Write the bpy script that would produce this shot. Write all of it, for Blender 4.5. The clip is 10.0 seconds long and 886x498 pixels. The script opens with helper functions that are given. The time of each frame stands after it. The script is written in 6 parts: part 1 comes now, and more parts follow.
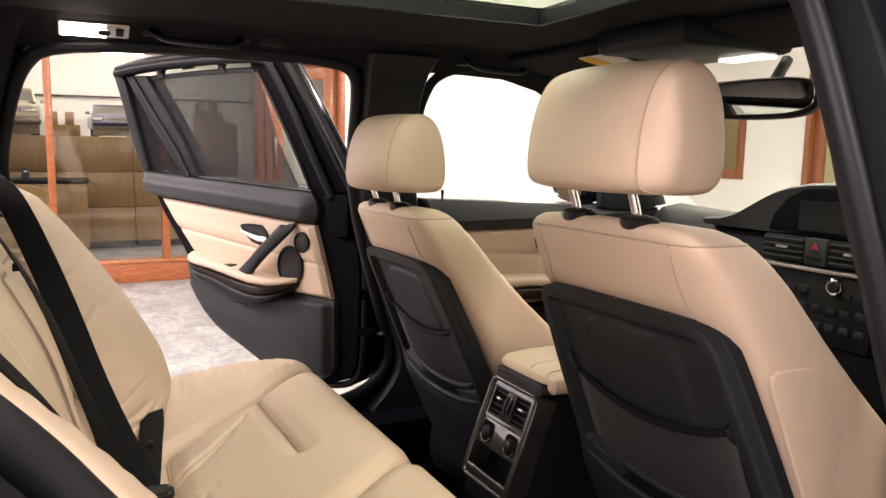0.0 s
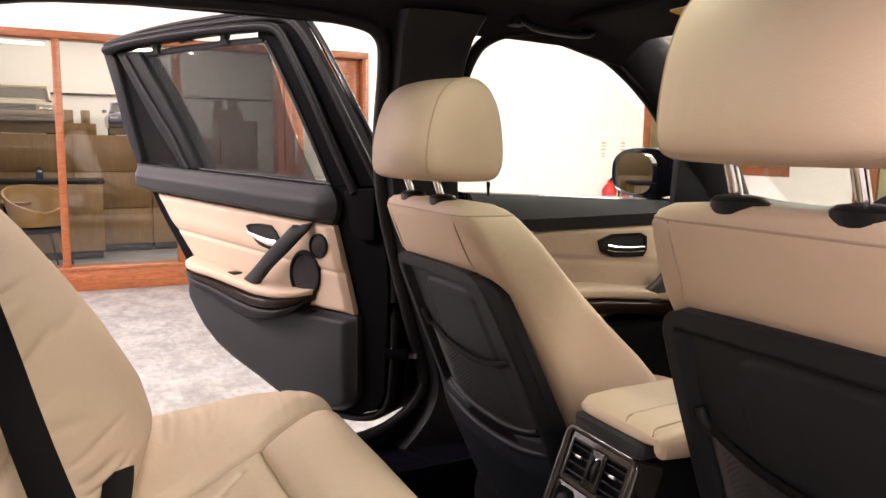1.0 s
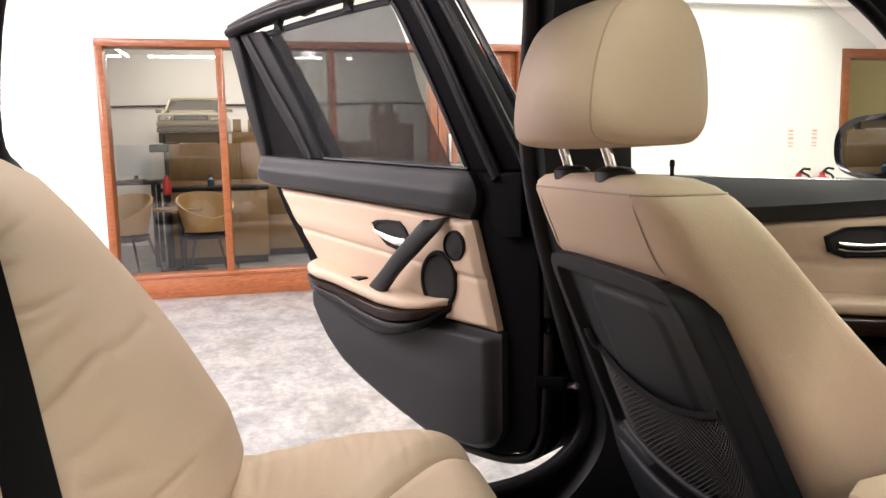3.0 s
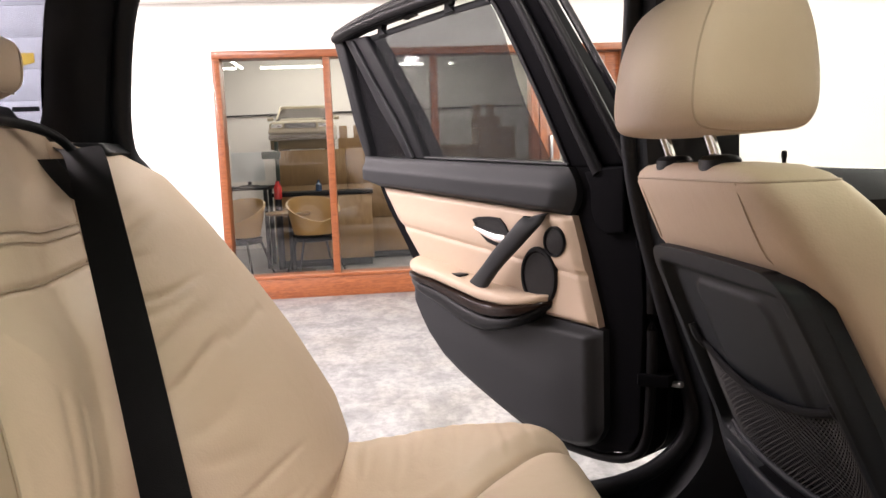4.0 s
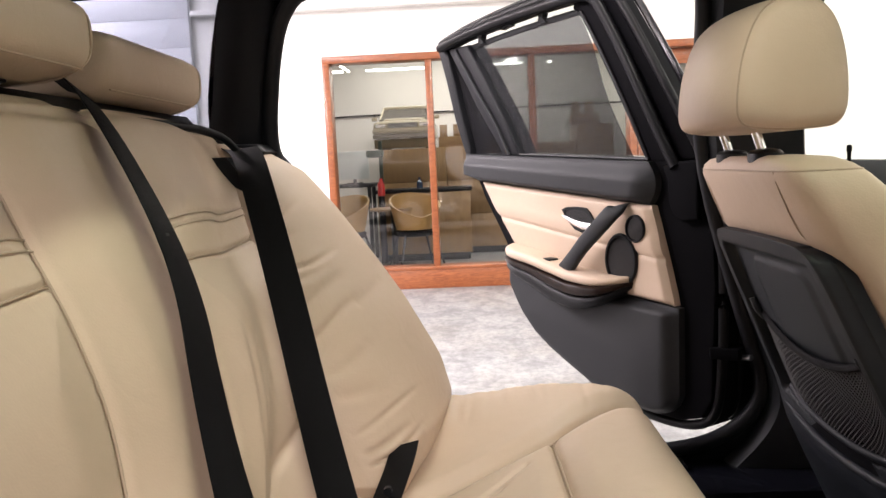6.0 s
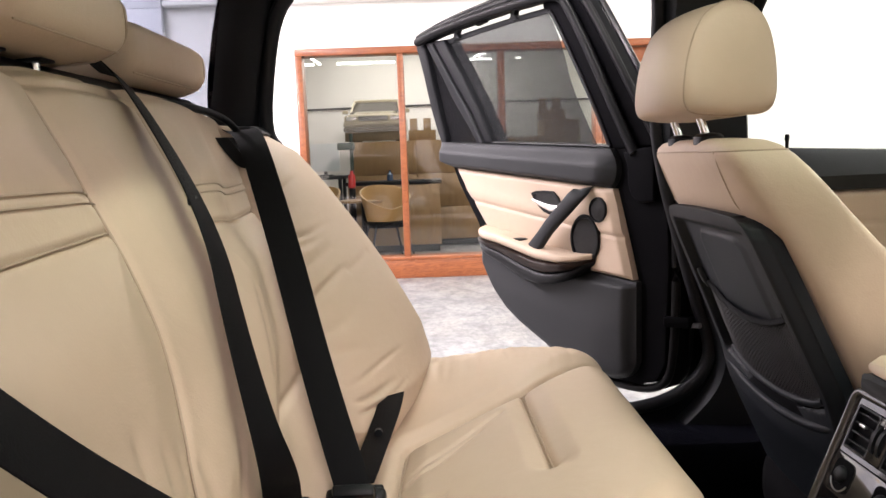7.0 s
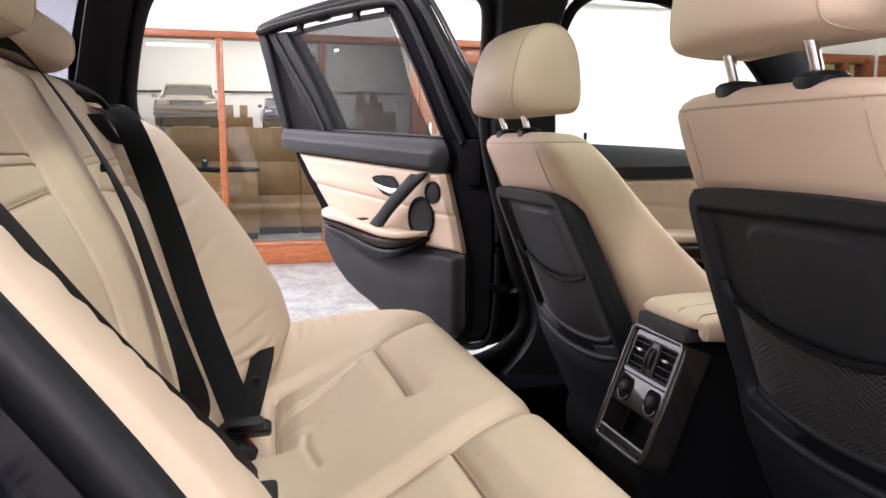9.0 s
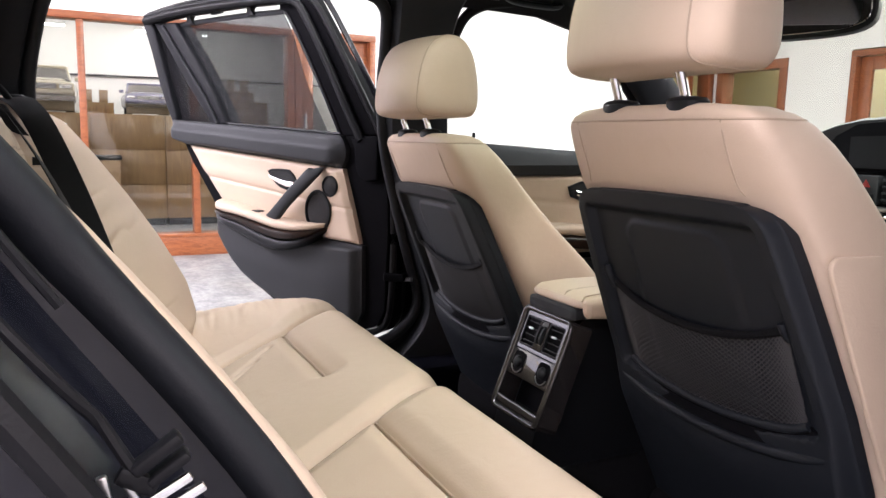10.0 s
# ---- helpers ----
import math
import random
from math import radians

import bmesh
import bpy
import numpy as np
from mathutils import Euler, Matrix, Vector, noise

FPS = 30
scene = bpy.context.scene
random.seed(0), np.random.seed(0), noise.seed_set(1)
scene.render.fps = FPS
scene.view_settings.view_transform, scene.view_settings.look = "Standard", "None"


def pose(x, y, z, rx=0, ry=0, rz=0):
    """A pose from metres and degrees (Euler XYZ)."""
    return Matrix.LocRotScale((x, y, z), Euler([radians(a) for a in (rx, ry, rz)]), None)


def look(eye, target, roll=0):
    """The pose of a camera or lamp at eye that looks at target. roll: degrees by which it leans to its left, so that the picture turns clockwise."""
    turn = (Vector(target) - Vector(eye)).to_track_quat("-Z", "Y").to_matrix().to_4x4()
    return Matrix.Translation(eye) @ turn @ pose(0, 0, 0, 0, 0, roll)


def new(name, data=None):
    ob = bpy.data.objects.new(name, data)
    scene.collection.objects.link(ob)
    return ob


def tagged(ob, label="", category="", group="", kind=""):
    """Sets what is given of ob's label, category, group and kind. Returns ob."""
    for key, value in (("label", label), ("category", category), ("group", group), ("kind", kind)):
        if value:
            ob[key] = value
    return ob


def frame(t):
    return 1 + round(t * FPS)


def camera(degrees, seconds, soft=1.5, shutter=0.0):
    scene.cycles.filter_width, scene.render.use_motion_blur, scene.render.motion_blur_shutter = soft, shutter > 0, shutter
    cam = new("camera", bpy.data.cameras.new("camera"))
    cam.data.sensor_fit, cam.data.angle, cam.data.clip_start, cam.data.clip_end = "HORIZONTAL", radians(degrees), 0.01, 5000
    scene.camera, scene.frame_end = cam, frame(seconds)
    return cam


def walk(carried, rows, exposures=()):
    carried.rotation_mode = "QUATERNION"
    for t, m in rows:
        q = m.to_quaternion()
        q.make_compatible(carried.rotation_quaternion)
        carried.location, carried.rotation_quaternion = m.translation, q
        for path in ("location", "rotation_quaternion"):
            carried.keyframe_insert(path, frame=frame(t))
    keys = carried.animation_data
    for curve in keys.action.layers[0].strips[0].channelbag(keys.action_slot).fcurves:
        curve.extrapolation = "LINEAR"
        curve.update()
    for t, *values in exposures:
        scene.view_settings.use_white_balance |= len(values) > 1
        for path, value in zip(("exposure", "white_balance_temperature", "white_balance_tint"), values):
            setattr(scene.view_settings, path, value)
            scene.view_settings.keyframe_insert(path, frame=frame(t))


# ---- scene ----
cam = camera(61.9, 10.0)
PATH = [
    (0, (-0.652, -1.134, 1.177), (0.274, 0.619, 0.909), 1.0),
    (0.5, (-0.586, -0.958, 1.166), (0.31, 0.81, 0.896), 0.9),
    (1, (-0.53, -0.786, 1.135), (0.341, 0.994, 0.87), 0.7),
    (1.5, (-0.467, -0.656, 1.117), (0.354, 1.149, 0.85), 0.5),
    (2, (-0.42, -0.525, 1.105), (0.312, 1.318, 0.842), 0.1),
    (3.5, (-0.385, -0.463, 1.073), (-0.059, 1.495, 0.827), -1.8),
    (4, (-0.386, -0.48, 1.068), (-0.189, 1.497, 0.832), -2.2),
    (4.5, (-0.392, -0.506, 1.064), (-0.338, 1.48, 0.832), -2.5),
    (5, (-0.383, -0.55, 1.068), (-0.451, 1.436, 0.842), -2.9),
    (6.5, (-0.402, -0.754, 1.055), (-0.458, 1.231, 0.818), -2.3),
    (7, (-0.417, -0.821, 1.041), (-0.396, 1.164, 0.795), -2.0),
    (7.5, (-0.444, -0.898, 1.039), (-0.345, 1.084, 0.789), -1.7),
    (8, (-0.475, -0.971, 1.037), (-0.308, 1.006, 0.785), -1.4),
    (8.5, (-0.484, -1.01, 1.026), (-0.208, 0.954, 0.768), -0.9),
    (9, (-0.529, -1.018, 1.028), (-0.006, 0.893, 0.754), 0.0),
    (9.5, (-0.582, -1.042, 1.023), (0.135, 0.803, 0.738), 0.7),
    (10, (-0.639, -1.104, 1.041), (0.217, 0.68, 0.75), 1.3),
]
walk(cam, [(t, look(eye, target, roll)) for t, eye, target, roll in PATH],
     [(0, 0.11, 7050, 13), (1, -0.02, 7050, 14), (2, 0.03, 6850, 11), (3.5, -0.07, 6750, 10), (5, -0.05, 6600, 10), (6.5, 0.08, 6480, 9), (7.5, 0.16, 6330, 9), (8.5, 0.15, 6200, 9), (10, 0.2, 6000, 10)])

# ---------------------------------------------------------------- light
world = bpy.data.worlds.new("world")
scene.world = world
world.use_nodes = True
world.node_tree.nodes["Background"].inputs[0].default_value = (0.9, 0.95, 1.0, 1)
world.node_tree.nodes["Background"].inputs[1].default_value = 0.15


def area_lamp(name, place, sx, sy, watts, colour):
    data = bpy.data.lights.new(name, "AREA")
    data.shape, data.size, data.size_y, data.energy, data.color = "RECTANGLE", sx, sy, watts, colour
    ob = new(name, data)
    ob.location = place
    return ob


# Unseen overhead rows; the pink one at y -5.3 is added to lift the backrest.
LAMP_ROWS = [(-3.9, 0.2, 0.5, 9.0, 1200, (1.0, 0.88, 0.93)), (0.2, 0.3, 0.14, 5.8, 200, (1.0, 0.955, 0.91)), (0.8, -5.3, 0.3, 3.2, 375, (1.0, 0.85, 0.86)), (3.9, 1.0, 0.5, 7.7, 290, (1.0, 0.955, 0.89)), (5.2, 1.4, 0.5, 6.2, 240, (1.0, 0.96, 0.91))]
for lamp_x, lamp_y, lamp_s, lamp_l, lamp_w, lamp_c in LAMP_ROWS:
    area_lamp("unseen_ceiling_light", (lamp_x, lamp_y, 3.42), lamp_s, lamp_l, lamp_w, lamp_c)
# Unseen fill lamps added to brighten the side room and the office.
area_lamp("side_room_fill", (7.1, 4.5, 2.7), 1.0, 3.0, 60, (1.0, 0.97, 0.9))
area_lamp("office_fill", (-0.3, 8.2, 2.62), 3.0, 2.0, 92, (1.0, 0.95, 0.88))

# ---------------------------------------------------------------- materials


def material(name, colour, rough=0.5, metal=0.0, grain=0.0, scale=200.0, bump=0.0, stain=0.0, stain_scale=3.0, coat=0.0, other=None, spec=0.5):
    m = bpy.data.materials.new(name)
    m.use_nodes = True
    t = m.node_tree
    b = t.nodes["Principled BSDF"]
    b.inputs["Base Color"].default_value = (*colour, 1)
    b.inputs["Roughness"].default_value = rough
    b.inputs["Metallic"].default_value = metal
    b.inputs["Coat Weight"].default_value = coat
    b.inputs["Coat Roughness"].default_value = 0.05
    b.inputs["Specular IOR Level"].default_value = spec
    co = t.nodes.new("ShaderNodeTexCoord")
    fine = t.nodes.new("ShaderNodeTexNoise")
    fine.inputs["Scale"].default_value, fine.inputs["Detail"].default_value = scale, 4
    t.links.new(co.outputs["Object"], fine.inputs["Vector"])
    broad = t.nodes.new("ShaderNodeTexNoise")
    broad.inputs["Scale"].default_value, broad.inputs["Detail"].default_value = stain_scale, 6
    t.links.new(co.outputs["Object"], broad.inputs["Vector"])
    if grain or stain:
        other = other or tuple(c * 0.72 for c in colour)
        add = t.nodes.new("ShaderNodeMath")
        add.operation = "MULTIPLY_ADD"
        t.links.new(fine.outputs[0], add.inputs[0])
        add.inputs[1].default_value = grain
        mul = t.nodes.new("ShaderNodeMath")
        mul.operation = "MULTIPLY"
        t.links.new(broad.outputs[0], mul.inputs[0])
        mul.inputs[1].default_value = stain
        t.links.new(mul.outputs[0], add.inputs[2])
        mix = t.nodes.new("ShaderNodeMix")
        mix.data_type = "RGBA"
        mix.inputs["A"].default_value, mix.inputs["B"].default_value = (*colour, 1), (*other, 1)
        t.links.new(add.outputs[0], mix.inputs["Factor"])
        t.links.new(mix.outputs["Result"], b.inputs["Base Color"])
        ro = t.nodes.new("ShaderNodeMath")
        ro.operation = "MULTIPLY_ADD"
        t.links.new(broad.outputs[0], ro.inputs[0])
        ro.inputs[1].default_value, ro.inputs[2].default_value = 0.2, rough - 0.1
        t.links.new(ro.outputs[0], b.inputs["Roughness"])
    if bump:
        bp = t.nodes.new("ShaderNodeBump")
        bp.inputs["Strength"].default_value, bp.inputs["Distance"].default_value = min(1, bump), 0.001
        t.links.new(fine.outputs[0], bp.inputs["Height"])
        t.links.new(bp.outputs[0], b.inputs["Normal"])
    return m


def leather_material(name, colour, other):
    m = material(name, colour, 0.5, 0, 0.25, 60, 0, 0.7, 5.0, other=other, spec=0.4)
    t = m.node_tree
    b = t.nodes["Principled BSDF"]
    co = t.nodes["Texture Coordinate"]
    v = t.nodes.new("ShaderNodeTexVoronoi")
    v.inputs["Scale"].default_value = 420
    t.links.new(co.outputs["Object"], v.inputs["Vector"])
    n = t.nodes.new("ShaderNodeTexNoise")
    n.inputs["Scale"].default_value, n.inputs["Detail"].default_value = 22, 3
    n.inputs["Distortion"].default_value = 1.2
    t.links.new(co.outputs["Object"], n.inputs["Vector"])
    b1, b2 = t.nodes.new("ShaderNodeBump"), t.nodes.new("ShaderNodeBump")
    b1.inputs["Strength"].default_value, b1.inputs["Distance"].default_value = 0.12, 0.001
    b2.inputs["Strength"].default_value, b2.inputs["Distance"].default_value = 0.14, 0.006
    t.links.new(v.outputs["Distance"], b1.inputs["Height"])
    t.links.new(n.outputs[0], b2.inputs["Height"])
    t.links.new(b2.outputs[0], b1.inputs["Normal"])
    t.links.new(b1.outputs[0], b.inputs["Normal"])
    return m


def wood_material(name, colour, other, rough, coat, axis_scale, scale=14.0):
    m = material(name, colour, rough, coat=coat)
    t = m.node_tree
    b = t.nodes["Principled BSDF"]
    co = t.nodes["Texture Coordinate"]
    mp = t.nodes.new("ShaderNodeMapping")
    mp.inputs["Scale"].default_value = axis_scale
    t.links.new(co.outputs["Object"], mp.inputs["Vector"])
    n = t.nodes.new("ShaderNodeTexNoise")
    n.inputs["Scale"].default_value, n.inputs["Detail"].default_value, n.inputs["Distortion"].default_value = scale, 6, 1.5
    t.links.new(mp.outputs[0], n.inputs["Vector"])
    ramp = t.nodes.new("ShaderNodeValToRGB")
    ramp.color_ramp.elements[0].position, ramp.color_ramp.elements[1].position = 0.35, 0.65
    ramp.color_ramp.elements[0].color, ramp.color_ramp.elements[1].color = (*other, 1), (*colour, 1)
    t.links.new(n.outputs[0], ramp.inputs[0])
    t.links.new(ramp.outputs[0], b.inputs["Base Color"])
    return m


def glass_material(name, tint, alpha):
    """Thin clear pane: mostly see-through, with a mirror sheen."""
    m = bpy.data.materials.new(name)
    m.use_nodes = True
    t = m.node_tree
    t.nodes.clear()
    out = t.nodes.new("ShaderNodeOutputMaterial")
    tr, gl, mix = t.nodes.new("ShaderNodeBsdfTransparent"), t.nodes.new("ShaderNodeBsdfGlossy"), t.nodes.new("ShaderNodeMixShader")
    tr.inputs[0].default_value = (*tint, 1)
    gl.inputs["Roughness"].default_value = 0.02
    lw = t.nodes.new("ShaderNodeLayerWeight")
    pw = t.nodes.new("ShaderNodeMath")
    pw.operation = "POWER"
    pw.inputs[1].default_value = 5.0
    t.links.new(lw.outputs["Facing"], pw.inputs[0])
    ad = t.nodes.new("ShaderNodeMath")
    ad.operation = "MULTIPLY_ADD"
    ad.inputs[1].default_value, ad.inputs[2].default_value = 0.9, 0.03 + alpha
    t.links.new(pw.outputs[0], ad.inputs[0])
    t.links.new(ad.outputs[0], mix.inputs[0])
    t.links.new(tr.outputs[0], mix.inputs[1])
    t.links.new(gl.outputs[0], mix.inputs[2])
    t.links.new(mix.outputs[0], out.inputs[0])
    return m


def mesh_material(name, tint, cloth, share):
    """Fine woven mesh: part of the light passes, the threads scatter the rest."""
    m = bpy.data.materials.new(name)
    m.use_nodes = True
    t = m.node_tree
    t.nodes.clear()
    out = t.nodes.new("ShaderNodeOutputMaterial")
    tr, df, mix = t.nodes.new("ShaderNodeBsdfTransparent"), t.nodes.new("ShaderNodeBsdfDiffuse"), t.nodes.new("ShaderNodeMixShader")
    tr.inputs[0].default_value, df.inputs[0].default_value = (*tint, 1), (*cloth, 1)
    mix.inputs[0].default_value = share
    t.links.new(tr.outputs[0], mix.inputs[1])
    t.links.new(df.outputs[0], mix.inputs[2])
    t.links.new(mix.outputs[0], out.inputs[0])
    return m


def emitter(name, colour, strength):
    m = material(name, (0.9, 0.9, 0.9))
    b = m.node_tree.nodes["Principled BSDF"]
    b.inputs["Emission Color"].default_value = (*colour, 1)
    b.inputs["Emission Strength"].default_value = strength
    return m


LEATHER = leather_material("beige_leather", (0.555, 0.44, 0.335), (0.47, 0.365, 0.27))
PIPING = material("beige_piping", (0.40, 0.31, 0.225), 0.5, grain=0.3, scale=300)
SOFT = material("black_soft_trim", (0.0075, 0.0083, 0.0105), 0.55, grain=0.4, scale=500, bump=0.5, stain=0.3, spec=0.16)
SLATE = material("slate_soft_trim", (0.030, 0.032, 0.035), 0.48, grain=0.4, scale=600, bump=0.5, stain=0.3, spec=0.16)
BLACK = material("black_plastic", (0.0075, 0.0083, 0.0100), 0.4, grain=0.3, scale=700, bump=0.3, spec=0.18)
RUBBER = material("black_rubber", (0.006, 0.006, 0.007), 0.42, grain=0.3, scale=300, bump=0.3, spec=0.12)
PAINT = material("black_car_paint", (0.005, 0.005, 0.007), 0.16, coat=0.6, spec=0.4)
JAMB = material("black_jamb_paint", (0.006, 0.0065, 0.010), 0.2, stain=0.2, spec=0.14, coat=0.12)
EDGE = material("black_door_edge", (0.004, 0.004, 0.005), 0.7, grain=0.3, scale=300, spec=0.03)
LINER = material("anthracite_headliner", (0.012, 0.012, 0.014), 0.95, grain=0.6, scale=900, bump=0.8, spec=0.13)
CARPET = material("black_carpet", (0.005, 0.005, 0.006), 1.0, grain=0.8, scale=700, bump=1.0, spec=0.13)
BELT = material("black_webbing", (0.005, 0.005, 0.006), 0.6, grain=0.5, scale=900, bump=0.6, spec=0.08)
CHROME = material("chrome", (0.75, 0.75, 0.76), 0.12, 1.0)
SATIN = material("satin_silver", (0.5, 0.5, 0.5), 0.3, 1.0)
DARKWOOD = wood_material("dark_gloss_wood", (0.022, 0.011, 0.007), (0.008, 0.005, 0.004), 0.35, 0.15, (1, 1, 8), 20)
DARKWOOD.node_tree.nodes["Principled BSDF"].inputs["Specular IOR Level"].default_value = 0.1
CONSOLE = material("gloss_graphite_trim", (0.028, 0.026, 0.026), 0.12, 0.15, coat=0.6, grain=0.6, scale=40, spec=0.5)
SHELLPLASTIC = material("black_shell_plastic", (0.0100, 0.0122, 0.0160), 0.48, grain=0.3, scale=800, bump=0.4, spec=0.24)
NET = material("charcoal_net", (0.045, 0.045, 0.048), 0.7, grain=0.4, scale=900)
GRIP = material("satin_grey_grip", (0.055, 0.055, 0.058), 0.35, grain=0.2, scale=400, spec=0.4)
SEAL = material("black_body_seal", (0.0085, 0.0095, 0.012), 0.45, grain=0.15, scale=300, bump=0.15, spec=0.2)
GRILLE = material("speaker_cloth", (0.014, 0.014, 0.015), 0.8, grain=0.8, scale=1500, bump=1.0)
RED = material("red_plastic", (0.20, 0.010, 0.010), 0.4)
CARGLASS = glass_material("car_glass", (0.93, 0.96, 0.94), 0.0)
SCREENGLASS = glass_material("green_tinted_glass", (0.94, 0.96, 0.92), 0.0)
ROOFGLASS = glass_material("green_roof_glass", (0.86, 0.922, 0.84), 0.0)
TINTGLASS = glass_material("tinted_glass", (0.50, 0.52, 0.56), 0.0)
BLIND = mesh_material("blind_mesh", (0.80, 0.80, 0.82), (0.04, 0.04, 0.043), 0.38)
SHADE = mesh_material("dark_pane_mesh", (0.65, 0.65, 0.67), (0.02, 0.02, 0.022), 0.6)
OFFICEGLASS = glass_material("office_glass", (0.95, 0.96, 0.95), 0.02)
MIRROR = material("mirror_glass", (0.9, 0.9, 0.9), 0.02, 1.0)
WALLPAINT = material("white_wall_paint", (0.82, 0.81, 0.78), 0.8, grain=0.1, scale=120, stain=0.25, stain_scale=0.8, other=(0.74, 0.73, 0.70))
GREYWALL = material("pale_grey_wall_paint", (0.58, 0.55, 0.51), 0.85, grain=0.1, scale=120, stain=0.3, stain_scale=0.7)
TIMBER = wood_material("red_brown_timber", (0.31, 0.100, 0.034), (0.19, 0.052, 0.016), 0.35, 0.2, (1, 6, 6), 9)
OAK = wood_material("oak_veneer", (0.27, 0.165, 0.066), (0.19, 0.11, 0.042), 0.4, 0.1, (7, 7, 1), 6)
TAN = material("tan_shell", (0.36, 0.215, 0.075), 0.5, grain=0.3, scale=80, stain=0.3)
CEILING = material("white_ceiling_tile", (0.8, 0.8, 0.78), 0.9, grain=0.2, scale=60)

# ---------------------------------------------------------------- building helpers
V = Vector


def thing(name, base, label, category, group="", kind=""):
    ob = new(name)
    ob.empty_display_size = 0.05
    ob.location = base
    return tagged(ob, label, category, group, kind)


def dress(me, mat, sharp=38):
    me.materials.append(mat)
    me.polygons.foreach_set("use_smooth", [True] * len(me.polygons))
    me.set_sharp_from_angle(angle=radians(sharp))


def part(name, bm, mat, parent, label="", sharp=38):
    """One mesh under a thing or under a part; the mesh is given in world metres."""
    me = bpy.data.meshes.new(name)
    if isinstance(bm, bmesh.types.BMesh):
        bmesh.ops.recalc_face_normals(bm, faces=bm.faces)
        bm.to_mesh(me)
        bm.free()
    else:
        me.from_pydata(*bm)
    dress(me, mat, sharp)
    ob = new(name, me)
    if parent is not None:
        ob.parent = parent
        if parent.parent is None and parent.type == "EMPTY":
            ob.matrix_parent_inverse = Matrix.Translation(-parent.location)
    if label:
        tagged(ob, label)
    return ob


def structure(name, bm, mat, label, category):
    return tagged(part(name, bm, mat, None), label, category, kind="structure")


def rbox(lo, hi, bevel=0.004, seg=2, m=None):
    bm = bmesh.new()
    c = [(a + b) / 2 for a, b in zip(lo, hi)]
    s = [abs(b - a) for a, b in zip(lo, hi)]
    bmesh.ops.create_cube(bm, size=1, matrix=Matrix.Translation(c) @ Matrix.Diagonal((*s, 1)))
    if bevel:
        bmesh.ops.bevel(bm, geom=bm.edges[:], offset=min(bevel, min(s) * 0.45), segments=seg, affect="EDGES", profile=0.5)
    if m is not None:
        bmesh.ops.transform(bm, matrix=m, verts=bm.verts)
    return bm


def join(*bms):
    out = bmesh.new()
    for b in bms:
        me = bpy.data.meshes.new("join")
        b.to_mesh(me)
        b.free()
        out.from_mesh(me)
        bpy.data.meshes.remove(me)
    return out


def loft(rings, closed=False):
    """Skin over rings of equal count; both ends capped."""
    bm = bmesh.new()
    rows = [[bm.verts.new(p) for p in r] for r in rings]
    n = len(rows[0])
    pairs = list(zip(rows, rows[1:])) + ([(rows[-1], rows[0])] if closed else [])
    for a, b in pairs:
        for i in range(n):
            bm.faces.new((a[i], a[(i + 1) % n], b[(i + 1) % n], b[i]))
    if not closed:
        bm.faces.new(rows[0][::-1])
        bm.faces.new(rows[-1])
    return bm


def power(v, e):
    return math.copysign(abs(v) ** e, v)


def oval(c, u, v, hu, hv, n=2.0, count=32):
    c, u, v = V(c), V(u), V(v)
    return [c + u * hu * power(math.cos(a), 2 / n) + v * hv * power(math.sin(a), 2 / n) for a in (2 * math.pi * i / count for i in range(count))]


def smooth(points, times=3):
    """Chaikin corner cutting of an open line."""
    p = [V(q) for q in points]
    for _ in range(times):
        q = [p[0]]
        for a, b in zip(p, p[1:]):
            q += [a.lerp(b, 0.25), a.lerp(b, 0.75)]
        p = q + [p[-1]]
    return p


def tube(points, r, sides=8, closed=False, flat=1.0, up=(0, 0, 1)):
    p = [V(q) for q in points]
    rings = []
    for i, q in enumerate(p):
        a, b = (p[i - 1], p[(i + 1) % len(p)]) if closed else (p[max(i - 1, 0)], p[min(i + 1, len(p) - 1)])
        d = (b - a).normalized()
        u = d.cross(V(up))
        if u.length < 1e-3:
            u = d.cross(V((0, 1, 0)))
        u.normalize()
        w = u.cross(d)
        k = r[i] if isinstance(r, (list, tuple)) else r
        rings.append([q + u * k * math.cos(t) + w * k * flat * math.sin(t) for t in (2 * math.pi * j / sides for j in range(sides))])
    return loft(rings, closed)


def ribbon(points, across, width, thick=0.0014):
    """Webbing along a line; across: the direction of its width at each point."""
    p = [V(q) for q in points]
    rings = []
    for i, q in enumerate(p):
        d = (p[min(i + 1, len(p) - 1)] - p[max(i - 1, 0)]).normalized()
        w = V(across[i] if isinstance(across, list) else across)
        w = (w - d * w.dot(d)).normalized()
        n = d.cross(w)
        h, t = width / 2, thick / 2
        rings.append([q + w * h + n * t, q + w * (h - .002) + n * t * 1.6, q - w * (h - .002) + n * t * 1.6, q - w * h + n * t, q - w * h - n * t, q + w * h - n * t])
    return loft(rings)


def bar(a, b, wide, thick):
    """A flat bar with rounded edges that lies along the car's side."""
    a, b = V(a), V(b)
    way = (b - a).normalized()
    up = way.cross(V((0, 1, 0))).normalized()
    m = Matrix((way, V((0, 1, 0)), up)).transposed().to_4x4()
    m.translation = (a + b) / 2
    return rbox((-(b - a).length / 2, -thick / 2, -wide / 2), ((b - a).length / 2, thick / 2, wide / 2), min(wide, thick) * 0.3, 2, m)


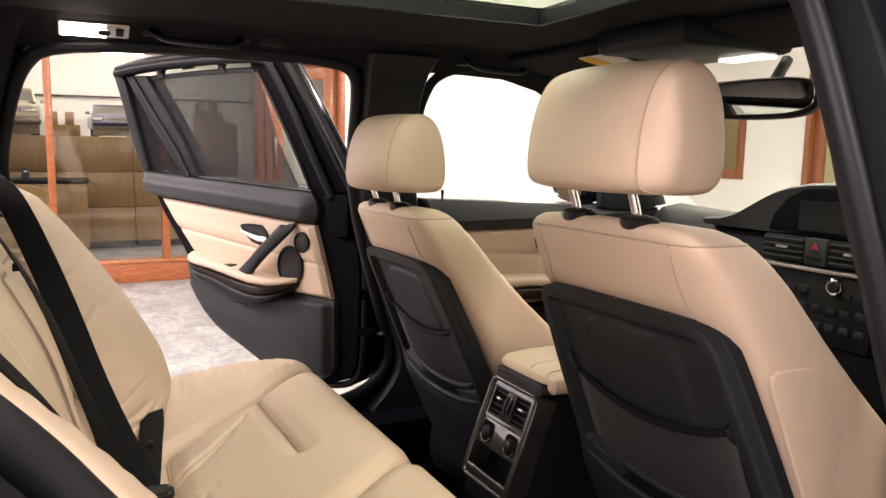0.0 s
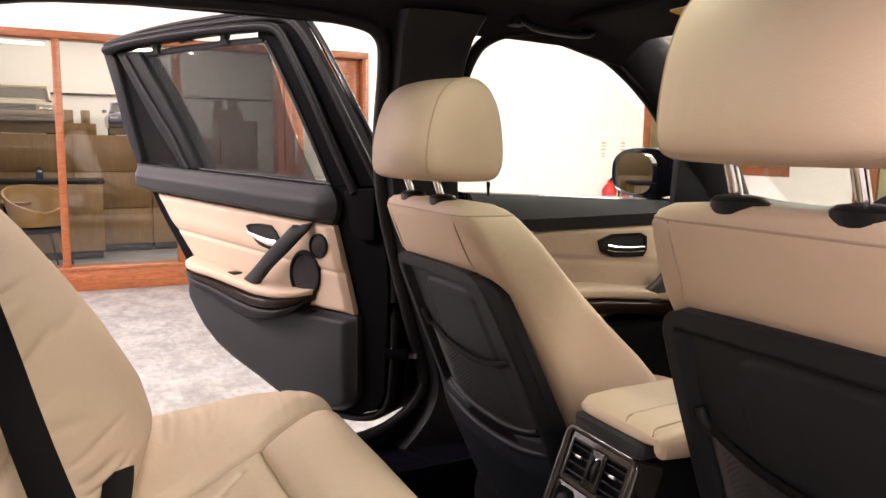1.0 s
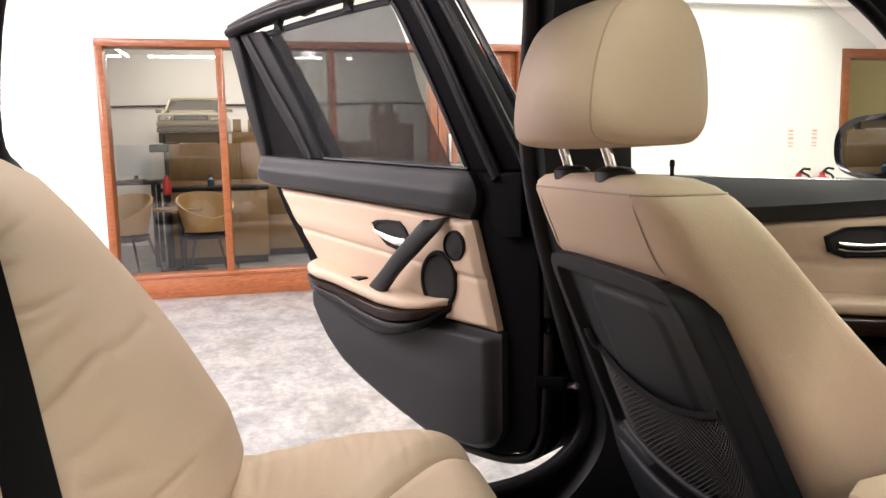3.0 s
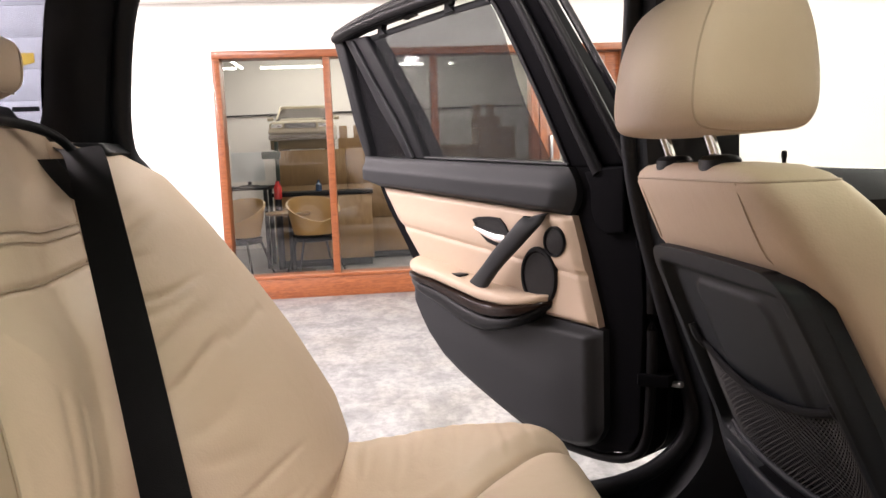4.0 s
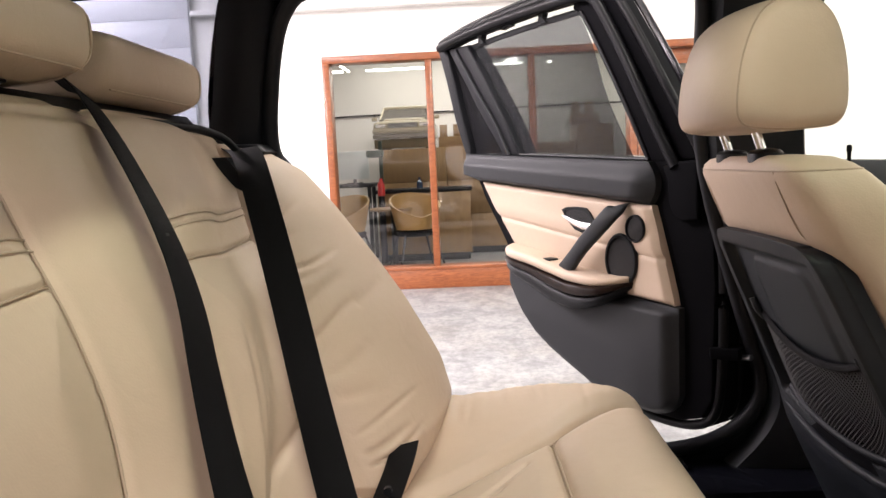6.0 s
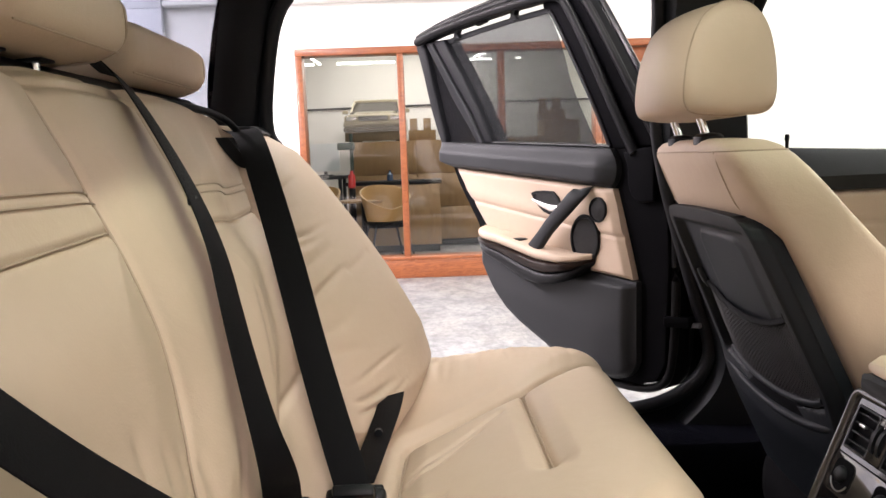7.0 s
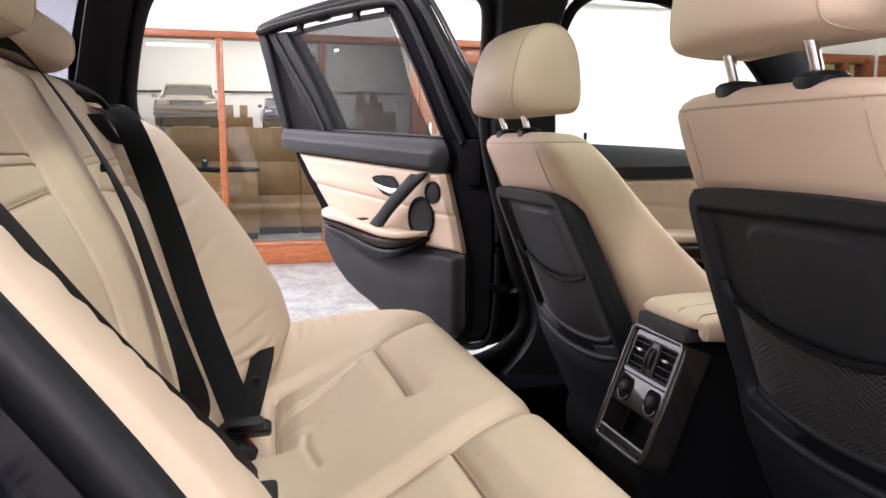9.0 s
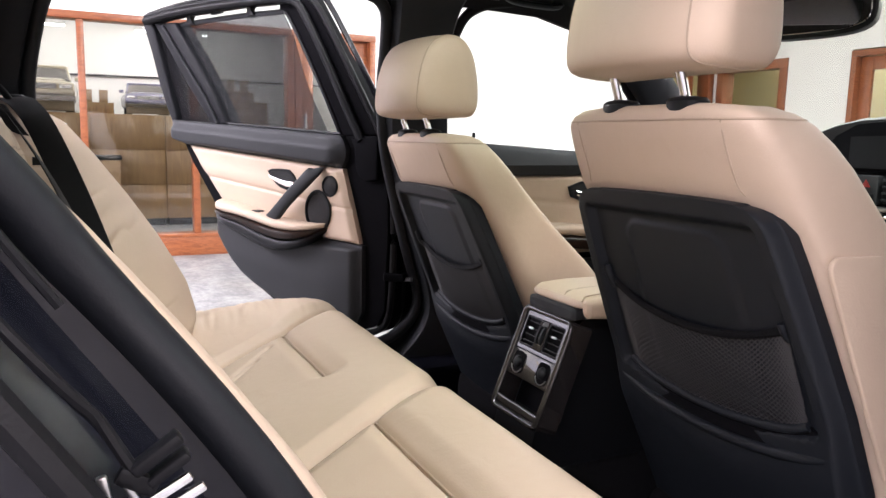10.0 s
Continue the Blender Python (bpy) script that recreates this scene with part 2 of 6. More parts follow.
def prism(outline, place, w0, w1, bevel=0.0, seg=2):
    """A flat outline (u, v) pushed from w0 to w1; place(u, v, w) gives metres."""
    bm = bmesh.new()
    a = [bm.verts.new(place(u, v, w0)) for u, v in outline]
    b = [bm.verts.new(place(u, v, w1)) for u, v in outline]
    n = len(a)
    lids = [bm.faces.new(a[::-1]), bm.faces.new(b)]
    for i in range(n):
        bm.faces.new((a[i], a[(i + 1) % n], b[(i + 1) % n], b[i]))
    if bevel:
        bmesh.ops.recalc_face_normals(bm, faces=bm.faces)
        edges = list({e for f in lids for e in f.edges})
        bmesh.ops.bevel(bm, geom=edges, offset=bevel, segments=seg, affect="EDGES", profile=0.5)
    return bm


def slab(front, back):
    """A padded sheet: front and back are grids (nu, nv, 3) of equal size, joined round their rim."""
    nu, nv = front.shape[:2]
    verts = [tuple(p) for p in front.reshape(-1, 3)] + [tuple(p) for p in back.reshape(-1, 3)]
    off = nu * nv
    faces = []
    for i in range(nu - 1):
        for j in range(nv - 1):
            a, b, c, d = i * nv + j, (i + 1) * nv + j, (i + 1) * nv + j + 1, i * nv + j + 1
            faces += [(a, b, c, d), (off + d, off + c, off + b, off + a)]
    rim = [i * nv for i in range(nu)] + [(nu - 1) * nv + j for j in range(1, nv)] + [i * nv + nv - 1 for i in range(nu - 2, -1, -1)] + [j for j in range(nv - 2, 0, -1)]
    for a, b in zip(rim, rim[1:] + rim[:1]):
        faces.append((b, a, off + a, off + b))
    return verts, [], faces


def away(U, W, lines):
    """Distance of every grid point to the nearest of some lines."""
    best = np.full(U.shape, 9.0)
    for line in lines:
        for (a, b), (c, d) in zip(line, line[1:]):
            dx, dy = c - a, d - b
            k = np.clip(((U - a) * dx + (W - b) * dy) / (dx * dx + dy * dy + 1e-12), 0, 1)
            best = np.minimum(best, np.hypot(U - a - k * dx, W - b - k * dy))
    return best


def groove(U, W, lines, depth, width):
    return -depth * np.exp(-(away(U, W, lines) / width) ** 2)


def step(a, b, x):
    t = np.clip((x - a) / (b - a), 0, 1)
    return t * t * (3 - 2 * t)


def ramp(x, xs, ys):
    return np.interp(x, xs, ys)

# ---------------------------------------------------------------- showroom
WALL_Y, FRONT_X, CEIL = 5.607, 6.1, 3.5


def floor_material():
    m = material("worn_grey_concrete", (0.50, 0.51, 0.52), 0.45, grain=0.2, scale=70, bump=0.25)
    t = m.node_tree
    b = t.nodes["Principled BSDF"]
    co = t.nodes["Texture Coordinate"]
    n1, n2, n3 = (t.nodes.new("ShaderNodeTexNoise") for _ in range(3))
    mp = t.nodes.new("ShaderNodeMapping")
    mp.inputs["Scale"].default_value = (1.5, 1.0, 1.0)
    t.links.new(co.outputs["Object"], mp.inputs["Vector"])
    for n, s, d in ((n1, 3.2, 10), (n2, 17, 10), (n3, 0.7, 4)):
        n.inputs["Scale"].default_value, n.inputs["Detail"].default_value, n.inputs["Roughness"].default_value = s, d, 0.72
        t.links.new(mp.outputs[0], n.inputs["Vector"])
    n1.inputs["Distortion"].default_value = 0.4
    r1 = t.nodes.new("ShaderNodeValToRGB")
    e = r1.color_ramp.elements
    e[0].position, e[0].color = 0.42, (0.205, 0.208, 0.215, 1)
    e[1].position, e[1].color = 0.58, (0.33, 0.33, 0.335, 1)
    mid = r1.color_ramp.elements.new(0.50)
    mid.color = (0.275, 0.275, 0.28, 1)
    t.links.new(n1.outputs[0], r1.inputs[0])
    r2 = t.nodes.new("ShaderNodeValToRGB")
    e = r2.color_ramp.elements
    e[0].position, e[0].color = 0.40, (0.70, 0.705, 0.715, 1)
    e[1].position, e[1].color = 0.57, (1, 1, 1, 1)
    t.links.new(n2.outputs[0], r2.inputs[0])
    r3 = t.nodes.new("ShaderNodeValToRGB")
    e = r3.color_ramp.elements
    e[0].position, e[0].color = 0.45, (1, 1, 1, 1)
    e[1].position, e[1].color = 0.72, (0.95, 0.88, 0.78, 1)
    t.links.new(n3.outputs[0], r3.inputs[0])
    x1, x2 = t.nodes.new("ShaderNodeMix"), t.nodes.new("ShaderNodeMix")
    for x in (x1, x2):
        x.data_type, x.blend_type = "RGBA", "MULTIPLY"
        x.inputs["Factor"].default_value = 1.0
    t.links.new(r1.outputs[0], x1.inputs["A"])
    t.links.new(r2.outputs[0], x1.inputs["B"])
    t.links.new(x1.outputs["Result"], x2.inputs["A"])
    t.links.new(r3.outputs[0], x2.inputs["B"])
    t.links.new(x2.outputs["Result"], b.inputs["Base Color"])
    return m


FLOOR = floor_material()
structure("floor", rbox((-7, -6.5, -0.1), (6.25, 9.9, 0), 0), FLOOR, "worn grey painted concrete showroom floor", "floor")
structure("ceiling", rbox((-7, -6.5, CEIL), (6.25, WALL_Y + 0.15, CEIL + 0.1), 0), CEILING, "white showroom ceiling", "ceiling")
# Unseen south wall, added in grey so that less light bounces back.
structure("wall_south", rbox((-7, -6.6, 0), (6.25, -6.5, CEIL), 0), GREYWALL, "unseen grey wall added to close the showroom's south side", "wall")
structure("wall_west", rbox((-7.1, -6.5, 0), (-7, WALL_Y + 0.15, CEIL), 0), WALLPAINT, "plain white showroom wall", "wall")

# far wall, with one opening for the office front and one for the small window
north = join(rbox((-7, WALL_Y, 0), (-1.55, WALL_Y + 0.15, CEIL), 0), rbox((-1.55, WALL_Y, 1.99), (1.83, WALL_Y + 0.15, CEIL), 0),
             rbox((1.83, WALL_Y, 0), (5.02, WALL_Y + 0.15, CEIL), 0), rbox((5.02, WALL_Y, 2.0), (6.1, WALL_Y + 0.15, CEIL), 0),
             rbox((5.02, WALL_Y, 0), (6.1, WALL_Y + 0.15, 0.9), 0))
structure("wall_north", north, WALLPAINT, "bright white painted showroom wall", "wall")
structure("trim", rbox((-2.6, WALL_Y - 0.10, 2.36), (6.1, WALL_Y, 2.40), 0.006), WALLPAINT, "white ledge along the upper wall", "ledge")

# front wall with two openings
east = join(rbox((FRONT_X, -6.5, 0), (FRONT_X + 0.15, 2.85, CEIL), 0), rbox((FRONT_X, 2.85, 2.0), (FRONT_X + 0.15, 3.85, CEIL), 0),
            rbox((FRONT_X, 3.85, 0), (FRONT_X + 0.15, 4.58, CEIL), 0), rbox((FRONT_X, 4.58, 1.99), (FRONT_X + 0.15, 5.56, CEIL), 0),
            rbox((FRONT_X, 4.58, 0), (FRONT_X + 0.15, 5.56, 0.9), 0), rbox((FRONT_X, 5.56, 0), (FRONT_X + 0.15, WALL_Y + 0.15, CEIL), 0))
structure("wall_east", east, WALLPAINT, "bright white painted showroom wall", "wall")


def timber_frame(name, axis, at, u0, u1, z0, z1, width, label, mullions=(), glass=OFFICEGLASS, deep=0.16, plinth=0.0):
    """A timber frame in a wall. axis 'y': the wall runs along x at y = at; axis 'x': it runs along y."""
    box = (lambda a, b, c, d, e=0.0: rbox((a, at - 0.015 + e, c), (b, at + deep - e, d), 0.004)) if axis == "y" else (lambda a, b, c, d, e=0.0: rbox((at - 0.015 + e, a, c), (at + deep - e, b, d), 0.004))
    ob = tagged(thing(name, ((u0 + u1) / 2, at, 0) if axis == "y" else (at, (u0 + u1) / 2, 0), label, "window"), kind="structure")
    base = z0
    if plinth:
        part("plinth", box(u0 + 0.002, u1 - 0.002, z0, z0 + plinth, -0.006), TIMBER, ob)
        base = z0 + plinth
        part("window_sill", box(u0 + 0.002, u1 - 0.002, base, base + 0.03, -0.012), TIMBER, ob)
        base += 0.03
    part("jamb", box(u0 + 0.002, u0 + width, base, z1 - width), TIMBER, ob)
    part("jamb", box(u1 - width, u1 - 0.002, base, z1 - width), TIMBER, ob)
    part("head", box(u0 + 0.002, u1 - 0.002, z1 - width, z1 - 0.002), TIMBER, ob)
    if not plinth:
        part("window_sill", box(u0 + width, u1 - width, base, base + width), TIMBER, ob)
    for m in mullions:
        part("mullion", box(m - 0.028, m + 0.028, base, z1 - width, 0.012), TIMBER, ob)
    edges = [u0 + width, *[v for m in mullions for v in (m - 0.028, m + 0.028)], u1 - width]
    for a, b in zip(edges[::2], edges[1::2]):
        pane = part("pane", rbox((a, at + 0.06, base), (b, at + 0.066, z1 - width), 0) if axis == "y" else rbox((at + 0.06, a, base), (at + 0.066, b, z1 - width), 0), glass, ob, "clear glass pane")
        pane.visible_shadow = False
    return ob


timber_frame("window_1", "y", WALL_Y, -1.55, 1.06, 0, 1.99, 0.06, "red-brown timber framed glass office front with plinth", (-0.66, 0.20), plinth=0.16)
timber_frame("window_2", "y", WALL_Y, 5.02, 6.08, 0.9, 2.0, 0.09, "brown timber framed window in white wall", (5.74,))
timber_frame("window_3", "x", FRONT_X, 4.58, 5.56, 0.9, 1.99, 0.10, "brown timber framed window in white wall")


def timber_door(name, axis, at, u0, u1, label):
    ob = tagged(thing(name, ((u0 + u1) / 2, at, 0) if axis == "y" else (at, (u0 + u1) / 2, 0), label, "door"), kind="structure")
    box = (lambda a, b, c, d, y0, y1, r=0.004: rbox((a, at + y0, c), (b, at + y1, d), r)) if axis == "y" else (lambda a, b, c, d, y0, y1, r=0.004: rbox((at + y0, a, c), (at + y1, b, d), r))
    part("door_frame", box(u0 + 0.002, u0 + 0.06, 0, 1.93, -0.02, 0.16), TIMBER, ob)
    part("door_frame", box(u1 - 0.06, u1 - 0.002, 0, 1.93, -0.02, 0.16), TIMBER, ob)
    part("door_frame", box(u0 + 0.002, u1 - 0.002, 1.93, 1.988, -0.02, 0.16), TIMBER, ob)
    a, b = u0 + 0.064, u1 - 0.064
    leaf = part("leaf", join(box(a, a + 0.12, 0.01, 1.925, 0.05, 0.09), box(b - 0.12, b, 0.01, 1.925, 0.05, 0.09), box(a + 0.12, b - 0.12, 1.80, 1.925, 0.05, 0.09), box(a + 0.12, b - 0.12, 0.01, 0.25, 0.05, 0.09)), TIMBER, ob)
    part("pane", box(a + 0.12, b - 0.12, 0.25, 1.80, 0.066, 0.072, 0), OFFICEGLASS, leaf, "clear glass pane").visible_shadow = False
    part("door_handle", box(a + 0.03, a + 0.055, 1.0, 1.25, 0.02, 0.05, 0.006), SATIN, leaf, "satin steel pull plate")
    return ob


timber_door("door_1", "y", WALL_Y, 1.064, 1.83, "red-brown timber door with tall glass pane")
timber_door("door_2", "x", FRONT_X, 2.85, 3.85, "brown timber door with glass pane")

# office behind the glass
OFFICEWALL = material("pale_office_wall_paint", (0.72, 0.69, 0.66), 0.85, grain=0.1, scale=120, stain=0.3, stain_scale=0.7)
structure("wall_office_back", rbox((-3.2, 9.6, 0), (3.4, 9.7, 2.75), 0), OFFICEWALL, "pale grey office wall", "wall")
structure("wall_office_west", rbox((-3.3, WALL_Y + 0.15, 0), (-3.2, 9.7, 2.75), 0), OFFICEWALL, "pale grey office wall", "wall")
structure("wall_office_east", rbox((3.4, WALL_Y + 0.15, 0), (3.5, 9.7, 2.75), 0), OFFICEWALL, "pale grey office wall", "wall")
structure("ceiling_office", rbox((-3.3, WALL_Y + 0.15, 2.75), (3.5, 9.7, 2.85), 0), CEILING, "grey office ceiling", "ceiling")
OCHREWALL = material("ochre_wall_paint", (0.55, 0.44, 0.24), 0.85, grain=0.1, scale=120, stain=0.3, stain_scale=0.7)
structure("wall_side_room", rbox((4.4, 7.4, 0), (9.0, 7.5, 2.75), 0), OCHREWALL, "ochre wall of a side room", "wall")
structure("wall_side_room_east", rbox((8.0, 1.5, 0), (8.1, 7.4, 2.75), 0), OCHREWALL, "ochre wall of a side room", "wall")
structure("ceiling_side_room", rbox((4.4, 1.5, 2.75), (9.0, 7.5, 2.85), 0), CEILING, "ceiling of a side room", "ceiling")
structure("floor_side_room", rbox((6.25, 1.5, -0.1), (9.0, 7.5, 0), 0), FLOOR, "grey floor of a side room", "floor")

STRIP = emitter("lamp_tube", (1.0, 0.97, 0.9), 9.0)
for a, b in (((-1.93, 8.0), (-1.75, 8.0)), ((-1.70, 7.4), (-1.68, 8.0)), ((-1.48, 8.0), (-0.81, 8.0)), ((-0.11, 8.0), (0.32, 8.0)), ((0.60, 8.0), (0.66, 8.0))):
    lamp = thing("strip_lamp", (a[0], a[1], 2.66), "white tube lamp hung below the office ceiling", "lamp", "office ceiling lamps")
    part("tube", tube([(a[0], a[1], 2.165), (b[0], b[1], 2.165)], 0.012, 8), STRIP, lamp, "glowing white tube")
    for p in (a, b):
        part("hanger", tube([(p[0], p[1], 2.177), (p[0], p[1], 2.75)], 0.004, 6), SATIN, lamp)


def cabinet(x0, x1, y0, y1, z0, z1, doors, label, top=None):
    ob = thing("cabinet", ((x0 + x1) / 2, (y0 + y1) / 2, z0), label, "cabinet", "office cabinets")
    part("body", rbox((x0, y0, z0 + 0.08), (x1, y1, z1), 0.004), OAK, ob)
    part("kick_board", rbox((x0 + 0.02, y0 + 0.04, z0), (x1 - 0.02, y1, z0 + 0.08), 0.002), BLACK, ob, "dark recessed kick board")
    nx, nz = doors
    for i in range(nx):
        for j in range(nz):
            a, b = x0 + (x1 - x0) * i / nx, x0 + (x1 - x0) * (i + 1) / nx
            c, d = z0 + 0.08 + (z1 - z0 - 0.08) * j / nz, z0 + 0.08 + (z1 - z0 - 0.08) * (j + 1) / nz
            part("door", rbox((a + 0.006, y0 - 0.022, c + 0.006), (b - 0.006, y0 - 0.002, d - 0.006), 0.003), OAK, ob)
    if top:
        part("worktop", rbox((x0 - 0.02, y0 - 0.04, z1), (x1 + 0.02, y1, z1 + 0.04), 0.004), BLACK, ob, "dark worktop")
    return ob


cabinet(-1.36, -0.34, 7.42, 7.88, 0, 0.76, (1, 1), "oak veneer counter unit with dark worktop", True)
for x0, x1 in ((-1.36, -0.60), (-0.60, 0.16), (0.16, 0.90)):
    cabinet(x0, x1, 7.93, 8.75, 0, 1.25, (1, 3), "tall oak veneer cabinet with three panels")
cabinet(0.91, 1.33, 7.93, 8.5, 0, 1.44, (1, 2), "olive-brown oak veneer cabinet standing alone")


def tub_chair(x, y, turn):
    ob = thing("tub_chair", (0, 0, 0), "tan shell tub chair on dark splayed legs", "chair", "office chairs")
    rings = []
    for k in range(9):
        a = k / 8
        rings.append([V((0.26 * (0.75 + 0.25 * a) * math.cos(t), 0.25 * (0.75 + 0.25 * a) * math.sin(t), 0.42 + 0.36 * a * (0.35 + 0.65 * (0.5 - 0.5 * math.sin(t)) ** 0.7))) for t in (2 * math.pi * i / 28 for i in range(28))])
    inner = [[V((p.x * 0.93, p.y * 0.93, p.z + (0.02 if i < 8 else 0))) for p in r] for i, r in enumerate(rings)][::-1]
    part("shell", loft(rings + inner), TAN, ob)
    part("seat_pad", loft([oval((0, 0.02, z), (1, 0, 0), (0, 1, 0), r, r * 0.95, 2.4, 24) for z, r in ((0.46, 0.15), (0.465, 0.185), (0.49, 0.19), (0.505, 0.15))]), SLATE, ob, "dark seat pad")
    part("seat_base", loft([oval((0, 0, z), (1, 0, 0), (0, 1, 0), r, r * 0.95, 2.4, 24) for z, r in ((0.345, 0.12), (0.355, 0.19), (0.405, 0.205), (0.415, 0.16))]), BLACK, ob, "black seat base under the shell")
    for sx in (-1, 1):
        for sy in (-1, 1):
            part("leg", tube([(sx * 0.13, sy * 0.12, 0.43), (sx * 0.24, sy * 0.22, 0)], [0.013, 0.009], 8), BLACK, ob, "dark steel leg")
    ob.matrix_basis = pose(x, y, 0, 0, 0, turn)
    return ob


tub_chair(-0.91, 6.75, 200)
tub_chair(-1.62, 6.75, 160)
table = thing("round_table", (-1.16, 7.08, 0), "small round oak table on dark pedestal", "table")
part("tabletop", loft([oval((-1.16, 7.08, z), (1, 0, 0), (0, 1, 0), r, r, 2, 40) for z, r in ((0.595, 0.24), (0.60, 0.25), (0.62, 0.25), (0.625, 0.24))]), OAK, table)
part("pedestal", tube([(-1.16, 7.08, 0.60), (-1.16, 7.08, 0.03)], 0.03, 12), BLACK, table)
part("foot", loft([oval((-1.16, 7.08, z), (1, 0, 0), (0, 1, 0), r, r, 2, 32) for z, r in ((0, 0.22), (0.015, 0.22), (0.035, 0.05))]), BLACK, table)

desk = thing("desk", (-2.0, 7.7, 0), "dark office desk with monitor on it", "desk")
part("desktop", rbox((-2.6, 7.42, 0.84), (-1.40, 7.92, 0.88), 0.004), BLACK, desk)
for p in ((-2.55, 7.47), (-1.45, 7.47), (-2.55, 7.87), (-1.45, 7.87)):
    part("leg", rbox((p[0] - 0.02, p[1] - 0.02, 0), (p[0] + 0.02, p[1] + 0.02, 0.84), 0.003), BLACK, desk)
mon = thing("monitor", (-1.63, 7.62, 0.88), "pale computer screen standing on desk", "monitor")
part("foot", rbox((-1.72, 7.56, 0.88), (-1.54, 7.70, 0.892), 0.003), BLACK, mon)
part("stand", rbox((-1.65, 7.64, 0.89), (-1.61, 7.66, 1.05), 0.002), BLACK, mon)
part("screen", rbox((-1.80, 7.60, 0.93), (-1.46, 7.63, 1.24), 0.004), material("pale_screen", (0.55, 0.6, 0.62), 0.3), mon, "pale grey-blue screen")
lampx = thing("desk_lamp", (-1.38, 7.5, 0.80), "dark green desk lamp standing on counter", "lamp")
part("post", rbox((-1.335, 7.52, 0.80), (-1.295, 7.56, 1.34), 0.006), material("dark_green_metal", (0.02, 0.04, 0.03), 0.4), lampx)
part("shade", rbox((-1.47, 7.50, 1.16), (-1.28, 7.58, 1.24), 0.012), material("dark_green_shade", (0.02, 0.05, 0.04), 0.4), lampx)
bottle = thing("bottle", (-0.90, 7.6, 0.80), "dark bottle standing on worktop", "bottle")
part("body", loft([oval((-0.90, 7.6, z), (1, 0, 0), (0, 1, 0), r, r, 2, 16) for z, r in ((0.80, 0.03), (0.805, 0.034), (0.87, 0.034), (0.89, 0.014), (0.92, 0.013))]), material("blue_bottle", (0.03, 0.06, 0.12), 0.2), bottle)


def mirrored_car(x, y, z, size, body, label):
    """A solid car standing in for a reflection in the office glass, front view towards the showroom."""
    ob = thing("reflected_car", (x, y, z), label, "model car", "display cars")

    def ring(yy, w, lo, hi, n=6):
        return oval((x, y + yy * size, z + (lo + hi) / 2 * size), (1, 0, 0), (0, 0, 1), w * size / 2, (hi - lo) * size / 2, n, 28)
    part("body", loft([ring(0, 0.90, 0.24, 0.50), ring(0.03, 0.96, 0.2, 0.54), ring(0.5, 1.0, 0.2, 0.57), ring(1.9, 1.0, 0.2, 0.58), ring(2.0, 0.9, 0.24, 0.54)]), body, ob)
    part("cabin", loft([ring(0.52, 0.86, 0.50, 0.60), ring(0.80, 0.76, 0.50, 0.83), ring(1.5, 0.76, 0.50, 0.84), ring(1.9, 0.84, 0.50, 0.62)]), material("smoked_glass", (0.03, 0.025, 0.018), 0.35, spec=0.1), ob, "dark smoked windows")
    gr = part("grille", rbox((x - 0.24 * size, y - 0.012 * size, z + 0.40 * size), (x + 0.24 * size, y + 0.02, z + 0.49 * size), 0.004), BLACK, ob)
    for k in range(4):
        part("bar", rbox((x - 0.23 * size, y - 0.018 * size, z + (0.405 + k * 0.022) * size), (x + 0.23 * size, y - 0.011 * size, z + (0.414 + k * 0.022) * size), 0.001), SATIN, gr)
    part("bumper", rbox((x - 0.49 * size, y - 0.06 * size, z + 0.2 * size), (x + 0.49 * size, y + 0.02 * size, z + 0.28 * size), 0.01), material("bumper_grey", (0.12, 0.10, 0.07), 0.5), ob)
    part("bumper_bar", rbox((x - 0.49 * size, y - 0.07 * size, z + 0.305 * size), (x + 0.49 * size, y - 0.01 * size, z + 0.375 * size), 0.008), body, ob, "pale bumper bar")
    part("bonnet_ridge", loft([ring(0.04, 0.62, 0.50, 0.555), ring(0.25, 0.66, 0.52, 0.595), ring(0.52, 0.7, 0.52, 0.61)]), body, ob)
    part("roof", loft([ring(0.78, 0.74, 0.80, 0.85), ring(0.84, 0.78, 0.80, 0.87), ring(1.5, 0.78, 0.80, 0.88), ring(1.56, 0.74, 0.81, 0.86)]), body, ob)
    for s in (-1, 1):
        part("headlight", rbox((x + s * 0.36 * size - 0.085 * size, y - 0.014 * size, z + 0.41 * size), (x + s * 0.36 * size + 0.085 * size, y + 0.02, z + 0.48 * size), 0.006), CHROME, ob)
        part("screen_post", tube([(x + s * 0.42 * size, y + 0.53 * size, z + 0.58 * size), (x + s * 0.375 * size, y + 0.81 * size, z + 0.84 * size)], 0.018 * size, 6), body, ob)
        part("door_mirror", rbox((x + s * 0.53 * size - 0.05 * size, y + 0.65 * size, z + 0.58 * size), (x + s * 0.53 * size + 0.05 * size, y + 0.7 * size, z + 0.66 * size), 0.01), body, ob)
        for yy in (0.4, 1.55):
            part("wheel", tube([(x + s * 0.34 * size, y + yy * size, z + 0.17 * size), (x + s * 0.45 * size, y + yy * size, z + 0.17 * size)], 0.17 * size, 20), RUBBER, ob)
    part("valance", rbox((x - 0.47 * size, y - 0.03 * size, z + 0.02 * size), (x + 0.47 * size, y + 0.02 * size, z + 0.195 * size), 0.006), material("valance_brown", (0.16, 0.12, 0.07), 0.5), ob, "brown front valance")
    ob.scale = (1, 1, 0.86)
    return ob


# Solid stand-ins for reflected cars; their colours carry the reflection's muted tone.
mirrored_car(-1.09, 8.0, 1.25, 0.72, material("reflected_car_beige", (0.30, 0.255, 0.17), 0.3, coat=0.4), "solid stand-in for a beige off-road car reflected in office glass")
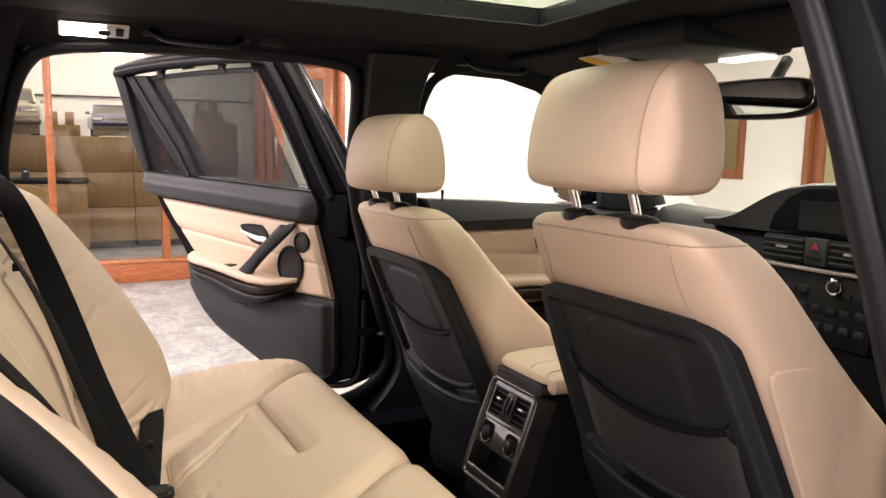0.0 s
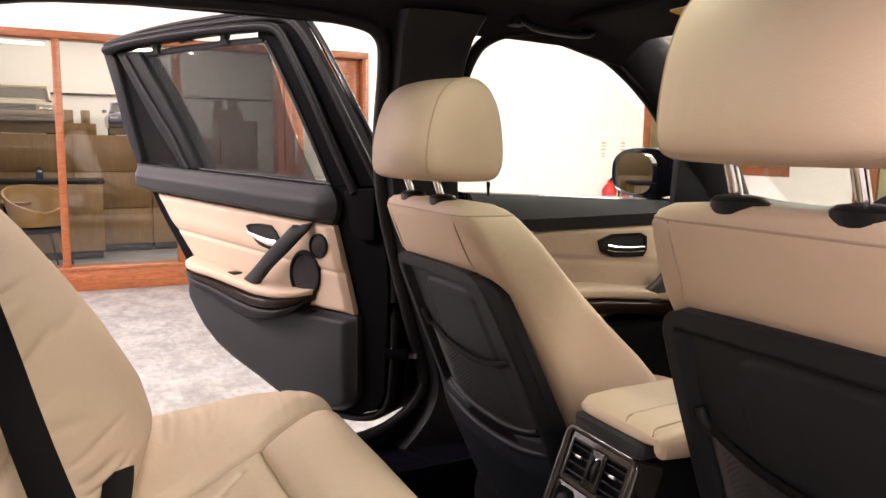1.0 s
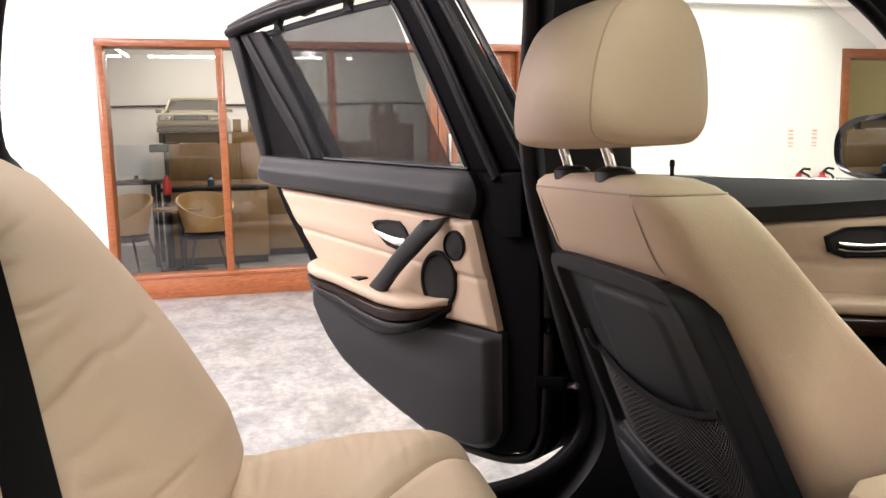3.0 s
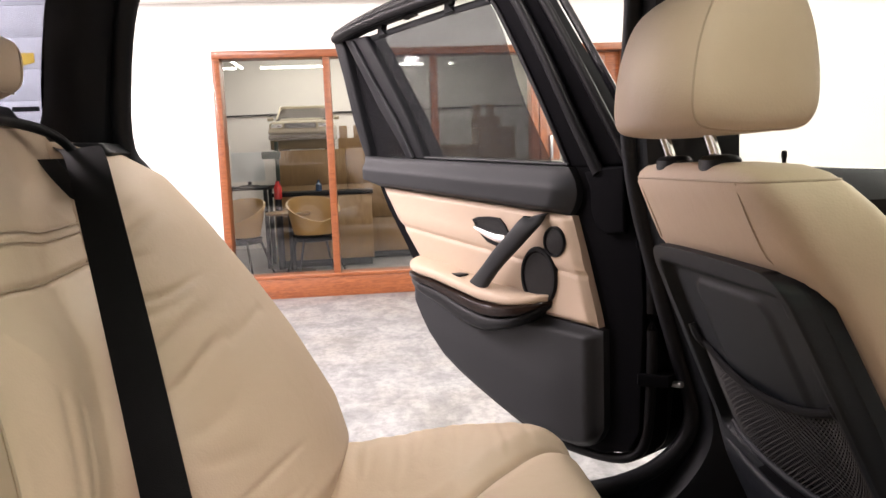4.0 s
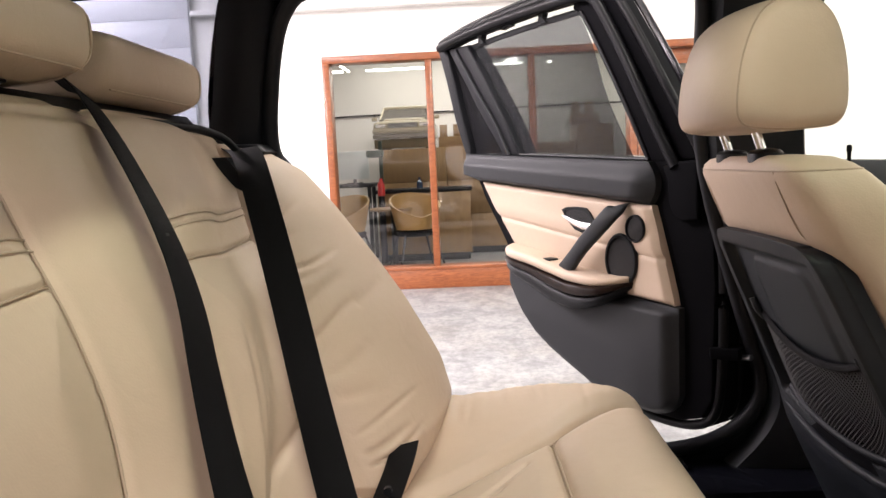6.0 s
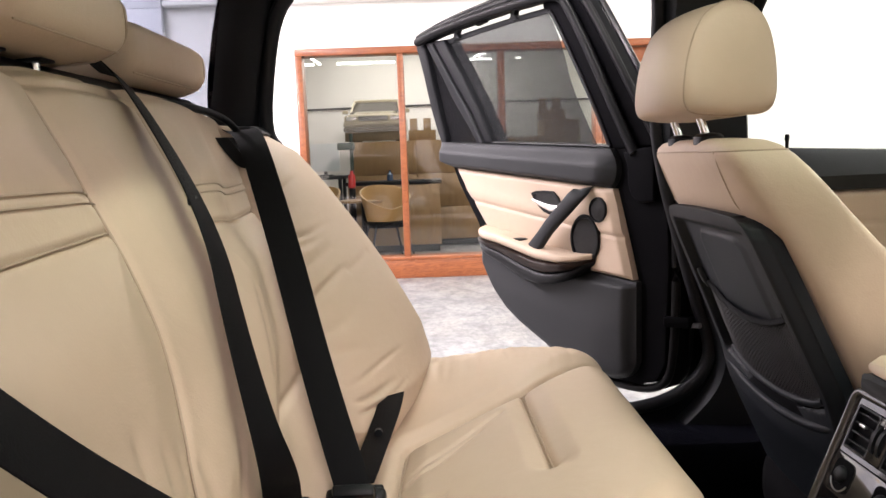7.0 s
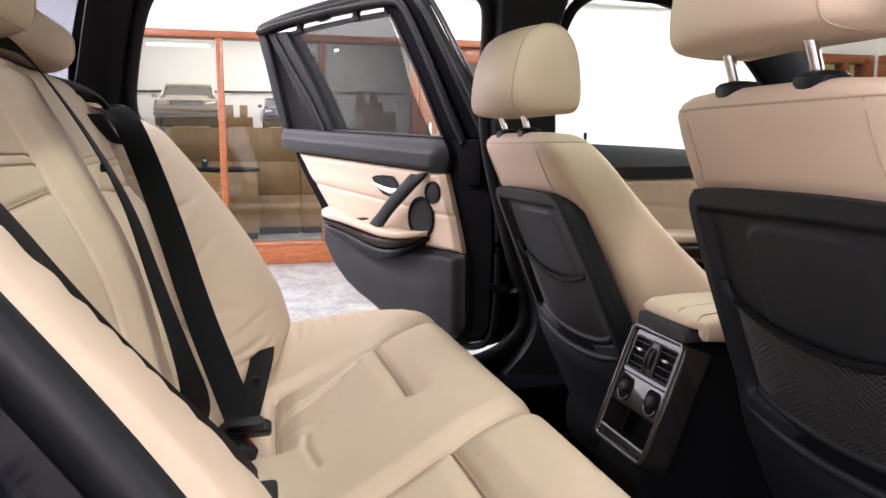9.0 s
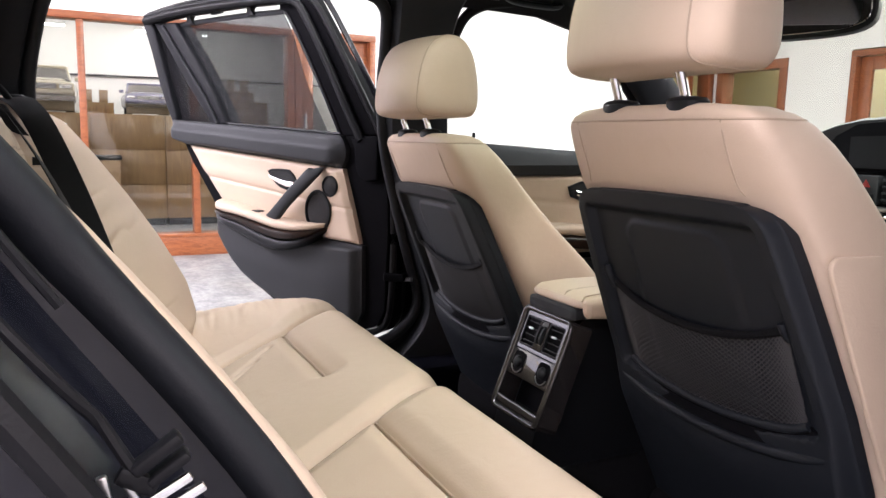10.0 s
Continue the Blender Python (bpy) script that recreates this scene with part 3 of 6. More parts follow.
mirrored_car(0.0, 8.0, 1.25, 0.50, material("reflected_car_blue", (0.05, 0.05, 0.12), 0.3, coat=0.5), "solid stand-in for a dark blue car reflected in office glass")

can = thing("canister", (-1.30, 7.30, 0.0), "red canister on a dark stand behind the table", "canister")
part("stand", tube([(-1.30, 7.30, 0.0), (-1.30, 7.30, 0.74)], 0.035, 12), BLACK, can, "dark stand")
part("body", loft([oval((-1.30, 7.30, z), (1, 0, 0), (0, 1, 0), r, r, 2, 18) for z, r in ((0.741, 0.03), (0.75, 0.04), (0.87, 0.04), (0.90, 0.02), (0.93, 0.018))]), material("canister_red", (0.45, 0.02, 0.02), 0.35), can, "red painted body")
note = thing("notice_plate", (7.99, 6.1, 1.5), "small framed notice hung on ochre wall", "notice")
part("frame", rbox((7.975, 6.0, 1.42), (7.998, 6.22, 1.62), 0.004), TIMBER, note, "wooden frame")
part("sheet", rbox((7.970, 6.02, 1.44), (7.9745, 6.20, 1.60), 0.001), WALLPAINT, note, "white sheet")
rail = thing("wall_rail", (-0.5, 9.58, 1.75), "thin dark rail along grey office wall", "rail")
part("bar", tube([(-3.15, 9.58, 1.74), (-1.6, 9.58, 1.76), (1.0, 9.58, 1.78), (3.35, 9.58, 1.78)], 0.014, 6), BLACK, rail)
part("bracket", rbox((-1.61, 9.575, 1.74), (-1.59, 9.6, 1.78), 0.002), BLACK, rail)
for x in (-0.52, 1.02):
    bx = thing("display_box", (x, 8.1, 1.25), "olive carton with two upright posts on cabinet", "box", "cartons")
    z0 = 1.25 if x < 0.9 else 1.44
    part("carton", rbox((x - 0.16, 8.0, z0), (x + 0.16, 8.2, z0 + 0.12), 0.006), OAK, bx)
    for k in (-0.10, 0.06):
        part("post", rbox((x + k - 0.045, 8.05, z0 + 0.121), (x + k + 0.045, 8.12, z0 + 0.26), 0.006), OAK, bx)

# things on the white wall
for x in (4.52, 4.78):
    fe = thing("fire_extinguisher", (x, WALL_Y - 0.08, 0.35), "red fire extinguisher hung on white wall", "extinguisher", "fire extinguishers")
    body = part("cylinder", loft([oval((x, WALL_Y - 0.09, z), (1, 0, 0), (0, 1, 0), r, r, 2, 20) for z, r in ((0.37, 0.06), (0.375, 0.075), (0.74, 0.075), (0.79, 0.05), (0.81, 0.025), (0.84, 0.025))]), material("extinguisher_red", (0.5, 0.02, 0.02), 0.3), fe, "red steel cylinder")
    part("label", rbox((x - 0.045, WALL_Y - 0.172, 0.52), (x + 0.045, WALL_Y - 0.163, 0.68), 0.002), WALLPAINT, body, "white label")
    part("handle", tube([(x, WALL_Y - 0.09, 0.84), (x + 0.03, WALL_Y - 0.12, 0.88), (x + 0.09, WALL_Y - 0.13, 0.87)], 0.012, 8), BLACK, fe)
    part("hose", tube(smooth([(x, WALL_Y - 0.12, 0.85), (x + 0.1, WALL_Y - 0.14, 0.8), (x + 0.09, WALL_Y - 0.12, 0.6), (x + 0.08, WALL_Y - 0.1, 0.45)]), 0.011, 8), BLACK, fe)
    part("bracket", rbox((x - 0.03, WALL_Y - 0.02, 0.5), (x + 0.03, WALL_Y, 0.75), 0.002), BLACK, fe)
    sg = thing("safety_sign", (x - 0.04, WALL_Y - 0.005, 1.06), "small red and white safety sign on wall", "sign", "safety signs")
    part("plate", rbox((x - 0.09, WALL_Y - 0.006, 1.06), (x + 0.01, WALL_Y - 0.001, 1.26), 0.001), WALLPAINT, sg)
    for z, h in ((1.225, 0.022), (1.195, 0.016), (1.155, 0.022), (1.115, 0.014), (1.085, 0.014)):
        part("bar", rbox((x - 0.068, WALL_Y - 0.009, z), (x - 0.012, WALL_Y - 0.006, z + h * 0.8), 0.0), material("orange_red_print", (0.66, 0.30, 0.20), 0.5), sg, "orange-red printed bar")
ex = thing("exit_sign", (5.56, WALL_Y - 0.004, 2.15), "green exit sign with white arrow on wall", "sign")
plate = part("plate", rbox((5.42, WALL_Y - 0.024, 2.15), (5.70, WALL_Y - 0.004, 2.31), 0.004), material("exit_green", (0.02, 0.36, 0.20), 0.4), ex)
part("door_mark", rbox((5.62, WALL_Y - 0.027, 2.18), (5.68, WALL_Y - 0.0245, 2.28), 0), WALLPAINT, plate, "white door mark")
part("arrow", prism([(5.52, 2.17), (5.555, 2.205), (5.535, 2.205), (5.535, 2.285), (5.505, 2.285), (5.505, 2.205), (5.485, 2.205)], lambda u, v, w: (u, WALL_Y - w, v), 0.0245, 0.027), WALLPAINT, plate, "white arrow")

# panelled door behind the rear quarter window
PANEL = material("white_panel", (0.70, 0.71, 0.75), 0.4, grain=0.1, scale=90, stain=0.2, stain_scale=0.6)
sh = thing("sectional_door", (-4.3, WALL_Y - 0.06, 0), "white sectional garage door with yellow emblem", "garage door")
for k in range(13):
    part("panel", rbox((-6.2, WALL_Y - 0.07, 0.0015 + k * 0.235), (-2.62, WALL_Y - 0.004, 0.235 + k * 0.235), 0.003), PANEL, sh)
part("emblem", prism([(-3.35, 2.00), (-2.84, 2.00), (-2.84, 1.93), (-3.1, 1.86), (-3.35, 1.86)], lambda u, v, w: (u, WALL_Y - w, v), 0.07, 0.074), material("yellow_print", (0.75, 0.5, 0.05), 0.5), sh, "yellow printed emblem")
for u0, u1 in ((-3.22, -3.08), (-3.04, -2.84)):
    part("lettering", rbox((u0, WALL_Y - 0.074, 1.565), (u1, WALL_Y - 0.07, 1.60), 0), BLACK, sh, "dark line of print")

# ---------------------------------------------------------------- car shell


def side_y(z):
    return float(np.interp(z, [0.3, 0.55, 0.8, 1.05, 1.2, 1.36, 1.43], [0.745, 0.745, 0.735, 0.70, 0.66, 0.60, 0.53]))


def frame_prism(outer, inner, place, w0, w1):
    """A flat frame between two outlines of equal count, with thickness."""
    return loft([[V(place(*p, w0)) for p in outer], [V(place(*p, w1)) for p in outer], [V(place(*p, w1)) for p in inner], [V(place(*p, w0)) for p in inner]], True)


def round_loop(points):
    for _ in range(2):
        points = [q for a, b in zip(points, points[1:] + points[:1]) for q in (a.lerp(b, 0.25), a.lerp(b, 0.75))]
    return points


car = thing("car", (0, 0, 0.05), "black estate car interior shell with dark headliner", "car")
flat = lambda u, v, w: (u, v, w)
R_OUT = [(0.62, 0.50), (0.62, -0.50), (-1.9, -0.50), (-1.9, 0.50)]
R_IN = [(0.20, 0.09), (0.18, -0.26), (-0.60, -0.24), (-0.60, 0.12)]
part("headliner", frame_prism(R_OUT, R_IN, flat, 1.425, 1.438), LINER, car, "anthracite fabric headliner")
part("sunroof_frame", frame_prism([(a * 1.03, b * 1.08) for a, b in R_IN], [(a * 0.985, b * 0.97) for a, b in R_IN], flat, 1.418, 1.442), BLACK, car, "black sunroof surround")
part("roof_panel", frame_prism([(0.66, 0.56), (0.66, -0.56), (-2.0, -0.56), (-2.0, 0.56)], [(a * 1.03, b * 1.08) for a, b in R_IN], flat, 1.4385, 1.452), PAINT, car, "black painted roof")
part("sunroof_glass", prism([(a * 1.028, b * 1.07) for a, b in R_IN], flat, 1.4435, 1.448), ROOFGLASS, car, "green tinted sunroof glass")

for sgn in (1, -1):
    # cant rail trim between roof and side openings
    xs = [-1.9, -1.0, -0.66, -0.3, 0.0, 0.3, 0.45, 0.60]
    rail = [[V((x, sgn * y, z - dz)) for y, z in ((0.47, 1.43), (0.53, 1.415), (0.585, 1.385), (0.60, 1.37), (0.63, 1.375), (0.63, 1.47), (0.5, 1.475))] for x, dz in zip(xs, (0.02, 0, 0, 0, 0, 0, 0.005, 0.04))]
    part("cant_rail", loft(rail), LINER, car, "dark roof side trim")

    # window line of the front door to the windscreen pillar
    edge = smooth([(0.38, 0.605, 1.395), (0.55, 0.62, 1.37), (0.70, 0.645, 1.285), (0.82, 0.665, 1.195), (0.95, 0.695, 1.06), (1.0, 0.70, 0.98)], 4)
    rings = []
    for p in edge:
        q = V((p.x, sgn * p.y, p.z))
        w = min(1, max(0, (p.x - 0.5) / 0.5))
        k = 1 - 0.3 * w
        ring = [q + V((a * k, sgn * b * k, c * k)) for a, b, c in ((0, 0, 0), (0.02, -0.025, 0.012), (0.10 + 0.06 * w, -0.035, 0.06 - 0.02 * w), (0.15 + 0.09 * w, 0.0, 0.085 - 0.04 * w), (0.10 + 0.06 * w, 0.06, 0.06 - 0.02 * w), (0.01, 0.03, 0.01))]
        rings.append(smooth(ring + ring[:1], 2)[:-1])
    part("windscreen_pillar", loft(rings), SOFT, car, "dark windscreen pillar trim")

    # centre pillar
    zs = [0.44, 0.5, 0.56, 0.62, 0.7, 0.85, 1.0, 1.1, 1.2, 1.3, 1.40]
    rear = [0.10, 0.16, 0.19, 0.185, 0.16, 0.11, 0.065, 0.045, 0.04, 0.04, 0.03]
    front = [0.36, 0.36, 0.35, 0.33, 0.30, 0.27, 0.24, 0.225, 0.21, 0.20, 0.22]
    rings = []
    for z, a, b in smooth(list(zip(zs, rear, front)), 2):
        y = side_y(z)
        rings.append([V((x, sgn * (y + d), z)) for x, d in ((a, 0.0), (a + 0.012, -0.022), ((a + b) / 2, -0.035), (b - 0.012, -0.022), (b, 0.0), (b, 0.06), (a, 0.06))])
    part("centre_pillar", loft(rings), SHELLPLASTIC, car, "black centre pillar trim")

    # rear pillar
    zs = [1.08, 1.12, 1.17, 1.25, 1.36, 1.42]
    rear = [-0.885, -0.87, -0.85, -0.83, -0.80, -0.78]
    front = [-0.77, -0.76, -0.75, -0.732, -0.703, -0.675]
    rings = []
    for z, a, b in zip(zs, rear, front):
        y = side_y(z)
        rings.append([V((x, sgn * (y + d), z)) for x, d in ((a, 0.02), (a + 0.01, -0.02), (a + 0.05, -0.035), (b - 0.03, -0.03), (b - 0.008, -0.012), (b, 0.03), (b, 0.07), (a, 0.07))])
    part("rear_pillar", loft(rings), SOFT, car, "black rear pillar trim")

    # rubber seal round the rear door opening
    loop = [(-0.755, 1.10), (-0.725, 1.06), (-0.665, 0.98), (-0.61, 0.89), (-0.555, 0.80), (-0.50, 0.70), (-0.47, 0.62), (-0.465, 0.55), (-0.44, 0.50), (-0.38, 0.475), (-0.2, 0.465), (0.0, 0.47), (0.09, 0.49), (0.15, 0.53),
            (0.178, 0.58), (0.175, 0.63), (0.15, 0.70), (0.105, 0.85), (0.055, 1.02), (0.035, 1.15), (0.03, 1.30), (0.02, 1.355), (-0.03, 1.38), (-0.2, 1.388), (-0.4, 1.385), (-0.645, 1.374), (-0.697, 1.335), (-0.728, 1.25)]
    if sgn < 0:
        loop[1:10] = [(-0.722, 1.07), (-0.672, 1.008), (-0.640, 0.960), (-0.593, 0.900), (-0.548, 0.835), (-0.492, 0.735), (-0.462, 0.65), (-0.452, 0.55), (-0.43, 0.495)]
    tuck_in = lambda x: float(np.interp(x, [-0.7, -0.66, -0.46, -0.40], [0.0, -0.045, -0.045, 0.0]))
    pts = [V((x, sgn * (side_y(z) + 0.012 + (tuck_in(x) if z < 1.09 else 0)), z)) for x, z in loop]
    pts = round_loop(pts)
    part("door_seal", tube(pts, [0.016 if q.x < -0.44 and q.z < 1.09 else 0.015 for q in pts], 10, True, up=(0, 1, 0)), SEAL, car, "black rubber door seal")
    cx, cz = -0.25, 0.92
    rings = []
    for grow, out in ((0.01, 0.012), (0.03, 0.016), (0.045, 0.055), (0.055, 0.085), (0.10, 0.095), (0.13, 0.09), (0.13, 0.03)):
        ring = []
        for x, z in loop:
            d = V((x - cx, z - cz)).normalized() * grow
            ring.append(V((x + d.x, sgn * (side_y(z) + out + (tuck_in(x) * 0.8 if z < 1.09 and out < 0.05 else 0)), z + d.y)))
        rings.append(round_loop(ring))
    part("door_jamb", loft(rings, True), JAMB, car, "black painted door jamb")
    part("sill", rbox((-0.45, sgn * 0.62, 0.30), (1.2, sgn * 0.80, 0.445), 0.02), JAMB, car, "black painted door sill")
    part("scuff_plate", rbox((-0.35, sgn * 0.715, 0.447), (0.02, sgn * 0.775, 0.455), 0.003), BLACK, car, "black sill strip")
    part("side_window", prism([(-0.80, 1.10), (-1.55, 1.14), (-1.42, 1.38), (-0.72, 1.38)], lambda u, v, w: (u, sgn * (side_y(v) + w), v), 0.03, 0.034), TINTGLASS, car, "tinted load bay side glass").visible_shadow = False
    part("load_bay_side", rbox((-1.95, sgn * 0.60, 0.5), (-0.86, sgn * 0.76, 1.10), 0.03), SOFT, car, "black load bay trim")
    pin = lambda x, z, o=0.0: (x, sgn * (0.79 + o), z)
    part("striker", bar(pin(-0.628, 0.903), pin(-0.609, 0.916), 0.0055, 0.010), RUBBER, car, "black door striker")
    part("striker", bar(pin(-0.622, 0.897), pin(-0.606, 0.908), 0.0045, 0.010), RUBBER, car)
    part("striker_foot", bar(pin(-0.634, 0.903), pin(-0.619, 0.894), 0.008, 0.006), RUBBER, car, "black striker foot")
    part("lock_plate", bar(pin(-0.622, 0.8885), pin(-0.605, 0.8975), 0.0045, 0.004), CHROME, car, "bright steel lock bar")
    part("lock_plate", bar(pin(-0.613, 0.8855), pin(-0.5995, 0.892), 0.0045, 0.004), CHROME, car)
    part("lock_arm", bar(pin(-0.632, 0.901), pin(-0.627, 0.890), 0.0035, 0.004), SATIN, car, "dull steel lock arm")
    part("lock_arm", bar(pin(-0.640, 0.903), pin(-0.638, 0.890), 0.0045, 0.004), SATIN, car)
    part("lock_claw", bar(pin(-0.670, 0.912), pin(-0.663, 0.898), 0.0035, 0.004), SATIN, car, "dull steel lock claw")
    part("lock_claw", bar(pin(-0.679, 0.916), pin(-0.672, 0.906), 0.004, 0.004), CHROME, car)
    part("jamb_rib", tube(smooth([pin(-0.690, 0.995, -0.004), pin(-0.672, 0.968), pin(-0.647, 0.935), pin(-0.640, 0.926, -0.004), pin(-0.627, 0.902)], 2), 0.0028, 8), RUBBER, car, "narrow raised rib on the door jamb")
    part("jamb_rib", tube(smooth([pin(-0.678, 1.012, -0.01), pin(-0.664, 0.990, -0.01), pin(-0.652, 0.972, -0.012)], 2), 0.0022, 8), RUBBER, car)
    outer = []
    for x, z in loop:
        d = V((x - cx, z - cz)).normalized() * 0.052
        outer.append(V((x + d.x, sgn * (side_y(z) + 0.082), z + d.y)))
    part("outer_seal", tube(round_loop(outer), 0.008, 8, True, up=(0, 1, 0)), RUBBER, car, "black outer rubber bead")
part("carpet", rbox((-0.5, -0.70, 0.24), (1.25, 0.70, 0.28), 0.01), CARPET, car, "black carpet")
part("load_floor", rbox((-1.95, -0.6, 0.5), (-0.9, 0.6, 0.54), 0.01), CARPET, car, "black load bay floor")
part("tailgate", rbox((-2.02, -0.7, 0.5), (-1.96, 0.7, 1.05), 0.02), SOFT, car, "black tailgate trim")
part("tunnel", loft([[V((x, y, z)) for y, z in ((-0.13, 0.28), (-0.11, 0.42), (-0.07, 0.46), (0.07, 0.46), (0.11, 0.42), (0.13, 0.28))] for x in (-0.2, 1.1)]), CARPET, car, "black carpeted centre tunnel")
part("floor_pan", rbox((-1.9, -0.62, 0.16), (1.3, 0.62, 0.235), 0.02), BLACK, car)
for wx in (-1.25, 1.5):
    for sgn in (1, -1):
        wheel = part("wheel", tube([(wx, sgn * 0.62, 0.315), (wx, sgn * 0.63, 0.315), (wx, sgn * 0.80, 0.315), (wx, sgn * 0.81, 0.315)], [0.29, 0.315, 0.315, 0.29], 40), RUBBER, car)
        part("rim", tube([(wx, sgn * 0.80, 0.315), (wx, sgn * 0.813, 0.315)], [0.21, 0.2], 32), SATIN, wheel)
part("bonnet", loft([[V((x, y, z)) for y, z in ((-0.8, 0.35), (-0.8, 0.8), (-0.6, h), (0, h + 0.02), (0.6, h), (0.8, 0.8), (0.8, 0.35))] for x, h in ((1.3, 0.97), (1.7, 0.94), (2.1, 0.86), (2.25, 0.78))]), PAINT, car, "black painted bonnet")
ws = [[V((0.66, y, 1.395 - 0.05 * abs(y))) for y in (-0.55, -0.3, 0, 0.3, 0.55)], [V((1.28, y, 0.985)) for y in (-0.66, -0.33, 0, 0.33, 0.66)]]
bm = bmesh.new()
rows = [[bm.verts.new(p) for p in r] for r in ws] + [[bm.verts.new(p + V((0.004, 0, 0.004))) for p in r] for r in ws[::-1]]
for a, b in ((0, 1), (2, 3)):
    for i in range(4):
        bm.faces.new((rows[a][i], rows[a][i + 1], rows[b][i + 1], rows[b][i]))
part("windscreen", bm, SCREENGLASS, car, "green tinted windscreen")

# reading lamp, grab handles, visors, mirror
lamp = thing("roof_lamp", (-0.57, 0.53, 1.40), "lit white interior lamp in roof trim", "lamp")
tilt = Matrix.Translation((-0.565, 0.545, 1.406)) @ Matrix.Rotation(radians(-30), 4, "X") @ Matrix.Diagonal((0.88, 0.9, 1, 1))
part("housing", rbox((-0.075, -0.025, -0.006), (0.075, 0.025, 0.006), 0.004, 2, tilt), SATIN, lamp)
part("lens", rbox((-0.07, -0.02, -0.010), (0.025, 0.02, -0.0055), 0.003, 2, tilt), emitter("lamp_lens", (1.0, 0.86, 0.76), 26.0), lamp, "glowing lens")
part("button", rbox((0.045, -0.012, -0.010), (0.062, 0.012, -0.0055), 0.002, 2, tilt), BLACK, lamp)
part("sensor", loft([[tilt @ p for p in oval((0.02, 0, z), (1, 0, 0), (0, 1, 0), 0.014, 0.010, 2, 16)] for z in (-0.012, -0.0101)]), BLACK, lamp)
for x0, x1, z in ((-0.46, -0.27, 1.403), (0.29, 0.47, 1.393)):
    grab = thing("grab_handle", ((x0 + x1) / 2, 0.55, z), "black folding grab handle on roof trim", "handle", "grab handles")
    part("grip", tube(smooth([(x0, 0.555, z + 0.02), (x0 + 0.015, 0.525, z - 0.008), (x0 + 0.05, 0.515, z - 0.015), (x1 - 0.05, 0.515, z - 0.017), (x1 - 0.015, 0.525, z - 0.012), (x1, 0.555, z + 0.012)], 3), 0.011, 10, flat=0.7), BLACK, grab)
    for x in (x0, x1):
        part("mount", rbox((x - 0.018, 0.54, z - 0.004), (x + 0.018, 0.575, z + 0.03), 0.008), BLACK, grab)
clip = thing("coat_hook", (-0.19, 0.55, 1.40), "black coat hook cover on roof trim", "hook")
part("cover", rbox((-0.235, 0.53, 1.398), (-0.165, 0.57, 1.43), 0.01), BLACK, clip)
for sgn in (1, -1):
    visor = thing("sun_visor", (0.46, sgn * 0.33, 1.39), "dark folded sun visor under roof", "sun visor", "sun visors")
    m = Matrix.Translation((0.49, sgn * 0.34, 1.395)) @ Matrix.Rotation(radians(10), 4, "Y")
    part("panel", rbox((-0.085, -0.20, -0.009), (0.085, 0.20, 0.009), 0.008, 3, m), LINER, visor)
    part("sticker", rbox((-0.045, -0.17, -0.0125), (0.03, -0.06, -0.0102), 0, 1, m), material("pale_sticker", (0.75, 0.72, 0.65), 0.6), visor, "pale warning sticker")
    part("sticker_band", rbox((-0.045, -0.105, -0.0140), (0.03, -0.06, -0.0126), 0, 1, m), material("amber_sticker", (0.75, 0.42, 0.04), 0.6), visor, "amber band of sticker")
over = thing("overhead_console", (0.42, 0, 1.40), "black overhead console under the roof", "console")
part("housing", rbox((0.36, -0.13, 1.375), (0.66, 0.12, 1.425), 0.015, 3), BLACK, over)
part("lens", rbox((0.60, -0.10, 1.369), (0.645, 0.01, 1.3745), 0.002), emitter("reading_lamp_lens", (1.0, 0.93, 0.85), 4.0), over, "lit white reading lamp lens")
rvm = thing("rear_view_mirror", (0.62, -0.05, 1.29), "black rear view mirror on windscreen", "mirror")
m = Matrix.Translation((0.61, -0.095, 1.287)) @ Matrix.Rotation(radians(12), 4, "Z") @ Matrix.Rotation(radians(9), 4, "Y")
part("housing", loft([[m @ p for p in oval((x, 0, 0), (0, 1, 0), (0, 0, 1), a, b, 3.2, 32)] for x, a, b in ((0.035, 0.06, 0.015), (0.03, 0.10, 0.03), (0.01, 0.118, 0.040), (-0.008, 0.12, 0.041), (-0.012, 0.117, 0.038))]), BLACK, rvm)
part("glass", loft([[m @ p for p in oval((x, 0, 0), (0, 1, 0), (0, 0, 1), a, b, 3.2, 32)] for x, a, b in ((-0.0125, 0.112, 0.034), (-0.0145, 0.111, 0.033))]), MIRROR, rvm, "mirror glass")
part("stalk", tube([(0.635, -0.09, 1.30), (0.70, -0.08, 1.372)], 0.012, 10), BLACK, rvm)

# dashboard
dash = thing("dashboard", (1.0, 0, 0.5), "black dashboard with vents, radio and instrument hood", "dashboard")
prof = [(0.99, 0.50), (0.93, 0.66), (0.93, 0.88), (0.95, 0.965), (1.0, 1.0), (1.08, 1.012), (1.34, 0.975), (1.34, 0.50)]
part("body", loft([[V((x + k, y, z)) for x, z in prof] for y, k in ((-0.69, 0.13), (-0.62, 0.08), (-0.45, 0.02), (0, 0), (0.45, 0.02), (0.62, 0.08), (0.69, 0.13))]), SOFT, dash)
part("trim_strip", rbox((0.918, 0.11, 0.83), (0.945, 0.46, 0.862), 0.004), DARKWOOD, dash, "dark gloss wood strip")
part("instrument_hood", loft([[V((x, -0.37 + w * math.cos(a), 0.98 + h * math.sin(a))) for a in (math.pi * i / 20 for i in range(21))] for x, w, h in ((0.86, 0.20, 0.095), (0.90, 0.212, 0.118), (1.05, 0.215, 0.11), (1.18, 0.18, 0.05))]), SOFT, dash, "black instrument hood")
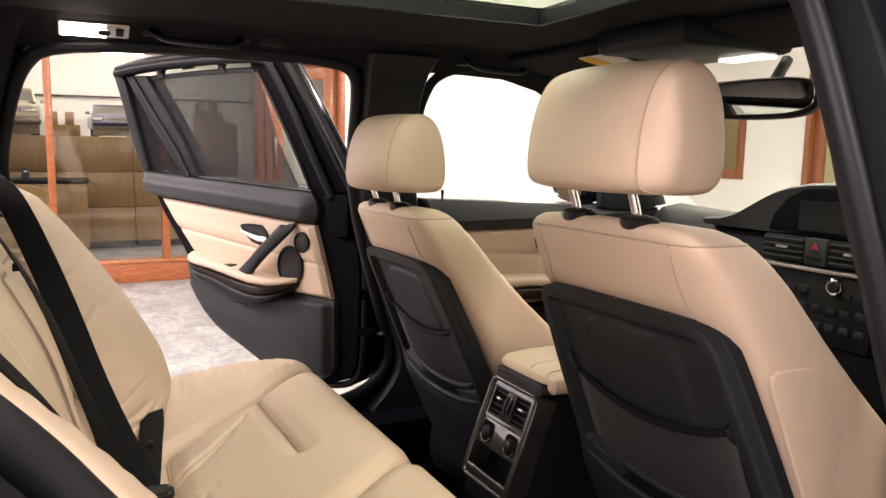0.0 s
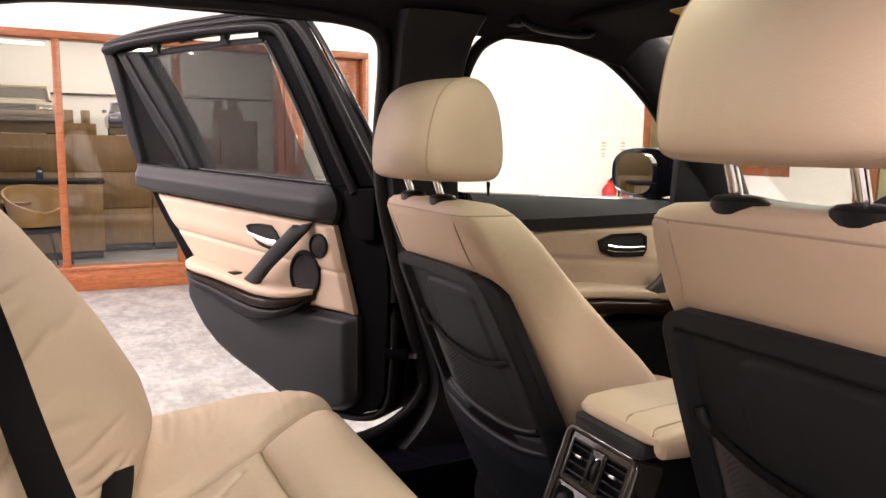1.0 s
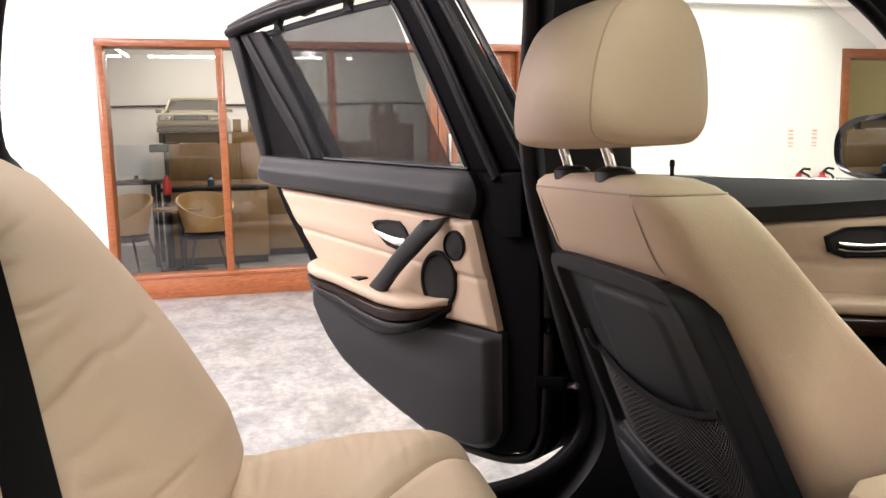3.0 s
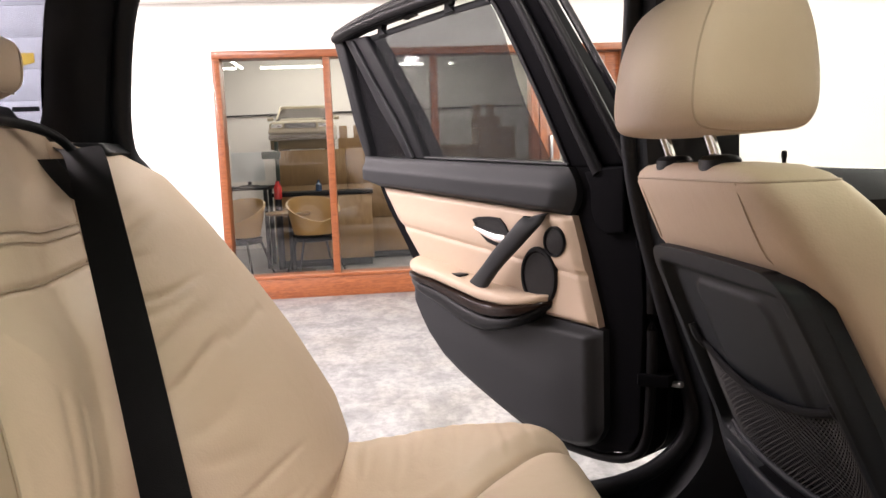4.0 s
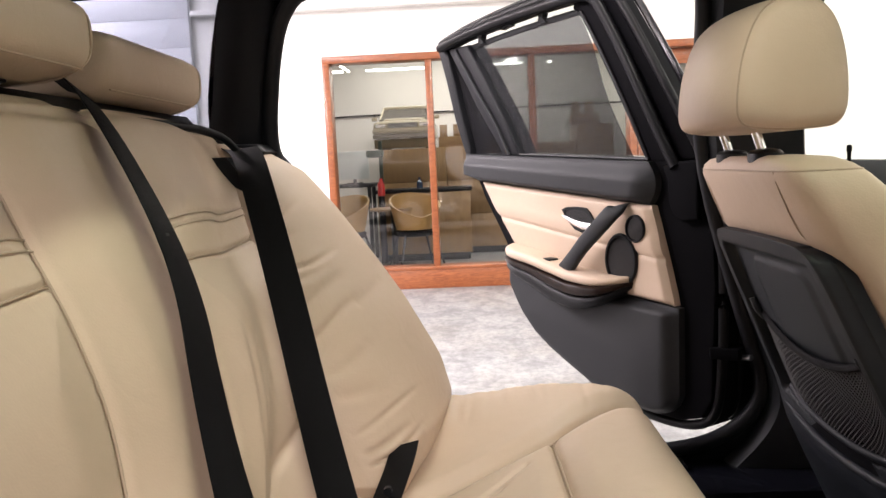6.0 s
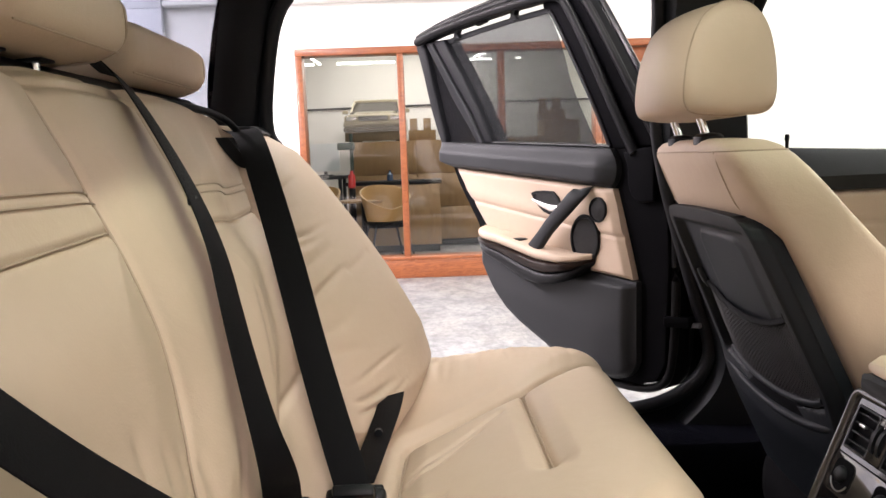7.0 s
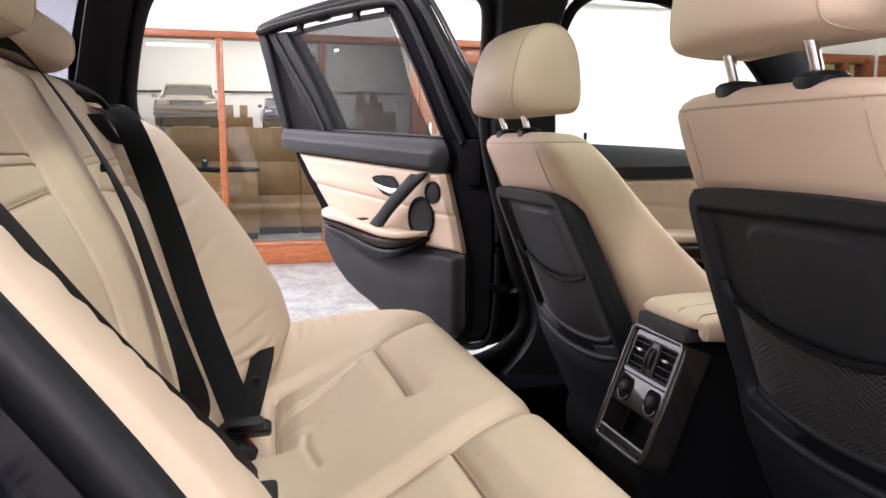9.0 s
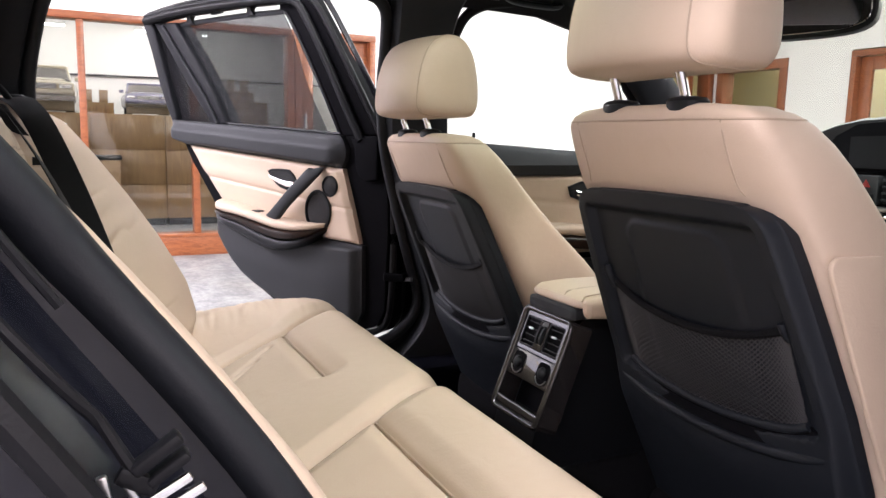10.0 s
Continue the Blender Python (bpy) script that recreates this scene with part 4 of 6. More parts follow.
tops = [(0.34, 1.004), (0.28, 1.010), (0.23, 1.026), (0.18, 1.055), (0.13, 1.082), (0.08, 1.100), (0.02, 1.112), (-0.08, 1.117), (-0.16, 1.115)]
# The hood's sheen is put into the colour: slate, lighter than the dashboard body.
part("screen_hood", loft([[V((px, y, pz)) for px, pz in ((0.950, 0.985), (0.940, top - 0.006), (0.955, top), (1.06, top - 0.006), (1.18, 0.5 * (top + 1.0)), (1.26, 0.99), (1.2, 0.97))] for y, top in tops]), SLATE, dash, "soft screen hood, its sheen put in as grey")
# A raised near-black plate paints the shade of the hood's opening.
scr = part("screen_recess_shade", prism([(0.115, 0.992), (0.105, 1.03), (0.07, 1.072), (0.02, 1.098), (-0.07, 1.106), (-0.15, 1.104), (-0.15, 0.99)], lambda u, v, w: (0.935 - w, u, v), 0.0, 0.006, 0.002), EDGE, dash, "near-black plate for the shade in the screen opening")
part("screen", prism([(0.03, 1.0), (0.03, 1.07), (-0.14, 1.075), (-0.14, 1.0)], lambda u, v, w: (0.9285 - w, u, v), 0.0, 0.003), BLACK, scr, "black glass screen")
for y0, y1 in ((-0.175, -0.062), (0.0, 0.115)):
    vent = part("air_vent", rbox((0.916, y0, 0.925), (0.930, y1, 0.985), 0.004), BLACK, dash)
    for k in range(4):
        part("slat", rbox((0.908, y0 + 0.004, 0.932 + k * 0.014), (0.920, y1 - 0.004, 0.9365 + k * 0.014), 0.001), SLATE, vent)
    part("slider", rbox((0.904, (y0 + y1) / 2 - 0.015, 0.954), (0.912, (y0 + y1) / 2 + 0.015, 0.961), 0.002), SATIN, vent)
vent = part("air_vent", tube([(0.985, 0.605 + 0.044 * math.cos(a), 0.908 + 0.050 * math.sin(a)) for a in (2 * math.pi * i / 32 for i in range(32))], 0.006, 8, True, up=(1, 0, 0)), BLACK, dash, "round-cornered black side vent")
part("vent_back", loft([oval((x, 0.605, 0.908), (0, 1, 0), (0, 0, 1), 0.043, 0.049, 2.0, 28) for x in (0.992, 1.03)]), EDGE, vent)
for k in range(6):
    part("slat", rbox((0.984, 0.570, 0.874 + k * 0.0125), (0.992, 0.640, 0.8775 + k * 0.0125), 0.001), SLATE, vent)
part("end_trim", rbox((0.955, 0.47, 0.83), (0.985, 0.62, 0.856), 0.005), DARKWOOD, dash, "dark gloss wood strip at the dashboard end")
sw = part("switch_panel", rbox((0.908, -0.058, 0.922), (0.93, -0.004, 0.986), 0.004), SLATE, dash, "grey switch panel")
part("hazard_button", prism([(-0.041, 0.960), (-0.021, 0.960), (-0.031, 0.976)], lambda u, v, w: (0.9075 - w, u, v), 0.0, 0.003), RED, sw, "red hazard button")
for y in (-0.05, -0.028):
    part("button", rbox((0.904, y, 0.934), (0.908, y + 0.017, 0.946), 0.001), BLACK, sw)
part("vent_sill", rbox((0.905, -0.18, 0.908), (0.935, 0.12, 0.918), 0.003), SATIN, dash, "thin satin line under vents")
stack = part("radio", rbox((0.912, -0.175, 0.74), (0.935, 0.095, 0.904), 0.006), BLACK, dash)
kn = part("knob", loft([oval((x, -0.092, 0.882), (0, 1, 0), (0, 0, 1), r, r, 2, 28) for x, r in ((0.912, 0.020), (0.898, 0.0195), (0.896, 0.017), (0.897, 0.013))]), CHROME, stack, "silver rotary knob")
part("cap", loft([oval((x, -0.092, 0.882), (0, 1, 0), (0, 0, 1), r, r, 2, 20) for x, r in ((0.898, 0.0128), (0.893, 0.012))]), BLACK, kn)
for i in range(7):
    for j in range(3):
        if not (i == 2 and j == 2) and not (i == 3 and j == 2):
            part("button", rbox((0.907, -0.165 + i * 0.036, 0.775 + j * 0.04), (0.913, -0.142 + i * 0.036, 0.792 + j * 0.04), 0.002), SHELLPLASTIC, stack)

# ---------------------------------------------------------------- front seats


def front_seat(cy, dz, label):
    seat = thing("front_seat", (0.3, cy, 0.28), label, "car seat", "front seats")

    def xb(z):
        return -0.021 + 0.44 * (1.032 - (z - dz))

    zz = [0.44, 0.50, 0.58, 0.66, 0.74, 0.80, 0.86, 0.91, 0.95, 0.985, 1.01, 1.03, 1.043, 1.051, 1.055]
    wr = [0.150, 0.180, 0.210, 0.215, 0.205, 0.197, 0.19, 0.183, 0.178, 0.174, 0.17, 0.165, 0.155, 0.135, 0.09]
    wf = [0.20, 0.235, 0.252, 0.25, 0.243, 0.238, 0.232, 0.226, 0.22, 0.212, 0.20, 0.185, 0.165, 0.14, 0.09]
    dp = [0.23, 0.26, 0.29, 0.30, 0.285, 0.25, 0.205, 0.174, 0.153, 0.138, 0.128, 0.119, 0.105, 0.085, 0.05]
    wr = [v + 0.008 for v in wr]

    def skin(z, t):
        a, b, d = (float(np.interp(z, zz, arr)) for arr in (wr, wf, dp))
        x0 = xb(z + dz) + float(np.interp(z, [1.03, 1.043, 1.051, 1.055], [0, 0.006, 0.014, 0.022]))
        u, v = power(math.cos(t), 0.42), power(math.sin(t), 0.42)
        k = (u + 1) / 2
        dent = 0.45 * d * max(0, 1 - abs(v) ** 2.5) if u > 0 else 0
        if u < -0.5 and z < 0.95:
            x0 += 0.026 * (1 - abs(v) ** 8) * min(1, (0.95 - z) / 0.02)
        return V((x0 + d * k - dent * max(u, 0), cy + v * (a + (b - a) * k ** 0.8), z + dz))
    part("backrest", loft([[skin(z, 2 * math.pi * i / 64) for i in range(64)] for z in zz]), LEATHER, seat, "padded beige leather backrest")

    # piping: round the top edge, and down both sides of the back
    part("piping", tube([skin(1.036, math.pi * (0.16 + 1.68 * i / 70)) for i in range(71)], 0.0015, 6), PIPING, seat)
    for s in (-1, 1):
        line = []
        for z, y in ((1.036, 0.130), (1.012, 0.1305), (0.985, 0.131), (0.965, 0.133), (0.953, 0.138), (0.944, 0.147)):
            v = y / float(np.interp(z, zz, wr))
            line.append(skin(z, math.pi - s * math.asin(min(1, v) ** (1 / 0.42))) + V((-0.0006, 0, 0)))
        part("seam", tube(smooth(line, 2), 0.0011, 6), PIPING, seat)

    # hard back panel with a sunken field
    nu, nv = 130, 110
    U, W = np.meshgrid(np.linspace(0, 1, nu), np.linspace(-1, 1, nv), indexing="ij")
    W = np.sign(W) * (1 - (1 - np.abs(W)) ** 1.3)
    Z = 0.947 - U ** 1.35 * 0.56
    half = np.interp(Z, [0.445, 0.60, 0.70, 0.80, 0.88, 0.915, 0.930, 0.939, 0.943, 0.945], [0.200, 0.212, 0.210, 0.200, 0.190, 0.184, 0.176, 0.165, 0.155, 0.146])
    half = half - 0.004
    Y = W * half
    Z = Z - 0.004 * np.abs(W) ** 3 * (1 - U)
    field = step(1.0, 0.955, np.maximum(np.abs(Y) / (half - 0.026), 0)) * step(0.922, 0.912, Z) * step(0.632, 0.642, Z - 0.9 * Y ** 2)
    inner = step(0.100, 0.082, np.abs(Y) - 0.06 * (0.86 - Z) + 40 * np.maximum(Z - 0.88, 0) ** 2) * step(0.906, 0.898, Z) * step(0.66, 0.70, Z)
    bulge = 0.022 * step(0.66, 0.56, Z - 0.9 * Y ** 2) * (1 - 0.5 * W ** 2)
    rim = step(1.0, 0.955, np.abs(W)) * step(0, 0.018, U) * step(1.0, 0.96, U)
    X = -0.021 + 0.44 * (1.032 - Z) - 0.002 - 0.009 * rim + 0.016 * field - 0.004 * inner - bulge * rim
    X = X + 0.014 * step(0.94, 1.0, np.abs(W))
    P = np.stack([X, cy + Y, Z + dz], -1)
    Q = P + np.array([0.018, 0, 0.0])
    panel = part("back_panel", slab(P, Q), SHELLPLASTIC, seat, "black hard plastic back panel", 50)

    def on(y, z, lift=0.0):
        return (-0.021 + 0.44 * (1.032 - z) - 0.006 - lift, cy + y, z + dz)
    band = smooth([on(0.157, 0.803, -0.010), on(0.145, 0.792, -0.010), on(0.10, 0.774, -0.004), on(0.03, 0.764, 0.002), on(-0.04, 0.764, 0.002), on(-0.10, 0.775, -0.004), on(-0.145, 0.792, -0.010), on(-0.157, 0.797, -0.010)], 3)
    part("pocket_band", ribbon(band, (0.3, 0, 1), 0.010, 0.005), BELT, panel, "elastic band of net pocket")
    for q, h in ((band[0], 0.020), (band[-1], 0.008)):
        part("band_peg", tube(smooth([(q.x + 0.006, q.y, q.z - 0.012), (q.x - 0.006, q.y, q.z), (q.x - 0.006 - 0.3 * h, q.y + 0.2 * h, q.z + h)], 2), 0.006, 10), SHELLPLASTIC, panel, "rounded peg at the pocket's end")
    bar = smooth([on(y, z, l) for y, z, l in ((0.160, 0.672, -0.006), (0.13, 0.657, 0.000), (0.06, 0.647, 0.006), (0.0, 0.645, 0.007), (-0.06, 0.647, 0.006), (-0.13, 0.657, 0.000), (-0.160, 0.672, -0.006))], 3)
    part("pocket_bar", tube(bar, 0.0065, 12), SHELLPLASTIC, panel, "black rail along pocket foot")
    ring = smooth([on(y, z, l) for y, z, l in ((0.195, 0.646, 0.002), (0.17, 0.632, 0.008), (0.10, 0.617, 0.016), (0.0, 0.611, 0.020), (-0.10, 0.617, 0.016), (-0.17, 0.632, 0.008), (-0.195, 0.646, 0.002))], 3)
    part("pocket_lip", tube(ring, 0.0075, 12), SHELLPLASTIC, panel, "rounded black lip under the pocket")
    part("pocket_tray", loft([[V(p), V(q), V(q) + V((0.03, 0, 0)), V(p) + V((0.03, 0, 0))] for p, q in zip(bar, ring)]), EDGE, panel)

    # net of crossing threads
    top, low = [V(p) for p in band], [V(p) for p in bar]

    def net(a, b):
        i = min(max(a, 0), 1) * (len(top) - 1)
        k = min(max(a, 0), 1) * (len(low) - 1)
        p = top[int(i)].lerp(top[min(int(i) + 1, len(top) - 1)], i % 1)
        q = low[int(k)].lerp(low[min(int(k) + 1, len(low) - 1)], k % 1)
        return p.lerp(q, b) + V((-0.006 * math.sin(math.pi * b) * math.sin(math.pi * min(max(a, 0), 1)), 0, 0))
    verts, faces = [], []
    for k in range(-20, 64):
        for sl in (1, -1):
            prev = None
            for j in range(11):
                b = j / 10
                a = k / 44 + sl * b * 0.42 + (0 if sl > 0 else 0.0)
                if not 0.02 <= a <= 0.98:
                    prev = None
                    continue
                p = net(a, b)
                n = len(verts)
                verts += [tuple(p + V((0, 0.0011, 0))), tuple(p - V((0, 0.0011, 0))), tuple(p + V((0.0016, 0, 0)))]
                if prev is not None:
                    faces += [(prev, prev + 1, n + 1, n), (prev + 1, prev + 2, n + 2, n + 1), (prev + 2, prev, n, n + 2)]
                prev = n
    tagged(part("net", (verts, [], faces), NET, panel, "black elastic pocket net"), kind="stuff")

    # cushion, base and rails
    rings = []
    for x, h, w in ((0.27, 0.06, 0.21), (0.29, 0.10, 0.235), (0.40, 0.11, 0.26), (0.60, 0.12, 0.26), (0.70, 0.11, 0.25), (0.74, 0.06, 0.22)):
        rings.append([V((x, cy + p.x, 0.50 + dz + p.y)) for p in oval((0, 0, 0), (1, 0, 0), (0, 1, 0), w, h, 4, 32)])
    part("seat_cushion", loft(rings), LEATHER, seat, "beige leather seat cushion")
    part("seat_base", rbox((0.20, cy - 0.21, 0.33), (0.70, cy + 0.21, 0.47), 0.05, 4), CARPET, seat)
    for s in (-1, 1):
        part("seat_rail", rbox((0.06, cy + s * 0.19 - 0.02, 0.28), (0.75, cy + s * 0.19 + 0.02, 0.335), 0.006), BLACK, seat)
    flap = [(0.0, 0.024), (0.002, 0.013), (0.008, 0.005), (0.018, 0.0), (0.10, 0.0), (0.112, 0.005), (0.118, 0.013), (0.12, 0.024), (0.12, 0.27), (0.0, 0.27)]
    s = -1 if cy < 0 else 1
    part("airbag_flap", prism(flap, lambda u, v, w: (xb(0.89 + dz) + 0.03 + u + 0.44 * v, cy + s * (0.208 + 0.010 * u / 0.12 + 0.06 * v + w), 0.89 + dz - v), -0.004, 0.0025, 0.002, 3), LEATHER, seat, "stitched beige airbag flap")

    # headrest
    head = part("headrest", headrest_mesh(cy, dz), LEATHER, seat, "padded beige leather headrest")
    for s in (-1, 1):
        part("piping", tube([head_point(cy, dz, t, s * 0.90, 1.004) for t in np.linspace(0, 2 * math.pi, 73)[:-1]], 0.0012, 6, True, up=(0, 1, 0)), PIPING, head)
        y = cy + s * 0.0605
        part("headrest_rod", tube(smooth([(0.004, y, 1.04 + dz), (-0.006, y, 1.075 + dz), (-0.02, y, 1.11 + dz), (-0.02, y, 1.15 + dz)], 2), 0.0062, 12), CHROME, seat, "chrome headrest rod")
        part("guide_sleeve", loft([oval((0.002, y, z + dz), (1, 0, 0), (0, 1, 0), a, b, 2.4, 24) for z, a, b in ((1.045, 0.02, 0.027), (1.058, 0.02, 0.027), (1.062, 0.016, 0.023), (1.064, 0.008, 0.009))]), BLACK, seat, "black guide sleeve")
        part("slot", rbox((-0.034, y - 0.010, 1.0955 + dz), (-0.004, y + 0.022, 1.100 + dz), 0.002), BLACK, head)
    return seat


HEAD_PROFILE = [(0.040, 1.088), (0.0, 1.087), (-0.040, 1.090), (-0.062, 1.094), (-0.069, 1.110), (-0.067, 1.140), (-0.062, 1.172), (-0.052, 1.202), (-0.038, 1.228), (-0.014, 1.243), (0.010, 1.247), (0.034, 1.243), (0.052, 1.225), (0.063, 1.198), (0.070, 1.160), (0.072, 1.125), (0.070, 1.102), (0.060, 1.090)]


def head_point(cy, dz, t, k, grow=1.0):
    """A point of the headrest: t round its side outline, k from -1 to 1 across."""
    n = len(HEAD_PROFILE)
    f = (t / (2 * math.pi)) % 1 * n
    i, r = int(f), f % 1
    p = [HEAD_PROFILE[(i + j) % n] for j in (-1, 0, 1, 2)]
    w = ((1 - r) ** 3 / 6, (3 * r ** 3 - 6 * r ** 2 + 4) / 6, (-3 * r ** 3 + 3 * r ** 2 + 3 * r + 1) / 6, r ** 3 / 6)
    x = sum(q[0] * c for q, c in zip(p, w))
    z = sum(q[1] * c for q, c in zip(p, w))
    e = abs(k)
    shrink = (1.04 - 0.05 * e ** 4 - (0.10 * ((e - 0.88) / 0.12) ** 2.2 if e > 0.88 else 0)) * grow
    x, z = x * shrink, 1.168 + (z - 1.168) * shrink
    x += 0.024 * (e ** 2 - 0.60) + 0.17 * max(-x, 0) * e ** 3
    return V((x, cy + k * 0.123 - (0.006 if cy > 0 else 0.002), z + dz * 1.16))


def headrest_mesh(cy, dz):
    ks = [0, 0.2, 0.45, 0.65, 0.8, 0.88, 0.905, 0.92, 0.94, 0.96, 0.98, 1]
    ks = [-k for k in ks[:0:-1]] + ks
    rings = [[head_point(cy, dz, 2 * math.pi * i / 72, k) for i in range(72)] for k in ks]
    for s, row in ((-1, 0), (1, -1)):
        # softly domed side panels
        centre = sum(rings[row], V()) / 72
        caps = [[centre.lerp(p, f) + V((0, s * b, 0)) for p in rings[row]] for f, b in ((0.85, 0.003), (0.6, 0.006), (0.3, 0.0075), (0.08, 0.008))]
        rings = caps[::-1] + rings if s < 0 else rings + caps
    return loft(rings)


front_seat(0.364, 0.0, "beige leather front passenger seat with black back panel")
front_seat(-0.366, 0.035, "beige leather driver seat with black back panel")

# ---------------------------------------------------------------- centre console
cons = thing("centre_console", (0.3, 0.01, 0.46), "black centre console with rear vents and armrest", "console")
part("body", loft([[V((x, 0.009 + y * w, z)) for x, z in prof] for y, w in ((-1, 0.066), (-0.93, 0.072), (0.93, 0.072), (1, 0.066))
                   for prof in ([(0.03, 0.44), (0.050, 0.535), (0.105, 0.545), (0.122, 0.602), (0.080, 0.606), (0.121, 0.715), (0.15, 0.735), (0.62, 0.70), (0.78, 0.66), (0.78, 0.30), (0.05, 0.30)],)]), BLACK, cons)
FX, FZ = V((0.058, 0, 0.549)), V((0.125, 0, 0.724))
fdir = (FZ - FX).normalized()
fnor = V((-fdir.z, 0, fdir.x))


def face(u, v, w):
    """A place on the console's rear face: u across, v up from its foot, w out of it."""
    p = FX + fdir * v + fnor * w
    return (p.x, 0.012 + u, p.z)


FL = (FZ - FX).length


def rr(u0, u1, v0, v1, r=0.006, n=4):
    out = []
    for cu, cv, a0 in ((u1 - r, v1 - r, 0), (u0 + r, v1 - r, 90), (u0 + r, v0 + r, 180), (u1 - r, v0 + r, 270)):
        out += [(cu + r * math.cos(radians(a0 + 90 * k / n)), cv + r * math.sin(radians(a0 + 90 * k / n))) for k in range(n + 1)]
    return out


surround = part("vent_surround", frame_prism(rr(-0.079, 0.079, -0.014, FL + 0.005, 0.013), rr(-0.070, 0.070, -0.002, FL - 0.004, 0.008), face, -0.035, 0.010), CONSOLE, cons, "gloss graphite surround")
part("surround_edge", tube([face(u, v, 0.008) for u, v in rr(-0.0745, 0.0745, -0.009, FL + 0.001, 0.012)], 0.0065, 12, True, up=(0.3, 0.9, 0.1)), CONSOLE, surround, "rounded gloss edge")
plate = part("vent_plate", frame_prism(rr(-0.069, 0.069, 0.110, FL - 0.003, 0.006), rr(-0.062, 0.062, 0.116, FL - 0.013, 0.004), face, 0.001, 0.008), CONSOLE, cons, "gloss graphite vent plate")
part("vent_back", prism(rr(-0.063, 0.063, 0.112, FL - 0.010), face, -0.002, 0.0012), EDGE, cons)
part("vent_bridge", prism(rr(-0.014, 0.014, 0.117, FL - 0.014, 0.002), face, 0.0016, 0.010, 0.002), CONSOLE, plate)
socket_plate = part("socket_plate", prism(rr(-0.069, 0.069, 0.057, 0.1085, 0.006), face, 0.001, 0.0075, 0.0015), CONSOLE, cons, "gloss graphite socket plate")
for s in (-1, 1):
    part("thumb_wheel", loft([[V(face(s * 0.006 + du, 0.146 + 0.020 * math.cos(a), 0.006 + 0.010 * math.sin(a))) for a in (2 * math.pi * i / 24 for i in range(24))] for du in (-0.003, 0.003)]), BLACK, plate)
    vent = part("air_vent", frame_prism(rr(s * 0.038 - 0.0235, s * 0.038 + 0.0235, 0.117, FL - 0.014, 0.003), rr(s * 0.038 - 0.021, s * 0.038 + 0.021, 0.1195, FL - 0.0165, 0.002), face, 0.0016, 0.0085), BLACK, cons)
    for k in range(4):
        v = 0.1255 + k * 0.0125
        part("slat", prism([(s * 0.038 - 0.021, v), (s * 0.038 + 0.021, v), (s * 0.038 + 0.021, v + 0.0016), (s * 0.038 - 0.021, v + 0.0016)], face, 0.0016, 0.0065), SLATE, vent)
    part("slider", prism(rr(s * 0.038 - 0.0065, s * 0.038 + 0.0065, 0.1495, 0.1535, 0.0015), face, 0.0066, 0.011, 0.001), SATIN, vent, "silver vent slider")
    kn = part("socket", prism(rr(s * 0.041 - 0.019, s * 0.041 + 0.019, 0.063, 0.103, 0.010), face, 0.0076, 0.0088), EDGE, cons, "black recessed socket")
    part("knob", loft([[V(face(s * 0.041 + r * math.cos(a), 0.084 + r * math.sin(a), w)) for a in (2 * math.pi * i / 24 for i in range(24))] for r, w in ((0.0115, 0.0089), (0.0108, 0.012), (0.009, 0.014), (0.004, 0.015))]), BLACK, kn, "black rotary knob")
    part("knob_ring", tube([face(s * 0.041 + 0.018 * math.cos(a), 0.082 + 0.019 * math.sin(a), 0.009) for a in (math.pi * (1.12 + 0.76 * i / 20) for i in range(21))], 0.0011, 6, up=(1, 0, 0)), SATIN, kn, "thin silver arc under the knob")
# Back plate darker than the console body: the recess's shade is in its colour.
part("cubby", prism(rr(-0.069, 0.069, 0.0, 0.058, 0.006), face, -0.040, -0.036), EDGE, cons, "cubby back, recess shade put in as near-black")
part("cubby_lip", prism(rr(-0.070, 0.070, -0.001, 0.013, 0.004), face, 0.0, 0.011, 0.003), CONSOLE, cons, "gloss lip of the cubby")
part("armrest_frame", loft([oval((x, -0.002, z), (0, 1, 0), (0, 0, 1), w, h, 5, 28) for x, z, w, h in ((0.108, 0.744, 0.068, 0.009), (0.113, 0.745, 0.075, 0.013), (0.5, 0.752, 0.080, 0.014), (0.52, 0.752, 0.07, 0.010))]), SLATE, cons, "dark armrest base")
arm_rows = ((0.114, 0.060, 0.003, 0.762), (0.118, 0.078, 0.008, 0.764), (0.138, 0.090, 0.013, 0.767), (0.19, 0.095, 0.016, 0.767), (0.48, 0.092, 0.018, 0.766), (0.53, 0.08, 0.015, 0.765), (0.54, 0.05, 0.009, 0.765))
pad = part("armrest", loft([oval((x, -0.010, z), (0, 1, 0), (0, 0, 1), w, h, 3.6, 40) for x, w, h, z in arm_rows]), LEATHER, cons, "padded beige leather armrest")
part("armrest_side", loft([oval((x, -0.094, z), (0, 1, 0), (0, 0, 1), w, h, 2.6, 24) for x, w, h, z in ((0.118, 0.006, 0.010, 0.760), (0.124, 0.012, 0.016, 0.759), (0.16, 0.014, 0.020, 0.760), (0.5, 0.014, 0.020, 0.764), (0.51, 0.008, 0.012, 0.764))]), LEATHER, pad, "rounded beige side of the armrest")
for y in (-0.025, -0.078):
    part("seam", tube(smooth([(0.119, y - 0.006, 0.7715), (0.127, y, 0.7775), (0.138, y, 0.7795), (0.19, y, 0.7828), (0.34, y, 0.7840)], 2), 0.0012, 6), PIPING, pad)

# ---------------------------------------------------------------- rear seat
rear = thing("rear_bench", (-0.4, 0, 0.28), "beige leather rear bench seat with stitched panels", "car seat")


